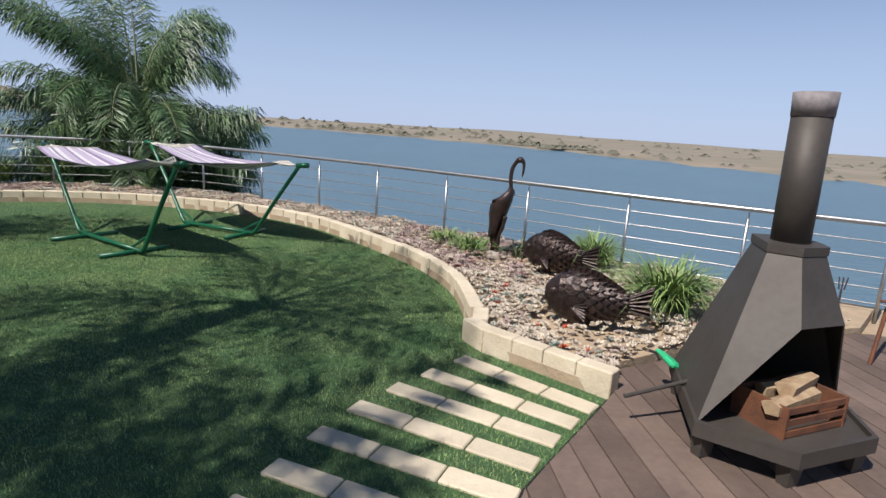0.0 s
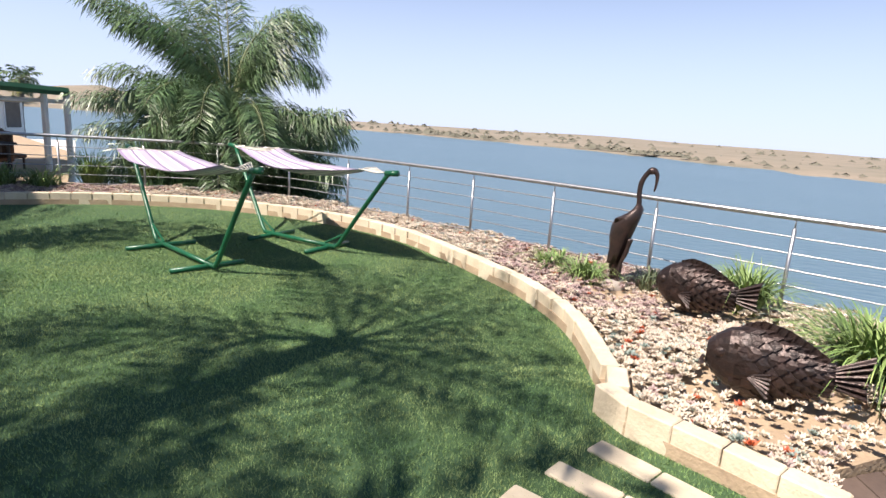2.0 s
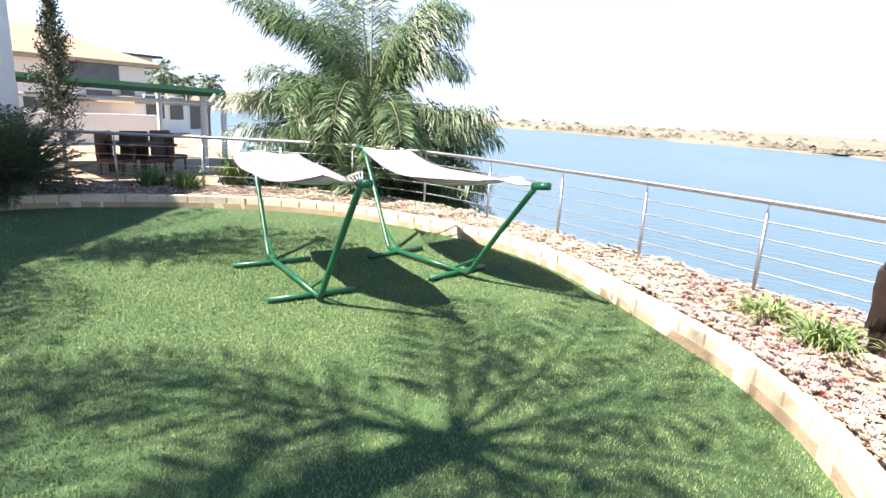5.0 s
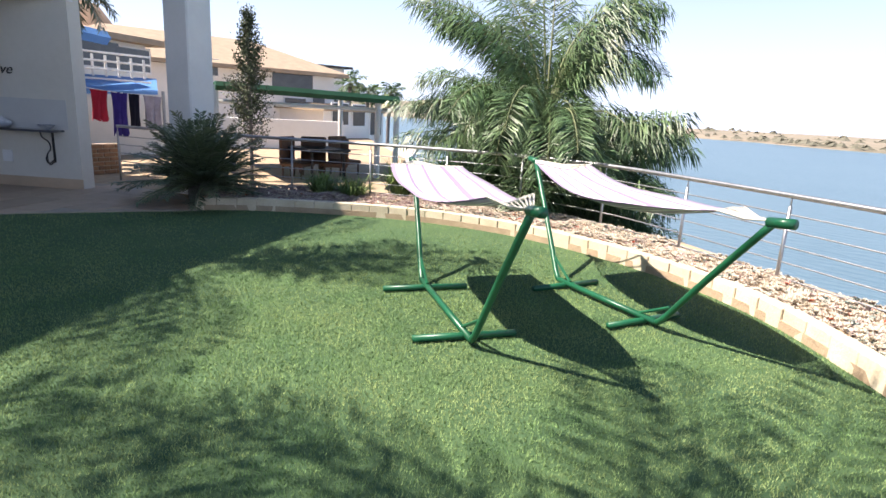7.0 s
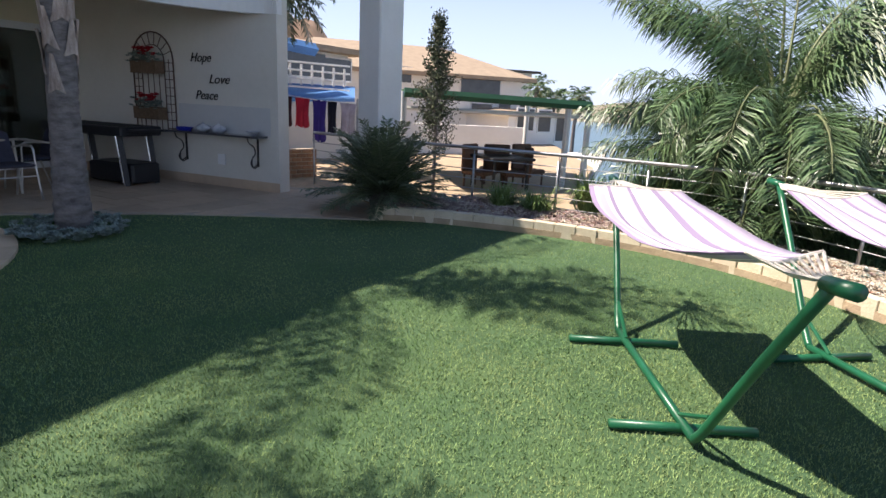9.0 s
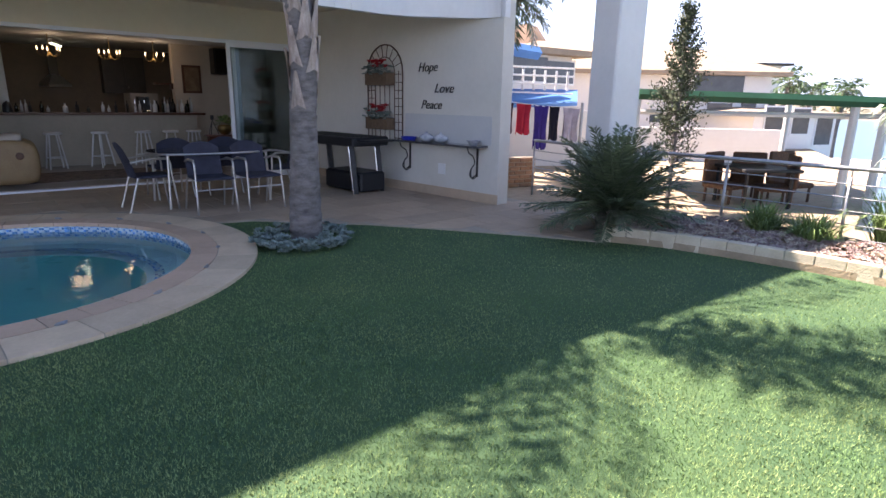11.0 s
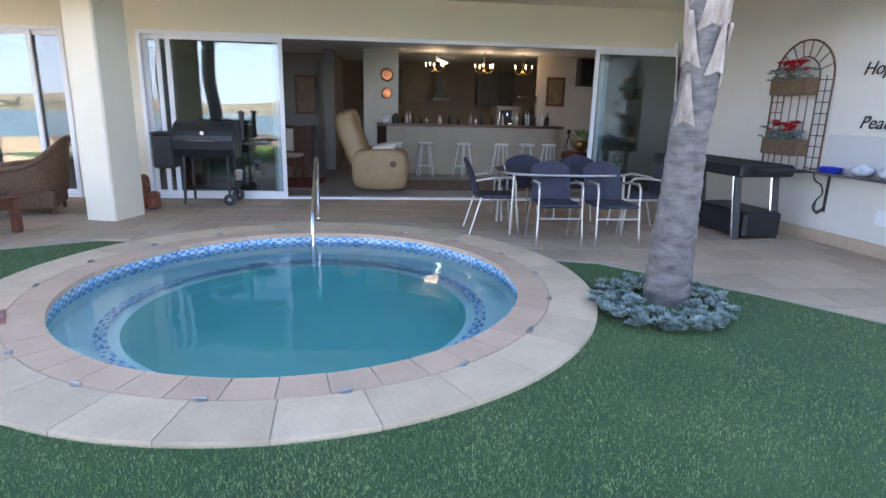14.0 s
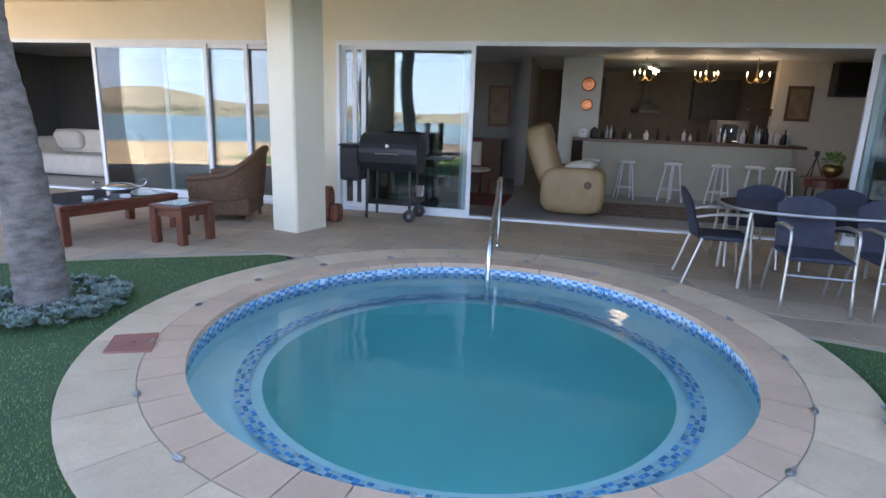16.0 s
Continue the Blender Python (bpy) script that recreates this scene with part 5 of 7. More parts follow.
struct("floor", wbox(Geo(), -12.5, 7.2, -7.2, -0.14, -0.02, 0.022), FLOORT, "pale grey tiled floor of the living room", "floor")
struct("ceiling_room", wbox(Geo(), -12.7, 7.4, -7.4, -0.2, 2.60, 2.75), WHITE, "white painted ceiling of the living room", "ceiling")
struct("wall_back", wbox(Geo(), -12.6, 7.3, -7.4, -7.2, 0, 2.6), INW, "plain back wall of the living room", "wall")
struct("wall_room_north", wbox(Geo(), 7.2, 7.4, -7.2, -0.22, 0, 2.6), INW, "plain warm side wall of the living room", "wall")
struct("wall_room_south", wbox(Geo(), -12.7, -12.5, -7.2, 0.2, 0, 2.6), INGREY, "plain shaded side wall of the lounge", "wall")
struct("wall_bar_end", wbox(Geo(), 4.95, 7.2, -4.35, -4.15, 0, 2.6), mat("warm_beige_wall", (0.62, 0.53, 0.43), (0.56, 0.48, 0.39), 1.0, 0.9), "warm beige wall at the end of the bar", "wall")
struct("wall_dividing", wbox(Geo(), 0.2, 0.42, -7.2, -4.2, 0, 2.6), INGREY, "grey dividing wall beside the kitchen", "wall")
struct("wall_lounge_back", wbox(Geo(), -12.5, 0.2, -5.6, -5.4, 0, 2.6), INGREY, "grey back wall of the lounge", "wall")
bar = thing("bar_counter", "pale plastered breakfast bar with a dark polished top", "bar counter")
BARF = mat("grey_beige_plaster", (0.50, 0.45, 0.36), (0.43, 0.385, 0.31), 2, 0.85)
part("front", wbox(Geo(), 1.55, 5.2, -3.75, -3.55, 0.02, 1.04), BARF, bar, "grey-beige plastered front")
part("worktop", wbox(Geo(), 1.35, 5.35, -4.05, -3.35, 1.04, 1.09), WOOD, bar, "dark polished top")
pil = thing("bar_pillar", "cream plastered pillar at the end of the bar", "pillar")
part("shaft", wbox(Geo(), 1.30, 1.80, -4.15, -3.72, 1.09, 2.6), PALE, pil)
part("lower_shaft", wbox(Geo(), 1.06, 1.34, -4.15, -3.9, 0.02, 2.6), PALE, pil)
COPPER = mat("copper", (0.55, 0.20, 0.09), (0.42, 0.14, 0.06), 10, 0.3, 1.0)
for z, r in ((2.08, 0.13), (1.70, 0.11)):
    c = wp(1.56, -3.71, z)
    o = part("wall_plate", Geo().lathe(c, [(r, -0.01), (r, 0.01), (r * 0.8, 0.022), (r * 0.45, 0.024), (r * 0.4, 0.03)], 24, pose(0, 0, 0, 0, 90, math.degrees(math.atan2(WN.y, WN.x)))), COPPER, None, "round copper plate hung on the pillar")
    tagged(o, "", "wall plate", "copper plates on the pillar")


def stool(s, o, turn):
    c = wp(s, o, 0.022)
    ob = thing("bar_stool", "white painted wooden bar stool with splayed legs", "stool", "stools along the bar", c, turn)
    part("seat", Geo().lathe((0, 0, 0.66), [(0.14, 0), (0.16, 0.01), (0.16, 0.035), (0.14, 0.045)], 20), WHITE, ob)
    for k in range(4):
        a = radians(45 + 90 * k)
        part("leg", Geo().tube([(0.11 * math.cos(a), 0.11 * math.sin(a), 0.66), (0.21 * math.cos(a), 0.21 * math.sin(a), 0)], 0.016, 8), WHITE, ob)
        b = radians(135 + 90 * k)
        part("rung", Geo().tube([(0.18 * math.cos(a), 0.18 * math.sin(a), 0.22), (0.18 * math.cos(b), 0.18 * math.sin(b), 0.22)], 0.01, 6), WHITE, ob)


for i, s in enumerate((1.72, 2.35, 3.15, 3.95, 4.5, 4.98)):
    stool(s, -3.1, 20 + i * 23)

# kitchen behind the bar
for i in range(6):
    s = 1.0 + i * 1.0
    k = thing("kitchen_cabinet", "tall brown wooden kitchen cabinet on the back wall", "cabinet", "kitchen cabinets on the back wall")
    part("body", wbox(Geo(), s, s + 0.98, -7.2, -6.65, 0.02, 0.92), KITCH, k)
    part("worktop", wbox(Geo(), s, s + 0.99, -7.2, -6.6, 0.92, 0.96), WOOD, k)
    if i in (0, 3, 5):
        part("wall_unit", wbox(Geo(), s, s + 0.98, -7.2, -6.85, 1.5, 2.4), KITCH, k)
        for j in (0, 1):
            door = part("door", wbox(Geo(), s + 0.03 + 0.48 * j, s + 0.47 + 0.48 * j, -6.85, -6.83, 1.53, 2.37), KITCH, k)
            part("door_knob", Geo().tube([wp(s + 0.42 + 0.13 * j, -6.83, 1.65), wp(s + 0.42 + 0.13 * j, -6.80, 1.65)], 0.012, 8), CHROME, door)
hd = thing("cooker_hood", "steel cooker hood with a tall flue in the kitchen", "cooker hood")
part("canopy", Geo().lathe(wp(2.95, -6.85, 1.62), [(0.36, 0), (0.36, 0.05), (0.12, 0.28)], 4, pose(0, 0, 0, 0, 0, 9)), STEEL, hd)
part("flue", wbox(Geo(), 2.86, 3.04, -6.95, -6.77, 1.88, 2.6), IRON, hd)
fr = thing("refrigerator", "tall grey-beige refrigerator in the kitchen", "refrigerator")
FRIDGE = mat("grey_beige_enamel", (0.30, 0.265, 0.22), (0.26, 0.23, 0.19), 3, 0.35)
part("cabinet", wbox(Geo(), 4.15, 4.75, -5.5, -4.85, 0.022, 1.5), FRIDGE, fr)
part("upper_door", wbox(Geo(), 4.16, 4.74, -4.85, -4.80, 1.02, 1.49), FRIDGE, fr)
part("lower_door", wbox(Geo(), 4.16, 4.74, -4.85, -4.80, 0.06, 1.0), FRIDGE, fr)
for za, zb in ((1.08, 1.35), (0.6, 0.94)):
    part("handle", Geo().tube([wp(4.22, -4.77, za), wp(4.22, -4.77, zb)], 0.012, 8), CHROME, fr)
ks = thing("wall_shelf", "small dark wooden shelf high on the kitchen's side wall", "shelf")
part("board", wbox(Geo(), 4.55, 4.94, -4.36, -4.16, 1.70, 1.73), WOOD, ks)
part("bracket", wbox(Geo(), 4.9, 4.94, -4.36, -4.2, 1.60, 1.70), WOOD, ks)
rb = random.Random(9)
BOT = [mat("dark_glass_bottle", (0.02, 0.03, 0.02), (0.03, 0.02, 0.02), 8, 0.1), mat("clear_glassware", (0.55, 0.58, 0.58), (0.6, 0.62, 0.62), 8, 0.08), mat("white_ceramic", (0.75, 0.74, 0.72), (0.7, 0.69, 0.67), 8, 0.3), BLACK]
for i in range(30):
    s = (1.9, 1.98, 2.05, 2.12, 2.3, 2.42, 2.7, 2.9, 3.1, 3.4, 3.5, 3.6, 3.85, 4.0, 4.08, 4.15, 4.25, 4.33, 4.4, 4.47, 4.55, 4.6, 4.68, 4.75, 4.8, 4.88, 4.94, 5.02, 5.1, 5.2)[i]
    h = rb.uniform(0.10, 0.26) + (0.08 if i > 16 else 0)
    r = rb.uniform(0.025, 0.05)
    c = wp(s, -3.75 + rb.uniform(-0.15, 0.15), 1.09)
    o = part("bottle", Geo().lathe(c, [(r, 0), (r, h * 0.55), (r * 0.85, h * 0.65), (r * 0.35, h * 0.75), (r * 0.35, h), (r * 0.4, h)], 12), BOT[i % 4], None, ("dark bottle standing on the bar", "clear glass bottle standing on the bar", "white ceramic jar standing on the bar", "black flask standing on the bar")[i % 4], True)
    tagged(o, "", "bottle", "bottles along the bar")
mw = thing("coffee_machine", "black and steel coffee machine on the bar", "coffee machine", "", wp(4.2, -3.9, 1.09), math.degrees(math.atan2(WD.y, WD.x)))
part("body", Geo().bbox((0, 0.03, 0.17), (0.24, 0.20, 0.34), 0.02), BLACK, mw)
part("drip_tray", Geo().bbox((0, -0.1, 0.02), (0.22, 0.14, 0.04), 0.01), CHROME, mw)
part("spout", Geo().tube([(0, -0.09, 0.26), (0, -0.09, 0.20)], 0.018, 8), CHROME, mw)
ts = thing("toaster", "white toaster on the bar beside the pillar", "toaster", "", wp(1.53, -3.52, 1.09), math.degrees(math.atan2(WD.y, WD.x)))
part("body", Geo().pillow((0, 0, 0.09), (0.17, 0.16, 0.18), 5), WHITE, ts, "", True)
part("slot", Geo().box((0, 0, 0.179), (0.12, 0.03, 0.006)), DARK, ts)
part("lever", Geo().box((0, -0.085, 0.12), (0.03, 0.015, 0.015)), BLACK, ts)
kt = thing("kettle", "black electric kettle on the bar", "kettle", "", wp(1.74, -3.5, 1.09))
part("body", Geo().lathe((0, 0, 0), [(0.08, 0), (0.085, 0.02), (0.075, 0.12), (0.055, 0.18), (0.02, 0.2)], 16), BLACK, kt, "", True)
part("handle", Geo().tube(spline([(0.06, 0, 0.16), (0.12, 0, 0.14), (0.11, 0, 0.05), (0.08, 0, 0.03)], 4), 0.01, 6), BLACK, kt)
part("lid_knob", Geo().lathe((0, 0, 0.2), [(0.015, 0), (0.018, 0.015), (0.008, 0.025)], 10), CHROME, kt)

BULB = glow("lit_bulb", (1.0, 0.76, 0.42), 1.5)
for i, s in enumerate((2.58, 3.65, 4.5)):
    c = wp(s, -3.85, 2.27)
    ch = thing("chandelier", "small brass chandelier with lit candle bulbs over the bar", "chandelier", "chandeliers over the bar", c)
    part("stem", Geo().tube([(0, 0, 0.328), (0, 0, -0.08)], 0.007, 8), BRASS, ch)
    part("bowl", Geo().lathe((0, 0, -0.1), [(0.01, 0), (0.05, 0.03), (0.02, 0.08)], 12), BRASS, ch)
    for k in range(5):
        a = radians(72 * k + 20 * i)
        x, y = math.cos(a), math.sin(a)
        arm = part("arm", Geo().tube(spline([(0, 0, -0.04), (0.10 * x, 0.10 * y, -0.1), (0.19 * x, 0.19 * y, -0.05), (0.2 * x, 0.2 * y, 0.02)], 4), 0.005, 6), BRASS, ch)
        part("bulb", Geo().lathe((0.2 * x, 0.2 * y, 0.02), [(0.008, 0), (0.014, 0.03), (0.011, 0.05), (0.002, 0.08)], 8), BULB, arm, "lit candle bulb")
    lp = new("chandelier_light", bpy.data.lights.new("chandelier_light", "POINT"))
    lp.data.energy, lp.data.color, lp.data.shadow_soft_size = 0.6, (1.0, 0.80, 0.56), 0.15
    lp.matrix_basis = pose(c.x, c.y, c.z + 0.05)
TUBE = glow("fluorescent_tube", (0.85, 1.0, 0.75), 1.0)
ft = thing("ceiling_light", "lit fluorescent strip light on the kitchen ceiling", "light", "")
part("tube", Geo().tube([wp(2.75, -5.0, 2.5), wp(3.05, -5.9, 2.5)], 0.02, 8), TUBE, ft)
part("fitting", Geo().prism([tuple(((wp(2.75, -5.0) if k < 2 else wp(3.05, -5.9)) + WD * (0.04 if k in (0, 3) else -0.04))[:2]) for k in range(4)], 2.52, 2.598), WHITE, ft)

# recliner
rc = thing("recliner", "tan leather recliner armchair with a cushion", "armchair", "", (-12.06, -2.66, 0.022), 122)
def rbx(nm, c, s, b, m=None, mt=LEATH, lab=""):
    return part(nm, Geo().pillow(c, s, max(3.0, 7.5 - b * 45), m), mt, rc, lab, True)
rbx("base", (0, 0, 0.16), (0.82, 0.72, 0.30), 0.05)
rbx("arm", (0, -0.37, 0.33), (0.86, 0.18, 0.60), 0.08)
rbx("arm", (0, 0.37, 0.33), (0.86, 0.18, 0.60), 0.08)
rbx("seat", (0.05, 0, 0.40), (0.70, 0.56, 0.16), 0.07)
rbx("backrest", (-0.43, 0, 0.72), (0.36, 0.72, 0.90), 0.08, pose(0, 0, 0, 0, -22, 0))
rbx("headrest", (-0.52, 0, 1.01), (0.36, 0.64, 0.32), 0.09, pose(0, 0, 0, 0, -22, 0))
rc.matrix_basis = rc.matrix_basis @ Matrix.Diagonal((1.1, 1.05, 1.14, 1))
part("lever", Geo().lathe((0.2, -0.465, 0.42), [(0.05, -0.006), (0.05, 0.006), (0.03, 0.012)], 14, pose(0, 0, 0, 90)), WOOD, rc)
cu = part("cushion", Geo().pillow((0, 0, 0), (0.42, 0.36, 0.15), 2.8), CREAM, None, "white cushion lying on the recliner's seat", True)
cu.matrix_basis = rc.matrix_basis @ pose(0.06, -0.06, 0.63, 0, -10, 0)
tagged(cu, "", "cushion")
RUG = mat("dark_patterned_rug", (0.10, 0.075, 0.07), (0.30, 0.24, 0.20), 9, 0.95, fine=25)
tagged(part("rug", wbox(Geo(), 1.4, 4.8, -2.4, -1.0, 0.023, 0.034), RUG, None, "dark patterned rug on the tiled floor"), "", "rug")
REDRUG = mat("red_rug", (0.22, 0.04, 0.035), (0.10, 0.03, 0.03), 8, 0.95, fine=30)
tagged(part("rug", wbox(Geo(), -1.2, 0.35, -2.6, -1.2, 0.023, 0.034), REDRUG, None, "dark red rug on the tiled floor"), "", "rug")

# side table with a pot plant, tripod, picture, speaker
stb = thing("side_table", "round dark wooden side table", "side table", "", wp(5.28, -2.2, 0.022))
part("top", Geo().lathe((0, 0, 0.62), [(0.34, 0), (0.36, 0.015), (0.34, 0.03)], 24), REDWOOD, stb)
part("apron", Geo().lathe((0, 0, 0.5), [(0.30, 0), (0.30, 0.12)], 20), REDWOOD, stb)
for k in range(4):
    a = radians(45 + 90 * k)
    part("leg", Geo().tube([(0.27 * math.cos(a), 0.27 * math.sin(a), 0.62), (0.27 * math.cos(a), 0.27 * math.sin(a), 0)], 0.02, 8), REDWOOD, stb)
pp = thing("pot_plant", "leafy green plant in a brass pot on the side table", "pot plant", "", wp(5.35, -2.2, 0.672))
part("pot", Geo().lathe((0, 0, 0), [(0.07, 0), (0.14, 0.08), (0.15, 0.15), (0.12, 0.2)], 18), BRASS, pp, "", True)
g, r5 = Geo(), random.Random(5)
for i in range(90):
    a, e = r5.uniform(0, 6.28), r5.uniform(0, 1.4)
    d = Vector((math.cos(a) * math.cos(e), math.sin(a) * math.cos(e), math.sin(e))) * r5.uniform(0.12, 0.25)
    s_ = Vector((-math.sin(a), math.cos(a), 0.3)) * 0.035
    c = Vector((0, 0, 0.2)) + d * 0.6
    t = Vector((0, 0, 0.2)) + d
    g.add([c, (c + t) / 2 + s_, t, (c + t) / 2 - s_], [(0, 1, 2, 3)])
part("leaves", g, TUFT, pp)
tp = thing("tripod", "small black camera tripod on the side table", "tripod", "", wp(5.13, -2.28, 0.672))
for k in range(3):
    a = radians(120 * k)
    part("leg", Geo().tube([(0, 0, 0.3), (0.12 * math.cos(a), 0.12 * math.sin(a), 0)], 0.008, 6), BLACK, tp)
part("head", Geo().bbox((0, 0, 0.35), (0.06, 0.06, 0.1), 0.01), BLACK, tp)
pic = thing("picture", "small framed dark painting on the beige wall", "picture")
PICM = mat("painting", (0.16, 0.09, 0.05), (0.28, 0.20, 0.12), 6, 0.6)
part("frame", wbox(Geo(), 5.14, 5.56, -4.15, -4.12, 1.52, 2.15), WOOD, pic)
part("canvas", wbox(Geo(), 5.19, 5.51, -4.12, -4.115, 1.57, 2.10), PICM, pic)
sp = thing("loudspeaker", "black loudspeaker mounted high on the beige wall", "loudspeaker")
part("cabinet", wbox(Geo(), 5.80, 6.32, -4.15, -3.85, 1.97, 2.55), BLACK, sp)
part("grille", wbox(Geo(), 5.84, 6.28, -3.85, -3.835, 2.01, 2.51), DARK, sp)
pc2 = thing("picture", "tall framed dark picture on the grey wall", "picture")
part("frame", wbox(Geo(), -0.6, -0.1, -5.4, -5.37, 1.2, 2.1), REDWOOD, pc2)
part("canvas", wbox(Geo(), -0.55, -0.15, -5.37, -5.365, 1.25, 2.05), PICM, pc2)


def dchair(s, o, turn):
    ob = thing("dining_chair", "red wooden dining chair with a cream back", "chair", "indoor dining chairs", wp(s, o, 0.022), turn)
    part("seat", Geo().bbox((0, 0, 0.45), (0.46, 0.46, 0.06), 0.02), CREAM, ob)
    part("backrest", Geo().bbox((-0.21, 0, 0.76), (0.04, 0.42, 0.42), 0.015), CREAM, ob)
    part("top_rail", Geo().bbox((-0.22, 0, 1.0), (0.05, 0.48, 0.07), 0.015), REDWOOD, ob)
    for x, y in ((-0.2, -0.2), (-0.2, 0.2), (0.2, -0.2), (0.2, 0.2)):
        part("leg", Geo().box((x, y, 0.22), (0.04, 0.04, 0.44)), REDWOOD, ob)


dchair(-0.35, -2.5, 200)
sb = thing("sideboard", "dark wooden sideboard against the grey wall", "sideboard")
part("body", wbox(Geo(), -2.6, -0.2, -5.38, -4.9, 0.02, 0.9), WOOD, sb)
part("top", wbox(Geo(), -2.65, -0.15, -5.385, -4.85, 0.9, 0.94), REDWOOD, sb)
dt = thing("dining_table", "dark polished dining table indoors", "table")
part("tabletop", wbox(Geo(), -2.6, -0.9, -3.3, -2.3, 0.72, 0.76), WOOD, dt)
for s, o in ((-2.5, -3.2), (-1.0, -3.2), (-2.5, -2.4), (-1.0, -2.4)):
    part("leg", wbox(Geo(), s - 0.04, s + 0.04, o - 0.04, o + 0.04, 0.022, 0.72), WOOD, dt)

# sofa in the lounge
so = thing("sofa", "cream fabric sofa with loose cushions", "sofa", "", wp(-8.2, -1.8, 0.022), math.degrees(math.atan2(WD.y, WD.x)))
part("base", Geo().pillow((0, 0, 0.22), (2.0, 0.9, 0.40), 14), CREAM, so, "", True)
part("backrest", Geo().pillow((0, 0.36, 0.6), (2.0, 0.25, 0.55), 10), CREAM, so, "", True)
for x in (-0.92, 0.92):
    part("arm", Geo().pillow((x, 0, 0.42), (0.24, 0.9, 0.6), 9), CREAM, so, "", True)
for x in (-0.55, 0.55):
    part("back_cushion", Geo().pillow((x, 0.2, 0.66), (0.7, 0.22, 0.42), 3, pose(0, 0, 0, 12)), CREAM, so, "", True)
drf = tagged(new("door_3"), "doorway in the lounge's grey wall, its shade a near-black sheet", "door", "", "structure")
# This leaf is a near-black sheet: the doorway's shade is put into its colour
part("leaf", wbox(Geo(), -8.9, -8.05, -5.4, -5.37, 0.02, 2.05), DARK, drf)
part("frame", wbox(Geo(), -9.0, -8.9, -5.4, -5.36, 0.02, 2.1), WOOD, drf)
part("frame", wbox(Geo(), -8.05, -7.95, -5.4, -5.36, 0.02, 2.1), WOOD, drf)

# ---- patio furniture ----
GLTOP = mat("smoked_glass_top", (0.10, 0.095, 0.10), (0.12, 0.11, 0.115), 3, 0.05, spec=0.8)
NAVY = mat("dark_woven_sling", (0.045, 0.047, 0.075), (0.03, 0.032, 0.05), 12, 0.8, bump=0.4, bscale=150)
ALUF = mat("bare_aluminium", (0.62, 0.60, 0.57), (0.54, 0.52, 0.5), 10, 0.35, 0.9)
ang = math.degrees(math.atan2(WD.y, WD.x))
tb = thing("patio_table", "rectangular smoked glass patio table with metal legs", "table", "", wp(3.62, 2.1, 0.02), ang)
oval = [(0.80 * math.copysign(abs(math.cos(radians(q))) ** 0.7, math.cos(radians(q))), 0.52 * math.copysign(abs(math.sin(radians(q))) ** 0.7, math.sin(radians(q)))) for q in range(0, 360, 8)]
part("tabletop", Geo().prism(oval, 0.708, 0.720), GLTOP, tb)
part("rim", Geo().tube([(x, y, 0.703) for x, y in oval + oval[:1]], 0.014, 8), ALUF, tb)
for x in (-0.65, 0.65):
    for y in (-0.38, 0.38):
        part("leg", Geo().tube([(x, y, 0.70), (x * 1.04, y * 1.05, 0)], 0.018, 8), ALUF, tb)
c0 = thing("patio_chair", "dark woven patio chair with aluminium legs and arms", "chair", "chairs round the patio table")
part("seat", Geo().bbox((0, 0, 0.43), (0.46, 0.46, 0.035), 0.015), NAVY, c0)
rows_ = [[Vector((-0.21 - 0.12 * (k / 6) ** 1.3, -0.22 + 0.44 * j / 6, 0.43 + 0.36 * k / 6)) + Vector((-0.035 * (1 - (2 * j / 6 - 1) ** 2), 0, 0.075 * (1 - (2 * j / 6 - 1) ** 2) * (k / 6) ** 3)) for j in range(7)] for k in range(7)]
bk = Geo().sheet(rows_)
bk.sheet([[p + Vector((-0.018, 0, 0)) for p in r_][::-1] for r_ in rows_])
part("backrest", bk, NAVY, c0)
for y in (-0.235, 0.235):
    part("front_leg", Geo().tube(spline([(0.25, y * 1.05, 0), (0.20, y, 0.43), (0.19, y, 0.60), (0.13, y, 0.655), (-0.1, y, 0.65), (-0.27, y * 0.95, 0.62)], 4), 0.0125, 8), ALUF, c0, "", True)
    part("back_leg", Geo().tube([(-0.33, y * 1.05, 0), (-0.20, y, 0.43)], 0.0125, 8), ALUF, c0)
    part("arm_pad", Geo().bbox((0.03, y, 0.665), (0.24, 0.045, 0.018), 0.008), ALUF, c0)
part("stretcher", Geo().tube([(0.225, -0.24, 0.30), (0.225, 0.24, 0.30)], 0.01, 6), ALUF, c0)
first = True
for s, o, t in ((2.80, 2.25, 0), (3.36, 2.86, -92), (3.98, 2.88, -88), (4.58, 2.2, 178), (3.25, 1.34, 92), (4.0, 1.32, 86)):
    c = wp(s, o, 0.02)
    m = pose(c.x, c.y, 0.02, 0, 0, ang + t)
    if first:
        c0.matrix_basis = m
        first = False
    else:
        copy_thing(c0, m)

# pellet smoker grill
gr = thing("smoker_grill", "black barrel smoker grill on a wheeled stand", "grill", "", wp(-0.98, 0.42, 0.02), ang)
bp = Geo()
sec = [(0.27 * math.cos(radians(q)), 0.26 * math.sin(radians(q))) for q in range(0, 181, 15)] + [(-0.25, -0.12), (-0.15, -0.24), (0.15, -0.24), (0.25, -0.12)]
n_ = len(sec)
bp.add([(x, y, 0.90 + z) for x in (-0.4, 0.4) for y, z in sec], [tuple(range(n_)), tuple(reversed(range(n_, 2 * n_)))] + [(k, n_ + k, n_ + (k + 1) % n_, (k + 1) % n_) for k in range(n_)])
part("barrel", bp, BLACK, gr, "black barrel with a domed lid")
part("handle", Geo().tube([(-0.17, -0.285, 0.90), (0.17, -0.285, 0.90)], 0.012, 8), CHROME, gr, "chrome lid handle")
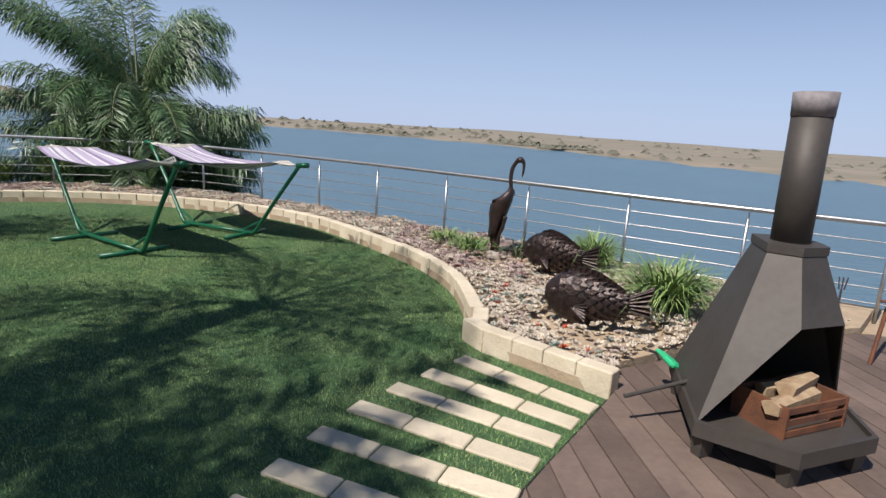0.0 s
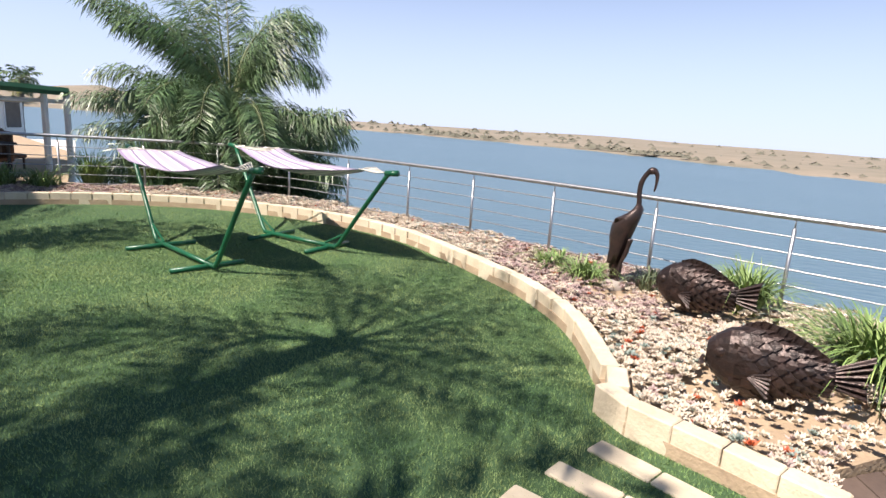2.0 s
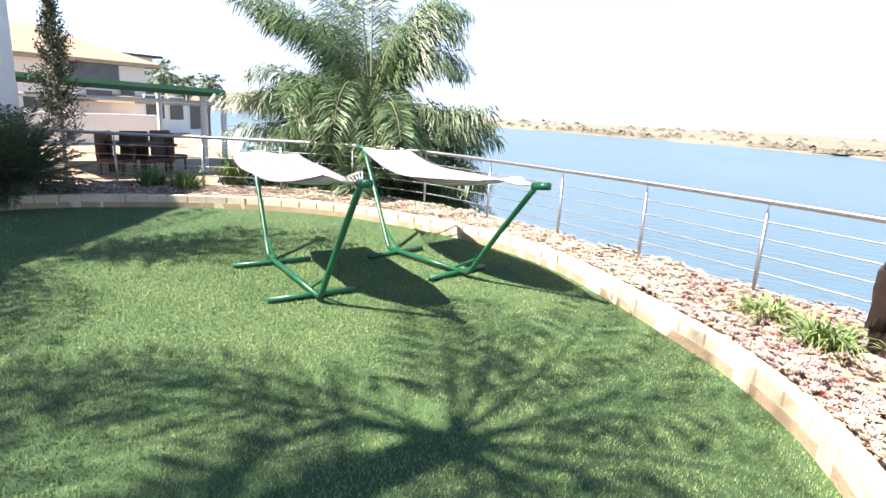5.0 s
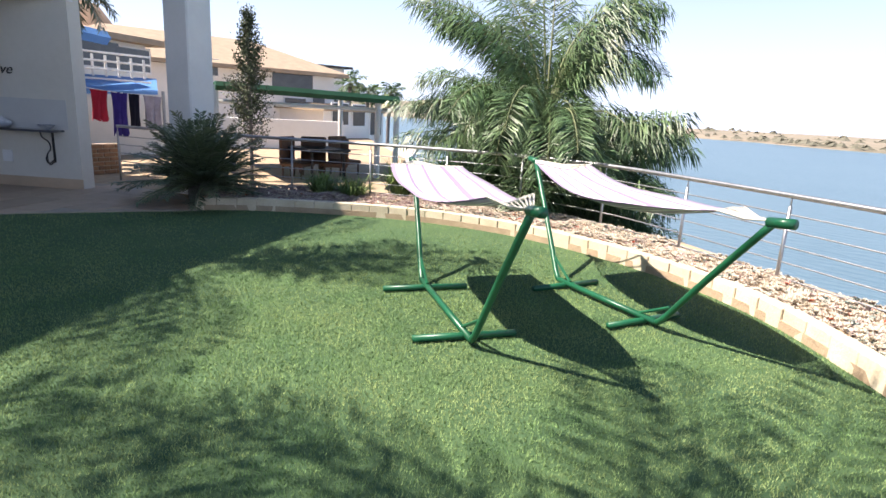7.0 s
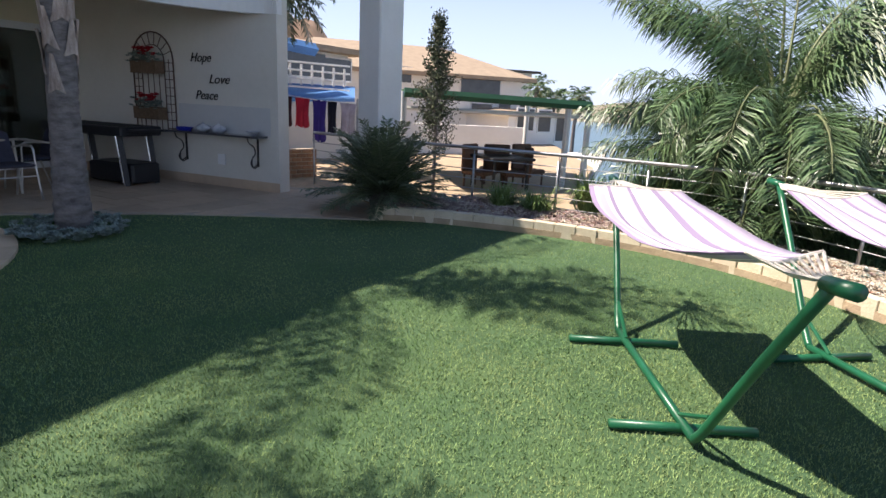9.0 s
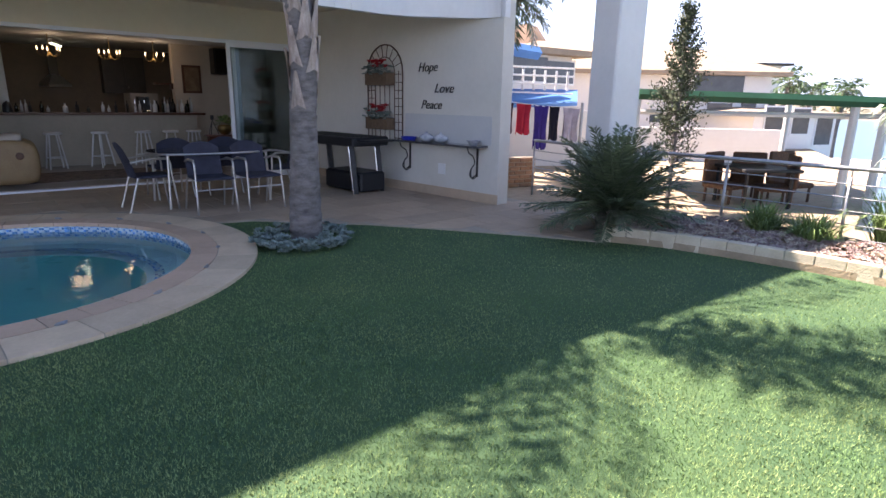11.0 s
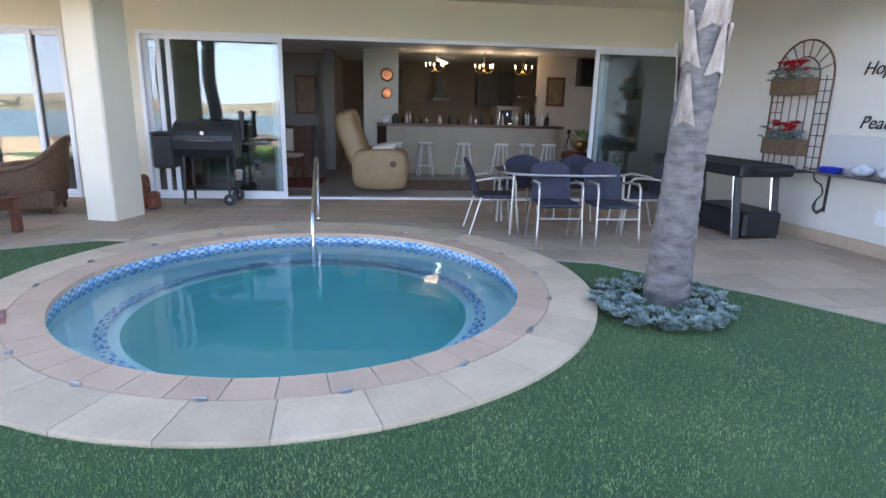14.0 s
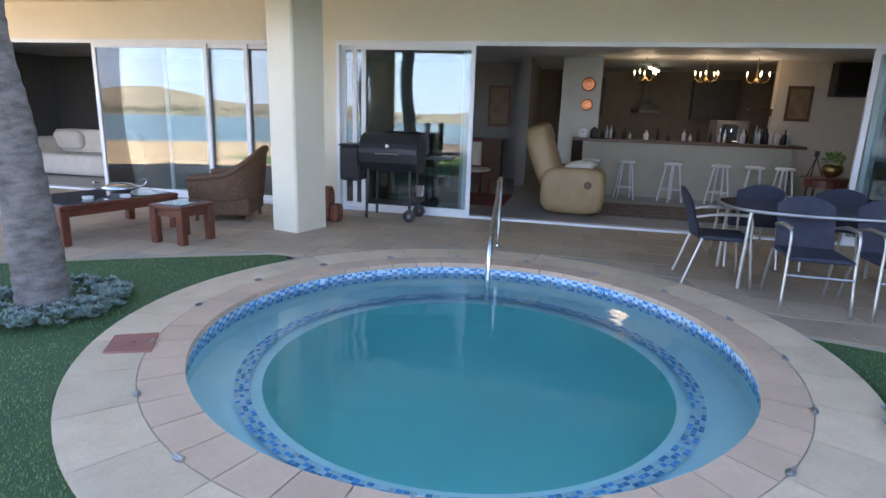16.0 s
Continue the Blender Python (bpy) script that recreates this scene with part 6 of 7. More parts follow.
part("badge", Geo().lathe((0, -0.265, 1.0), [(0.028, -0.004), (0.028, 0.004)], 10, pose(0, 0, 0, 90)), CHROME, gr, "small pale emblem")
part("hopper", Geo().bbox((-0.56, 0.0, 0.74), (0.28, 0.40, 0.46), 0.02), BLACK, gr)
part("hopper_lid", Geo().bbox((-0.56, 0.0, 0.985), (0.30, 0.42, 0.03), 0.01), BLACK, gr)
part("chimney", Geo().tube([(0.46, 0.05, 0.9), (0.46, 0.05, 1.27)], 0.035, 12), BLACK, gr)
part("chimney_cap", Geo().lathe((0.46, 0.05, 1.27), [(0.055, 0), (0.05, 0.02), (0.01, 0.045)], 14), BLACK, gr)
part("side_shelf", Geo().bbox((0.66, 0, 0.86), (0.36, 0.36, 0.025), 0.008), BLACK, gr)
for x, y in ((-0.29, -0.18), (-0.29, 0.18), (0.29, -0.18), (0.29, 0.18)):
    part("leg", Geo().tube([(x, y, 0.68), (x * 1.05, y * 1.2, 0.05 if x > 0 else 0.02)], 0.02, 8), BLACK, gr)
for y in (-0.24, 0.24):
    w = part("wheel", Geo().lathe((0.31, y, 0.085), [(0.06, -0.022), (0.085, -0.018), (0.085, 0.018), (0.06, 0.022)], 18, pose(0, 0, 0, 90)), BLACK, gr)
    part("hub", Geo().lathe((0.31, y, 0.085), [(0.028, -0.026), (0.028, 0.026)], 12, pose(0, 0, 0, 90)), CHROME, w)
part("ash_bucket", Geo().lathe((0.43, -0.2, 0.36), [(0.05, 0), (0.065, 0.14)], 14), CHROME, gr, "small steel drip bucket")
part("bottom_shelf", Geo().bbox((0, 0, 0.22), (0.60, 0.36, 0.02), 0.005), BLACK, gr)
BAGM = mat("charcoal_bag", (0.05, 0.035, 0.03), (0.35, 0.10, 0.05), 14, 0.6, fine=20)
bg = thing("charcoal_bag", "printed dark and orange fuel bag standing by the column", "bag", "", (-8.5, -4.02, 0.02), 30)
part("sack", Geo().pillow((0, 0, 0.23), (0.20, 0.14, 0.46), 4.5), BAGM, bg, "", True)
part("lower_sack", Geo().pillow((0.02, 0.14, 0.12), (0.19, 0.13, 0.24), 4.5), BAGM, bg, "", True)

# wicker armchair, coffee table, small table
WICK = mat("brown_wicker", (0.17, 0.088, 0.048), (0.085, 0.045, 0.026), 30, 0.7, bump=0.8, bscale=90)
wk = thing("wicker_armchair", "brown wicker armchair with sweeping arms", "armchair", "", (-7.55, -4.88, 0.02), -38)
wk.matrix_basis = wk.matrix_basis @ Matrix.Diagonal((1.1, 1.1, 1.08, 1))
part("seat", Geo().bbox((0.05, 0, 0.33), (0.66, 0.62, 0.10), 0.03), WICK, wk)
part("skirt", Geo().bbox((0.02, 0, 0.19), (0.64, 0.68, 0.22), 0.02), WICK, wk)
shell_rows = []
for k in range(6):
    v = k / 5
    row = []
    for j in range(-12, 13):
        u = j / 12
        if abs(u) < 0.5:
            q = u * math.pi
            x, y, top = -0.06 - 0.32 * math.cos(q), 0.37 * math.sin(q), 0.56 + 0.30 * math.cos(q) ** 1.3
        else:
            w = (abs(u) - 0.5) * 2
            x, y, top = -0.06 + 0.42 * w, math.copysign(0.37, u), 0.56 - 0.05 * w
        row.append(Vector((x * (1 + 0.16 * v * (abs(u) < 0.5)), y * (1 + 0.12 * v), 0.26 + (top - 0.26) * v)))
    shell_rows.append(row)
ws = Geo().sheet(shell_rows)
ws.sheet([[Vector((p.x * 0.93, p.y * 0.92, p.z)) for p in r_][::-1] for r_ in shell_rows])
part("back_shell", ws, WICK, wk, "", True)
part("rolled_rim", Geo().tube([Vector((p.x * 0.97, p.y * 0.96, p.z)) for p in shell_rows[-1]], 0.035, 8), WICK, wk, "", True)
for x in (-0.25, 0.3):
    for y in (-0.26, 0.26):
        part("leg", Geo().tube([(x, y, 0.2), (x * 1.06, y * 1.06, 0)], 0.022, 8), WICK, wk)


def lowtable(name, label, at, turn, L_, W_, H_, leg):
    ob = thing(name, label, "table", "low red-brown tables on the patio", at, turn)
    part("tabletop", Geo().bbox((0, 0, H_ - 0.025), (L_, W_, 0.04), 0.008), REDWOOD, ob)
    part("inlay", Geo().bbox((0, 0, H_ - 0.003), (L_ - 0.12, W_ - 0.12, 0.012), 0.003), GLTOP, ob, "dark slate inlay")
    part("apron", Geo().box((0, 0, H_ - 0.085), (L_ - 0.06, W_ - 0.06, 0.08)), REDWOOD, ob)
    for x in (-1, 1):
        for y in (-1, 1):
            part("leg", Geo().bbox((x * (L_ / 2 - leg / 2), y * (W_ / 2 - leg / 2), (H_ - 0.045) / 2), (leg, leg, H_ - 0.045), 0.01), REDWOOD, ob)
    return ob


lowtable("small_table", "small square red-brown wooden table with a slate top", (-6.60, -3.82, 0.02), 28, 0.48, 0.44, 0.42, 0.085)
lowtable("coffee_table", "large low red-brown wooden coffee table with a slate top", (-6.0, -4.78, 0.02), 20, 1.35, 0.95, 0.42, 0.09)
dish = thing("serving_dish", "pewter serving dish with curled handles on the coffee table", "dish", "", (-6.25, -4.85, 0.44))
part("bowl", Geo().lathe((0, 0, 0), [(0.09, 0), (0.10, 0.02), (0.19, 0.05), (0.2, 0.07), (0.12, 0.10), (0.02, 0.12)], 22), CHROME, dish, "", True)
for sg in (-1, 1):
    part("handle", Geo().tube(spline([(sg * 0.18, 0, 0.05), (sg * 0.26, 0, 0.08), (sg * 0.27, 0, 0.14), (sg * 0.22, 0, 0.13)], 4), 0.01, 6), CHROME, dish)
for i, (x, y) in enumerate(((-5.85, -4.5), (-6.2, -4.45))):
    o = part("ashtray", Geo().lathe((x, y, 0.44), [(0.05, 0), (0.06, 0.03), (0.05, 0.03), (0.045, 0.012)], 16), BOT[2], None, "small pale bowl on the coffee table")
    tagged(o, "", "bowl", "bowls on the coffee table")

# ---- the side wall's things ----
HA = math.degrees(math.atan2(HD.y, HD.x))
IRONB = mat("black_wrought_iron", (0.025, 0.023, 0.022), (0.04, 0.035, 0.03), 20, 0.6)
shelf = thing("wall_shelf", "dark stone shelf on black scrolled iron brackets", "shelf")
part("board", hbox(Geo(), 2.55, 4.38, 0.002, 0.26, 0.815, 0.845), GLTOP, shelf, "dark polished stone board")
for s in (2.78, 4.2):
    br = part("bracket", hbox(Geo(), s - 0.012, s + 0.012, 0.0, 0.02, 0.38, 0.815), IRONB, shelf, "black scrolled iron bracket")
    part("scroll", Geo().tube(spline([hp(s, 0.02, 0.42), hp(s, 0.12, 0.38), hp(s, 0.17, 0.44), hp(s, 0.13, 0.52), hp(s, 0.07, 0.58), hp(s, 0.10, 0.68), hp(s, 0.2, 0.74), hp(s, 0.23, 0.81)], 4), 0.009, 6), IRONB, br)
    part("hook", Geo().tube(spline([hp(s, 0.01, 0.40), hp(s, 0.10, 0.36), hp(s, 0.14, 0.42), hp(s, 0.14, 0.50)], 4), 0.008, 6), IRONB, br)
SPL = mat("pale_splashback", (0.62, 0.62, 0.60), (0.58, 0.58, 0.57), 2, 0.2)
tagged(part("splashback", hbox(Geo(), 2.66, 4.44, 0.001, 0.008, 0.846, 1.25), SPL, None, "pale glossy splashback panel above the shelf"), "", "panel")
BOWL = mat("striped_ceramic", (0.72, 0.72, 0.72), (0.30, 0.33, 0.40), 12, 0.25)
for s in (3.28, 3.58):
    o = part("covered_bowl", Geo().lathe(hp(s, 0.14, 0.847), [(0.06, 0), (0.10, 0.03), (0.115, 0.07), (0.10, 0.085), (0.06, 0.11), (0.02, 0.125), (0.015, 0.15)], 20), BOWL, None, "white and grey striped ceramic bowl with a lid", True)
    tagged(o, "", "bowl", "lidded bowls on the shelf")
o = part("shallow_bowl", Geo().lathe(hp(4.22, 0.13, 0.847), [(0.04, 0), (0.10, 0.06), (0.11, 0.065), (0.10, 0.06), (0.04, 0.012)], 18), BOWL, None, "shallow grey ceramic bowl on the shelf")
tagged(o, "", "bowl")
BLUEP = mat("blue_plastic", (0.02, 0.04, 0.45), (0.02, 0.03, 0.35), 8, 0.4)
o = part("plastic_tray", Geo().lathe(hp(2.88, 0.13, 0.847), [(0.10, 0), (0.13, 0.05), (0.125, 0.05), (0.095, 0.01)], 16), BLUEP, None, "bright blue plastic dish on the shelf")
tagged(o, "", "dish")
tagged(part("socket", hbox(Geo(), 3.42, 3.56, 0.0, 0.02, 0.36, 0.52), WHITE, None, "white weatherproof wall socket"), "", "socket")

tr = thing("trellis", "brown metal arched trellis with two flower boxes on the wall", "trellis")
TRM = mat("brown_metal", (0.13, 0.07, 0.045), (0.09, 0.05, 0.035), 15, 0.6)
sc, sw = 2.19, 0.43
outline = [(sc - sw, 0.80), (sc - sw, 1.88)] + [(sc - sw * math.cos(radians(q)), 1.88 + sw * math.sin(radians(q))) for q in range(15, 180, 15)] + [(sc + sw, 1.88), (sc + sw, 0.80)]
part("outer_frame", Geo().tube([hp(s, 0.03, z) for s, z in outline], 0.011, 6), TRM, tr)
inner = [(sc - 0.24, 0.80), (sc - 0.24, 1.88)] + [(sc - 0.24 * math.cos(radians(q)), 1.88 + 0.24 * math.sin(radians(q))) for q in range(15, 180, 15)] + [(sc + 0.24, 1.88), (sc + 0.24, 0.80)]
part("inner_frame", Geo().tube([hp(s, 0.03, z) for s, z in inner], 0.008, 6), TRM, tr)
for k in range(9):
    z = 0.85 + k * 0.125
    for a, b in ((sc - sw, sc - 0.24), (sc + 0.24, sc + sw)):
        part("slat", Geo().tube([hp(a, 0.03, z), hp(b, 0.03, z)], 0.006, 5), TRM, tr)
for q in range(20, 180, 20):
    c_, s_ = math.cos(radians(q)), math.sin(radians(q))
    part("slat", Geo().tube([hp(sc - 0.24 * c_, 0.03, 1.88 + 0.24 * s_), hp(sc - sw * c_, 0.03, 1.88 + sw * s_)], 0.006, 5), TRM, tr)
for s_ in (sc - 0.335, sc + 0.335, sc, sc - 0.12, sc + 0.12):
    part("upright", Geo().tube([hp(s_, 0.03, 0.80), hp(s_, 0.03, 1.9)], 0.006, 5), TRM, tr)
BASK = mat("woven_basket", (0.20, 0.13, 0.08), (0.12, 0.075, 0.045), 25, 0.9, bump=0.6)
FLOW = mat("red_flower", (0.55, 0.015, 0.02), (0.40, 0.01, 0.015), 20, 0.5, island=0.3)
for z, sd in ((1.72, 1), (1.02, 2)):
    fb = thing("flower_box", "woven hanging box of red artificial flowers", "flower box", "flower boxes on the trellis")
    part("box", hbox(Geo(), sc - 0.30, sc + 0.24, 0.035, 0.2, z - 0.04, z + 0.15), BASK, fb)
    g1, g2, r6 = Geo(), Geo(), random.Random(sd)
    for i in range(70):
        c = hp(sc - 0.03 + r6.uniform(-0.3, 0.27), 0.12 + r6.uniform(-0.08, 0.12), z + 0.15 + r6.uniform(-0.03, 0.12))
        rosette(g2, c, r6.uniform(0.035, 0.06), 0, r6, 7)
    for i in range(26):
        c = hp(sc - 0.06 + r6.uniform(-0.2, 0.2), 0.12 + r6.uniform(-0.06, 0.12), z + 0.26 + r6.uniform(-0.04, 0.08))
        rosette(g1, c, r6.uniform(0.035, 0.055), 0, r6, 8, 1.4)
    part("foliage", g2, SUCC_BLUE, fb)
    part("blossoms", g1, FLOW, fb)

for word, s0, s1, z in (("Hope", 2.95, 3.36, 1.88), ("Love", 3.30, 3.70, 1.57), ("Peace", 3.02, 3.46, 1.33)):
    cu_ = bpy.data.curves.new(word, "FONT")
    cu_.body, cu_.extrude, cu_.shear, cu_.size = word, 0.004, 0.35, 0.19
    tmp = bpy.data.objects.new("tmp_word", cu_)
    scene.collection.objects.link(tmp)
    dg = bpy.context.evaluated_depsgraph_get()
    me = bpy.data.meshes.new_from_object(tmp.evaluated_get(dg))
    bpy.data.objects.remove(tmp)
    xs = [v.co.x for v in me.vertices]
    k = (s1 - s0) / (max(xs) - min(xs))
    me.materials.clear()
    me.materials.append(IRONB)
    o = tagged(new("word_sign", me), "black metal lettering reading %s on the wall" % word, "lettering", "words on the side wall")
    p = hp(s0, 0.012, z)
    o.matrix_basis = pose(p.x, p.y, p.z, 90, 0, HA) @ Matrix.Diagonal((k, 1, 1, 1))

# games table under the trellis
ga = thing("games_table", "black games table with silver-edged slanted legs", "games table", "", hp(1.72, 0.66, 0.02), HA)
part("cabinet", Geo().bbox((0, 0, 0.80), (1.75, 0.72, 0.14), 0.02), BLACK, ga)
part("playfield", Geo().bbox((0, 0, 0.865), (1.6, 0.58, 0.02), 0.004), DARK, ga)
for x in (-0.6, 0.72):
    for y in (-0.26, 0.26):
        lg = part("leg", Geo().tube([(x, y, 0.74), (x + 0.10, y, 0.0)], 0.045, 4), BLACK, ga)
        part("edge_strip", Geo().tube([(x - 0.02, y - 0.045, 0.73), (x + 0.08, y - 0.045, 0.01)], 0.016, 6), CHROME, lg, "bright silver strip")
part("lower_box", Geo().bbox((0.42, 0.02, 0.18), (0.95, 0.5, 0.30), 0.03), BLACK, ga)
part("end_shelf", Geo().bbox((0.95, 0, 0.82), (0.32, 0.55, 0.03), 0.01), BLACK, ga)
GRB = mat("lime_plastic", (0.15, 0.5, 0.04), (0.1, 0.4, 0.03), 9, 0.5)
o = part("storage_bag", Geo().bbox((0, 0, 0.17), (0.22, 0.16, 0.34), 0.04), GRB, None, "lime green bag leaning under the games table")
o.matrix_basis = Matrix.Translation(hp(0.85, 0.62, 0.02))
tagged(o, "", "bag")

# ---- beyond the side wall and the railing ----
BRICK = mat("brown_brick", (0.36, 0.20, 0.11), (0.26, 0.14, 0.08), 10, 0.9, bump=0.5, island=0.25)
bwall = struct("brick_pier", Geo().box((0, 0, 0.28), (0.66, 0.14, 0.76)), GROUT, "low brown brick pier beside the gate", "brick wall")
bwall.matrix_basis = pose(-12.52, 5.78, -0.16, 0, 0, 112)
br1 = Geo().bbox((0, 0, 0), (0.208, 0.17, 0.062), 0.006).data("brick", BRICK)
br2 = Geo().bbox((0, 0, 0), (0.097, 0.17, 0.062), 0.006).data("brick", BRICK)
for k in range(10):
    z = -0.06 + k * 0.075
    for x, me in (((-0.222, br1), (0, br1), (0.222, br1)) if k % 2 == 0 else ((-0.278, br2), (-0.111, br1), (0.111, br1), (0.278, br2))):
        o = part("brick", me, BRICK, bwall)
        o.matrix_basis = pose(x, 0, z)
NEI = mat("neighbour_white", (0.84, 0.83, 0.80), (0.78, 0.77, 0.74), 1.0, 0.85, bump=0.1)
NROOF = mat("tan_roof_tile", (0.40, 0.31, 0.22), (0.32, 0.25, 0.18), 3, 0.9, bump=0.3)
GRN = mat("green_canopy", (0.02, 0.11, 0.055), (0.015, 0.08, 0.04), 3, 0.6)
BLU = mat("blue_roof_sheet", (0.12, 0.30, 0.62), (0.10, 0.25, 0.52), 3, 0.5)
NPAV = mat("neighbour_paving", (0.78, 0.74, 0.68), (0.70, 0.66, 0.60), 2, 0.9)
DWIN = mat("dark_window", (0.05, 0.06, 0.07), (0.08, 0.09, 0.10), 3, 0.1)
EYE0 = Vector((-1.62, 3.61, 1.42))


def pol(az, d, z=0.0):
    a = radians(az)
    return Vector((EYE0.x + d * math.cos(a), EYE0.y + d * math.sin(a), z))


struct("pavement", Geo().prism([tuple(pol(178, 10)[:2]), tuple(pol(171, 11)[:2]), tuple(pol(141, 10.5)[:2]), tuple(pol(139, 24)[:2]), tuple(pol(178, 30)[:2])], -0.4, -0.18), NPAV, "sunlit tan paving of the neighbouring yard", "paving")


def house(label, az0, az1, d0, d1, z0, eave, ridge, wallm, roofm, wins, over=0.5):
    """A neighbour's house: walls, windows and a hipped roof between two bearings."""
    ob = thing("house", label, "house", "neighbouring houses")
    a, b = pol(az0, d0), pol(az1, d1)
    d = (b - a).normalized()
    nb = Vector((d.y, -d.x, 0))
    if nb.dot(a - EYE0) < 0:
        nb = -nb
    c, e = b + nb * 8, a + nb * 8
    part("wall", Geo().prism([(p.x, p.y) for p in (a, b, c, e)], z0, eave), wallm, ob)
    P = [a - d * over - nb * over, b + d * over - nb * over, c + d * over + nb * over, e - d * over + nb * over]
    r0, r1 = a + d * 2.5 + nb * 4, b - d * 2.5 + nb * 4
    rf = Geo().add([(p.x, p.y, eave) for p in P] + [(r0.x, r0.y, ridge), (r1.x, r1.y, ridge)] + [(p.x, p.y, eave - 0.15) for p in P],
                   [(0, 1, 5, 4), (1, 2, 5), (2, 3, 4, 5), (3, 0, 4), (9, 8, 7, 6), (0, 6, 7, 1), (1, 7, 8, 2), (2, 8, 9, 3), (3, 9, 6, 0)])
    part("roof", rf, roofm, ob)
    L_ = (b - a).length
    for f, w, zb, h in wins:
        m = a + d * L_ * f
        p0, p1 = m - d * w / 2, m + d * w / 2
        wn_ = part("window", Geo().prism([(q.x, q.y) for q in (p0 - nb * 0.04, p1 - nb * 0.04, p1 + nb * 0.01, p0 + nb * 0.01)], zb, zb + h), WHITE, ob)
        part("pane", Geo().prism([(q.x, q.y) for q in (p0 + d * 0.06 - nb * 0.05, p1 - d * 0.06 - nb * 0.05, p1 - d * 0.06 - nb * 0.03, p0 + d * 0.06 - nb * 0.03)], zb + 0.06, zb + h - 0.06), DWIN, wn_)
    return ob


def el(deg, d):
    return 1.42 + d * math.tan(radians(deg))


house("large white two-storey house with a tan tiled roof", 172, 147.5, 24, 27, -1, el(2.9, 26), el(5.2, 30), NEI, NROOF, [(0.50, 0.9, el(1.8, 25), 0.7), (0.82, 2.0, el(0.6, 26), 1.1), (0.62, 0.8, el(-1.6, 25), 0.6), (0.83, 1.1, el(-2.2, 26), 1.2), (0.93, 0.7, el(-1.6, 26), 1.0)])
house("white house with a flat dark roof behind the pergola", 149, 146.6, 45, 46, -1, el(3.5, 46), el(3.7, 46), NEI, IRON, [(0.3, 1.2, el(1.2, 35), 0.9), (0.75, 1.0, el(-0.9, 35), 0.9)])
house("low white house stepping down to the lake", 148.5, 142.6, 24, 27, -4, el(-0.35, 25), el(0.3, 29), NEI, NROOF, [(0.25, 1.1, el(-2.2, 24), 1.0), (0.55, 0.9, el(-2.2, 25), 1.0), (0.85, 0.9, el(-3.0, 26), 1.2)], 0.25)
hb = house("white house with a blue-edged roof and balcony", 176, 164.2, 15, 18, -0.8, el(4.8, 17), el(6.0, 20), NEI, NROOF, [(0.62, 1.6, el(1.9, 16), 0.75), (0.9, 1.2, el(1.7, 17), 0.7)])
a, b = pol(176, 13.6), pol(163.5, 15.2)
part("blue_awning", Geo().add([(a.x, a.y, el(-0.3, 14)), (b.x, b.y, el(0.2, 15)), (pol(163.5, 16.5).x, pol(163.5, 16.5).y, el(1.3, 16.5)), (pol(176, 15).x, pol(176, 15).y, el(1.3, 15)), (a.x, a.y, el(-0.3, 14) - 0.08), (b.x, b.y, el(0.2, 15) - 0.08), (pol(163.5, 16.5).x, pol(163.5, 16.5).y, el(1.3, 16.5) - 0.08), (pol(176, 15).x, pol(176, 15).y, el(1.3, 15) - 0.08)], [(0, 1, 2, 3), (7, 6, 5, 4), (0, 4, 5, 1), (1, 5, 6, 2), (2, 6, 7, 3), (3, 7, 4, 0)]), BLU, hb, "sky-blue sheet awning")
part("blue_fascia", Geo().tube([pol(176, 14.3, el(5.6, 14.3)), pol(167.2, 15.8, el(4.4, 15.8))], 0.16, 4), BLU, hb, "sky-blue roof edge")
for k in range(12):
    az = 175.5 - k * 1.0
    d = 13.9 + k * 0.12
    part("baluster", Geo().tube([pol(az, d, el(1.2, d)), pol(az, d, el(3.4 - k * 0.05, d))], 0.03, 5), WHITE, hb)
for e0 in (1.2, 2.0, 2.7, 3.4):
    part("balcony_rail", Geo().tube([pol(176, 13.9, el(e0, 13.9)), pol(164, 15.3, el(e0 - 0.3, 15.3))], 0.025, 5), WHITE, hb)
part("yard_wall", Geo().prism([tuple(pol(178, 14.2)[:2]), tuple(pol(160, 15.4)[:2]), tuple(pol(160, 15.7)[:2]), tuple(pol(178, 14.5)[:2])], -0.3, el(-0.5, 14.8)), NEI, hb, "pale yard wall")

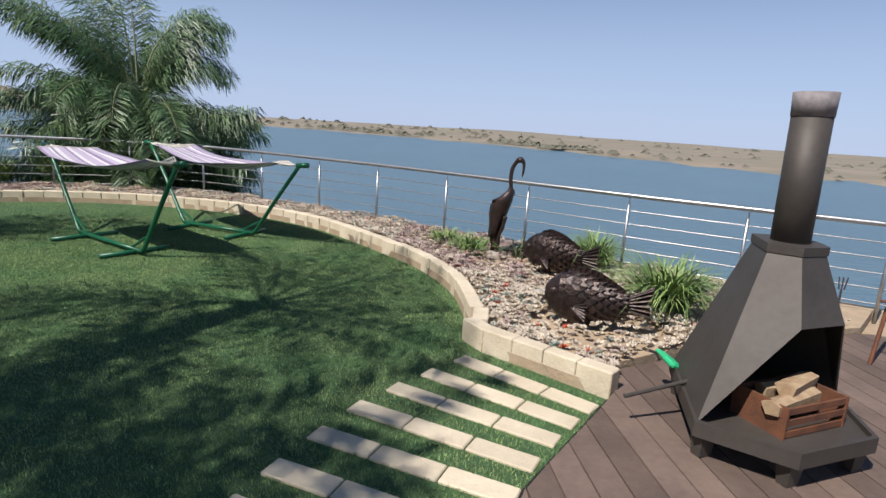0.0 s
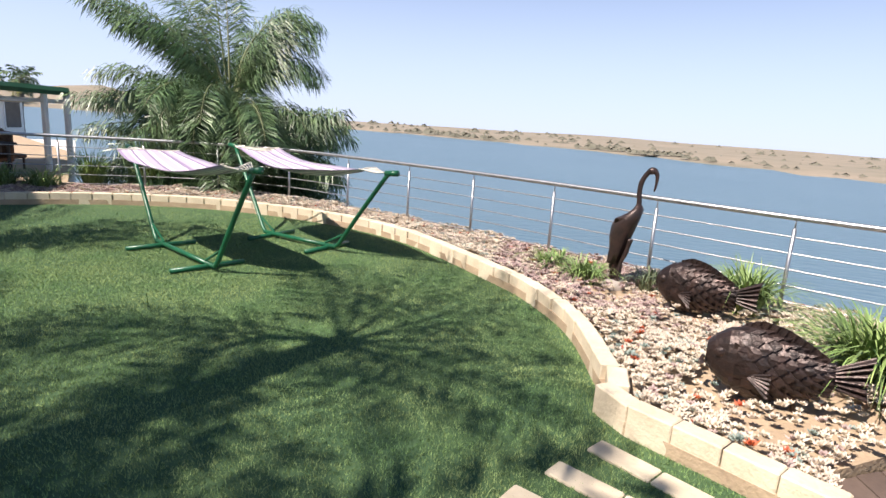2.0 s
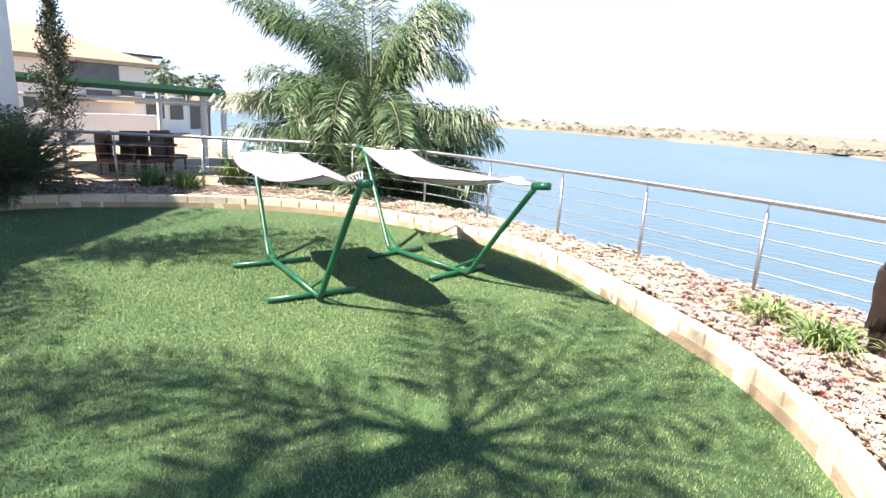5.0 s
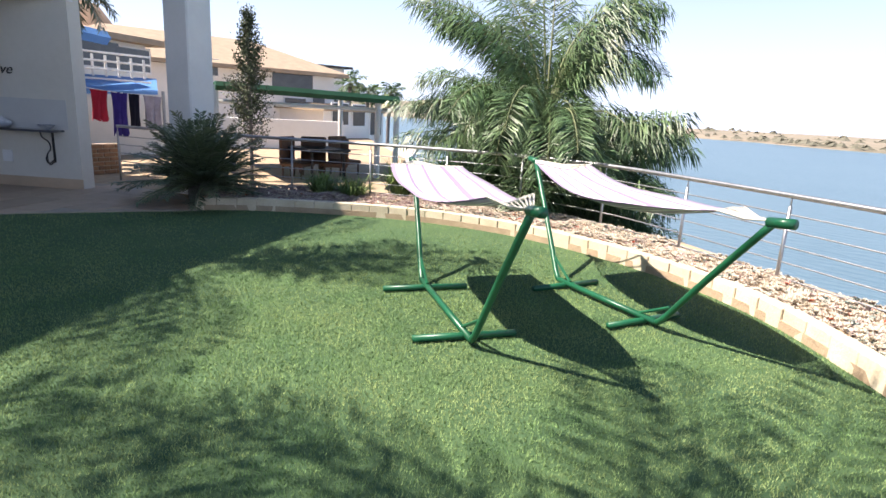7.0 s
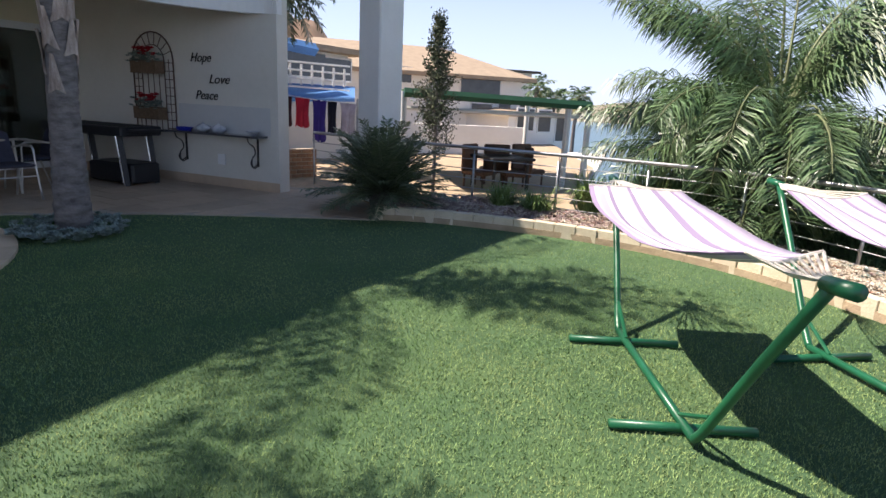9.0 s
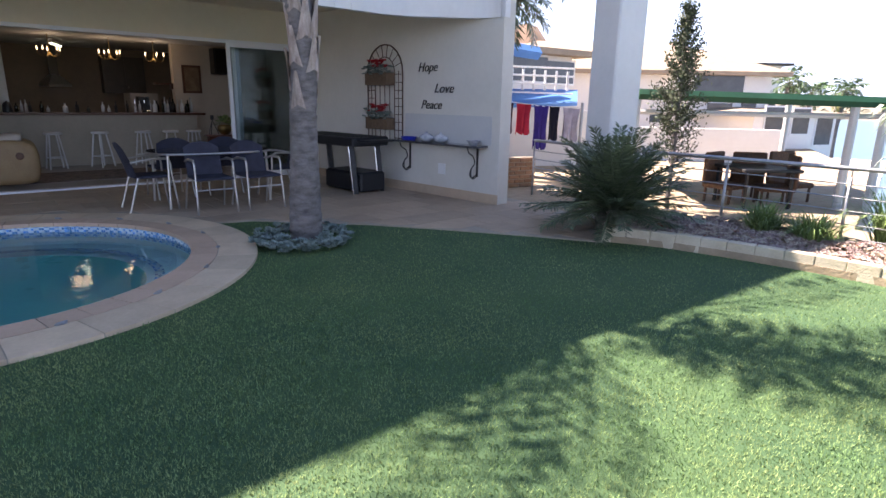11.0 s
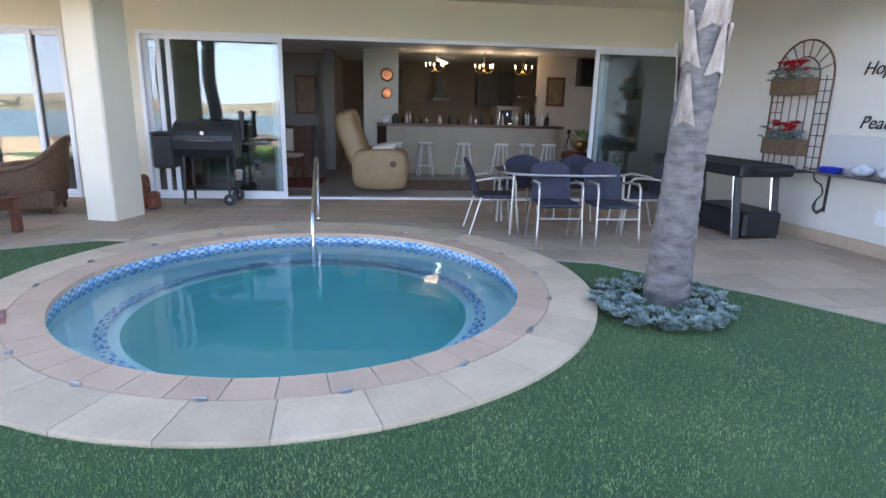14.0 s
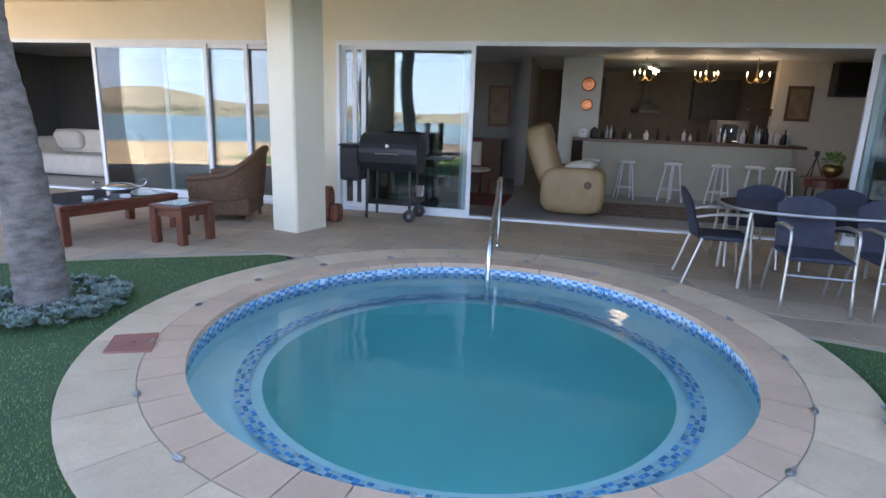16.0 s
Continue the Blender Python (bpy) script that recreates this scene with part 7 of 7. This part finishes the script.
# laundry line
ln = thing("washing_line", "washing line with drying clothes in the neighbouring yard", "washing line")
la, lb = pol(170.5, 11.6, el(0.3, 11.6)), pol(163.4, 12.4, el(-0.2, 12.4))
part("line", Geo().tube([la, la.lerp(lb, 0.5) - Vector((0, 0, 0.04)), lb], 0.008, 5), WHITE, ln)
part("pole", Geo().tube([pol(171, 11.6, -0.2), pol(171, 11.6, el(0.5, 11.6))], 0.03, 8), STEEL, ln)
part("pole", Geo().tube([pol(163.2, 12.4, -0.2), pol(163.2, 12.4, el(0.2, 12.4))], 0.03, 8), STEEL, ln)
for f0, f1, drop, col, nm in ((0.02, 0.14, 0.55, (0.06, 0.015, 0.02), "dark"), (0.17, 0.36, 0.55, (0.50, 0.02, 0.05), "red"), (0.39, 0.58, 0.80, (0.05, 0.03, 0.25), "dark blue"), (0.60, 0.72, 0.62, (0.012, 0.012, 0.03), "black"), (0.76, 0.99, 0.62, (0.55, 0.50, 0.58), "pale lilac")):
    g = []
    for i in range(7):
        v = i / 6
        g.append([la.lerp(lb, f0 + (f1 - f0) * (0.06 * math.sin(v * 3) + (1 - 0.12 * math.sin(v * 3)) * j / 8)) + Vector((0.03 * math.sin(j * 1.9 + v * 3), 0.03 * math.cos(j * 1.7), -0.03 - drop * v * (1 + 0.06 * math.sin(j * 2.2)))) for j in range(9)])
    rv = [[p + Vector((0.012, 0.004, 0)) for p in r_][::-1] for r_ in g]
    o = part("garment", Geo().sheet(g).sheet(rv), mat("%s_cloth" % nm.replace(" ", "_"), col, tuple(c * 0.7 for c in col), 6, 0.9), None, "%s garment hanging on the washing line" % nm)
    tagged(o, "", "clothing", "clothes on the washing line")

# pergola with a green canopy
pe = thing("pergola", "white steel pergola with a dark green canopy beside the lake", "pergola")
c1, c2 = pol(158.8, 10.2), pol(140.9, 11.3)
d = (c2 - c1).normalized()
nb = Vector((d.y, -d.x, 0))
nb = nb if nb.dot(c1 - EYE0) > 0 else -nb
c3, c4 = c2 + nb * 3.2, c1 + nb * 3.2
zt1, zt2 = el(1.15, 10.2), el(0.70, 11.3)
part("canopy", Geo().add([(c1.x, c1.y, zt1 - 0.05), (c2.x, c2.y, zt2 - 0.05), (c3.x, c3.y, zt2 + 0.02), (c4.x, c4.y, zt1 + 0.02), (c1.x, c1.y, zt1 + 0.03), (c2.x, c2.y, zt2 + 0.03), (c3.x, c3.y, zt2 + 0.09), (c4.x, c4.y, zt1 + 0.09)], [(3, 2, 1, 0), (4, 5, 6, 7), (0, 1, 5, 4), (1, 2, 6, 5), (2, 3, 7, 6), (3, 0, 4, 7)]), GRN, pe, "dark green sheeting")
part("gutter", Geo().tube([c1 - nb * 0.05 + Vector((0, 0, zt1 - 0.02)), c2 - nb * 0.05 + Vector((0, 0, zt2 - 0.02))], 0.09, 6), GRN, pe)
part("beam", Geo().tube([c1 + nb * 0.1 + Vector((0, 0, zt1 - 0.28)), c2 + nb * 0.1 + Vector((0, 0, zt2 - 0.22))], 0.045, 6), WHITE, pe)
for p, z in ((c1, zt1), (c1.lerp(c2, 0.88), zt2), (c2, zt2), (c3, zt2), (c4, zt1)):
    part("post", Geo().tube([Vector((p.x, p.y, -1.2)), Vector((p.x, p.y, z))], 0.06, 8), WHITE, pe)
# yard table, chairs and low wall under the pergola
lw = struct("yard_wall", Geo().prism([tuple(pol(158, 17.5)[:2]), tuple(pol(146.5, 18.5)[:2]), tuple(pol(146.5, 18.8)[:2]), tuple(pol(158, 17.8)[:2])], -0.3, el(-1.8, 18)), NEI, "low white yard wall", "wall")
for az, d_, t in ((151.0, 10.7, 30), (149.6, 11.3, 160), (147.4, 10.8, 250), (146.2, 11.5, 10)):
    p = pol(az, d_, -0.18)
    ob = thing("garden_chair", "dark brown wicker garden chair under the pergola", "chair", "garden chairs under the pergola", p, t)
    part("seat", Geo().bbox((0, 0, 0.42), (0.5, 0.5, 0.08), 0.02), WICK, ob)
    part("backrest", Geo().bbox((-0.23, 0, 0.68), (0.06, 0.5, 0.5), 0.02), WICK, ob)
    for x in (-0.2, 0.2):
        for y in (-0.2, 0.2):
            part("leg", Geo().tube([(x, y, 0.4), (x, y, 0)], 0.02, 6), WICK, ob)
gt = thing("garden_table", "dark garden table under the pergola", "table", "", pol(149.0, 10.7, -0.18))
part("tabletop", Geo().bbox((0, 0, 0.72), (1.0, 0.9, 0.05), 0.01), BLACK, gt)
for x in (-0.4, 0.4):
    for y in (-0.35, 0.35):
        part("leg", Geo().tube([(x, y, 0.7), (x, y, 0)], 0.03, 6), BLACK, gt)

# cypress
cyp = thing("cypress_tree", "slender dark cypress with a bare lower stem", "tree", "", pol(155.6, 9.6, -0.2))
part("trunk", Geo().tube([(0, 0, -0.1), (0.02, 0.0, 0.9), (0, 0, 1.9), (0, 0, 2.9)], [0.035, 0.03, 0.022, 0.008], 8), BARK, cyp)
g, gb, r7 = Geo(), Geo(), random.Random(7)
for i in range(230):
    z0 = 0.75 + 2.05 * (i / 230)
    a = r7.uniform(0, 6.283)
    R_ = (0.36 if z0 < 1.7 else 0.36 * (1 - (z0 - 1.7) / 1.35)) * r7.uniform(0.5, 1.1)
    tip = Vector((math.cos(a) * R_, math.sin(a) * R_, z0 + r7.uniform(0.12, 0.3)))
    gb.tube([(0, 0, z0), tip], [0.006, 0.002], 4, False)
    for k in range(30 if z0 > 1.15 else 9):
        c = Vector((0, 0, z0)).lerp(tip, r7.uniform(0.3, 1.08)) + Vector((r7.gauss(0, 0.03), r7.gauss(0, 0.03), r7.gauss(0, 0.03)))
        v = Vector((r7.gauss(0, 1), r7.gauss(0, 1), r7.gauss(0.6, 1))).normalized() * 0.05
        w = v.cross(Vector((r7.gauss(0, 1), r7.gauss(0, 1), r7.gauss(0, 1)))).normalized() * 0.012
        g.add([c, c + v * 0.5 + w, c + v, c + v * 0.5 - w], [(0, 1, 2, 3)])
part("branch_frame", gb, BARK, cyp)
part("foliage", g, mat("cypress_leaf", (0.05, 0.075, 0.035), (0.085, 0.10, 0.05), 3, 0.7, island=0.4), cyp)

# hill and distant palms
HILL = mat("rocky_hill", (0.24, 0.15, 0.10), (0.15, 0.11, 0.07), 0.05, 0.95, fine=0.4)
rows_ = []
for i in range(25):
    az = 186 - i
    row = []
    for k, f in enumerate((0, 0.35, 0.7, 0.9, 1.0, 0.4)):
        h = el(float(np.interp(az, (162, 164, 166, 168, 171, 186), (0.2, 4.6, 6.3, 7.6, 9.0, 9.5))), 130) + 0.8 * math.sin(i * 2.1) + 0.5 * math.sin(i * 4.7)
        row.append(pol(az, 110 + k * 8, -3 + (h + 3) * f))
    rows_.append(row)
struct("hill", Geo().sheet(rows_), HILL, "brown rocky hill behind the houses", "hill", True)
for az, d_, z, s_ in ((146.2, 40, el(1.9, 40), 1.5), (142.2, 42, el(1.3, 42), 1.3), (144.4, 44, el(1.2, 44), 1.2)):
    palm("distant palm behind the houses", tuple(pol(az, d_, -2)), z + 2, (0.1, 0.1), 0.14, 18, s_, int(az * 10), (-0.6, 1.2), 16, 0.5, wid=0.05)
# palm fronds hanging beside the side wall's end
hg = thing("palm_tree", "palm crown showing past the end of the side wall", "palm tree", "palm trees in the garden", (-14.4, 5.6, 0.3))
part("trunk", Geo().tube([(0, 0, 0), (0.05, 0, 1.5), (0, 0, 3.2)], [0.2, 0.17, 0.16], 14), BARK, hg, "", True)
st, lf, r8 = Geo(), Geo(), random.Random(12)
for i in range(26):
    frond(st, lf, (0, 0, 3.2), i * 2.399, 1.2 - 1.6 * i / 25, 1.35, r8.uniform(0.9, 1.5), r8, 54, 0.36, 0.5, 0.02)
part("crown", lf, CYCAD, hg)
part("ribs", st, CYCAD, hg)

# fire tools on the deck by the rail
ft_ = thing("fire_tool_stand", "rusted fire tool stand with hanging fork", "fire tools", "", (2.95, 4.55, 0.034))
part("pole", Geo().tube([(0, 0, 0), (0.12, 0.1, 0.75)], 0.014, 6), RUST, ft_)
part("cross_bar", Geo().tube([(-0.02, 0, 0.45), (0.35, 0.05, 0.45)], 0.01, 6), RUST, ft_)
part("leg", Geo().tube([(0.3, 0.05, 0), (0.3, 0.05, 0.45)], 0.012, 6), RUST, ft_)
fk = part("fork", Geo().tube([(-0.14, 0.25, 0.1), (-0.14, 0.25, 0.45)], 0.007, 6), IRON, ft_)
for x in (-0.03, 0, 0.03):
    part("tine", Geo().tube([(-0.14 + x * 0.6, 0.25, 0.45), (-0.14 + x, 0.25, 0.54)], 0.005, 5), IRON, fk)

# ---- paving pieces ----
struct("patio_bed", Geo().prism(patio_poly, -0.02, 0.0155), GROUT, "mortar bed under the patio tiles", "paving")
tiles = struct("patio_paving", Geo().box((-12, 0, -0.015), (0.2, 0.2, 0.004)), GROUT, "tan sandstone patio tiles", "paving")
T = 0.46
rr = random.Random(77)
near_t, far_t = 0, Geo()
for i in range(-26, 18):
    for j in range(0, 16):
        s, o = i * T + (T * 0.5 if j % 2 else 0), j * T
        c = wp(s + T / 2, o + T / 2)
        quad = [wp(s + 0.005, o + 0.005), wp(s + T - 0.005, o + 0.005), wp(s + T - 0.005, o + T - 0.005), wp(s + 0.005, o + T - 0.005)]
        if not all(inside(q.x, q.y, patio_poly) for q in quad):
            if not inside(c.x, c.y, patio_poly):
                continue
            quad = [q if inside(q.x, q.y, patio_poly) else c.lerp(q, max([k / 10 for k in range(10) if inside(*c.lerp(q, k / 10)[:2], patio_poly)] + [0])) for q in quad]
        if min((q - POOL).length for q in quad) < ROUT - 0.3:
            continue
        quad = [q if (q - POOL).length > ROUT + 0.004 else POOL + (q - POOL).normalized() * (ROUT + 0.004) for q in quad]
        g = Geo().prism([(q.x, q.y) for q in quad], 0.0, 0.02 + rr.uniform(-0.001, 0.001), 0.003)
        if near_t < 290 and -5.2 < s < 7.5:
            part("tile", g, PATIO, tiles)
            near_t += 1
        else:
            far_t.add(g.v, g.f)
tagged(part("tiles", far_t, PATIO, tiles), "", "", "", "stuff")
coping = struct("pool_coping", Geo().prism([(-5.0, -0.1), (-4.99, -0.1), (-4.99, -0.09)], -0.02, 0.0), GROUT, "two rings of stone pavers round the pool", "coping")
bedring = Geo()
ring(bedring, [(RIN + 0.01, -0.03), (RIN + 0.01, 0.026), (ROUT - 0.004, 0.026), (ROUT - 0.004, -0.03)])
part("mortar", bedring, GROUT, coping)
n1, n2 = 46, 30
for k in range(n1):
    a = 2 * math.pi * k / n1
    part("coping_stone", ringpiece(RIN - 0.03, RMID - 0.002, a + 0.002, a + 2 * math.pi / n1 - 0.002, -0.01, 0.032 + rr.uniform(-0.001, 0.001), 0.0012, 2), COPE_IN, coping)
for k in range(n2):
    a = 2 * math.pi * (k + 0.3) / n2
    part("paver", ringpiece(RMID + 0.002, ROUT, a + 0.0014, a + 2 * math.pi / n2 - 0.0014, -0.01, 0.031 + rr.uniform(-0.001, 0.001), 0.0012, 3), SLAB, coping)
# safety-net anchors in the coping
anc = Geo()
anc.lathe((0, 0, 0), [(0.03, 0), (0.03, 0.006), (0.012, 0.012)], 12)
anc.tube([(0.0, -0.02, 0.012), (0.0, 0.03, 0.016)], 0.007, 6)
anc.v = [(x * 0.7, y * 1.25, z * 0.8) for x, y, z in anc.v]
ad = anc.data("net_anchor", STEEL)
for k in range(18):
    a = radians(k * 20 + 9)
    o = tagged(part("net_anchor", ad, STEEL), "small steel pool net anchor in the coping", "anchor", "net anchors round the pool")
    o.matrix_basis = pose(POOL.x + RMID * math.cos(a), POOL.y + RMID * math.sin(a), 0.034, 0, 0, math.degrees(a))
BRICKRED = mat("red_lid", (0.38, 0.16, 0.12), (0.30, 0.13, 0.10), 8, 0.8)
o = part("weir_lid", Geo().prism([(-5.25, -1.03), (-5.48, -0.89), (-5.60, -1.16), (-5.37, -1.28)], 0.032, 0.043, 0.02).lathe((-5.43, -1.09, 0.043), [(0.015, 0), (0.015, 0.006)], 10), BRICKRED, None, "red-brown plastic weir lid set in the coping")
tagged(o, "", "lid")

# kerb blocks
kerb = struct("kerb", Geo().tube([p + Vector((0, 0, -0.03)) for p in KERBLINE], 0.02, 4), GROUT, "pale sandstone block kerb round the lawn", "kerb")
corner = next(i for i, p in enumerate(KERBLINE) if abs(p.x - 0.30) < 0.01 and abs(p.y - 4.10) < 0.01)
for run in (KERBLINE[:corner + 1], KERBLINE[corner:]):
    length = sum((q - p).length for p, q in zip(run, run[1:]))
    count = round(length / 0.245)
    for p, d in along(run, length / count)[:count]:
        a = math.degrees(math.atan2(d.y, d.x))
        nrm = Vector((-d.y, d.x, 0))
        side = 1 if not inside((p + nrm * 0.1).x, (p + nrm * 0.1).y, lawn_poly) else -1
        c = p + d * 0.5 * length / count + nrm * side * 0.055
        o = part("kerb_block", Geo().bbox((0, 0, 0.075), (length / count - 0.004, 0.11 + rr.uniform(-0.004, 0.004), 0.17 + rr.uniform(-0.003, 0.004)), 0.006), KERB, kerb)
        o.matrix_basis = pose(c.x, c.y, 0, rr.uniform(-1, 1), rr.uniform(-0.6, 0.6), a + rr.uniform(-0.8, 0.8))

# stepping slabs in the turf
steps = struct("stepping_slabs", Geo().box((0.3, 3.0, -0.02), (0.05, 0.05, 0.01)), GROUT, "rows of cream stepping slabs set in the turf", "slabs")
S0 = [(0.19, 3.99), (0.01, 3.74), (-0.15, 3.50), (-0.30, 3.24), (-0.41, 2.95), (-0.50, 2.65), (-0.57, 2.39), (-0.62, 2.1)]
S1 = [(0.98, 3.49), (0.86, 3.31), (0.75, 3.12), (0.64, 2.90), (0.55, 2.65), (0.47, 2.38), (0.40, 2.1), (0.33, 1.8)]
for (x0, y0), (x1, y1) in zip(S0, S1):
    d = Vector((x1 - x0, y1 - y0, 0))
    nb = 3
    a = math.degrees(math.atan2(d.y, d.x))
    for k in range(nb):
        c = Vector((x0, y0, 0)) + d * (k + 0.5) / nb - Vector((-d.y, d.x, 0)).normalized() * 0.05
        o = part("slab", Geo().bbox((0, 0, 0.0), (d.length / nb - 0.008, 0.125, 0.056), 0.006), STEP, steps)
        o.matrix_basis = pose(c.x, c.y, -0.013 + rr.uniform(-0.002, 0.003), 0, 0, a + rr.uniform(-0.6, 0.6))

# deck boards
deck = struct("deck", Geo().prism([(1.05, 3.63), (0.53, 2.63), (0.28, 1.6), (0.3, -4), (8.5, -4), (8.5, 2.6), (7.6, 4.2), (3.3, 5.3), (1.9, 4.55), (1.16, 4.02)], -0.02, 0.004), DARK, "brown timber deck with dark joints", "deck")
dpoly = [(1.07, 3.62), (0.55, 2.62), (0.30, 1.6), (0.32, -4), (8.48, -4), (8.48, 2.6), (7.58, 4.18), (3.3, 5.28), (1.92, 4.53), (1.16, 4.0)]
bd = Vector((0.22, -0.975, 0)).normalized()
bn = Vector((0.975, 0.22, 0))
bw = 0.145
for k in range(-4, 62):
    ln0 = Vector((0.3, 2.5, 0)) + bn * k * bw
    ts = [t / 25 for t in range(-90, 190) if inside(*(ln0 + bn * bw / 2 + bd * t / 25)[:2], dpoly)]
    if not ts:
        continue
    t0, t1 = min(ts), max(ts)

    def edge(off, t_, step):
        q = t_
        for _ in range(30):
            if inside(*(ln0 + bn * off + bd * (q + step))[:2], dpoly):
                q += step
        for _ in range(60):
            if not inside(*(ln0 + bn * off + bd * q)[:2], dpoly):
                q -= step
        return ln0 + bn * off + bd * q
    A, B = edge(0.004, t0, -0.01), edge(bw - 0.004, t0, -0.01)
    C, D = edge(bw - 0.004, t1, 0.01), edge(0.004, t1, 0.01)
    part("board", Geo().prism([(q.x, q.y) for q in (A, B, C, D)], 0.005, 0.033 + rr.uniform(-0.001, 0.001)), DECK, deck)
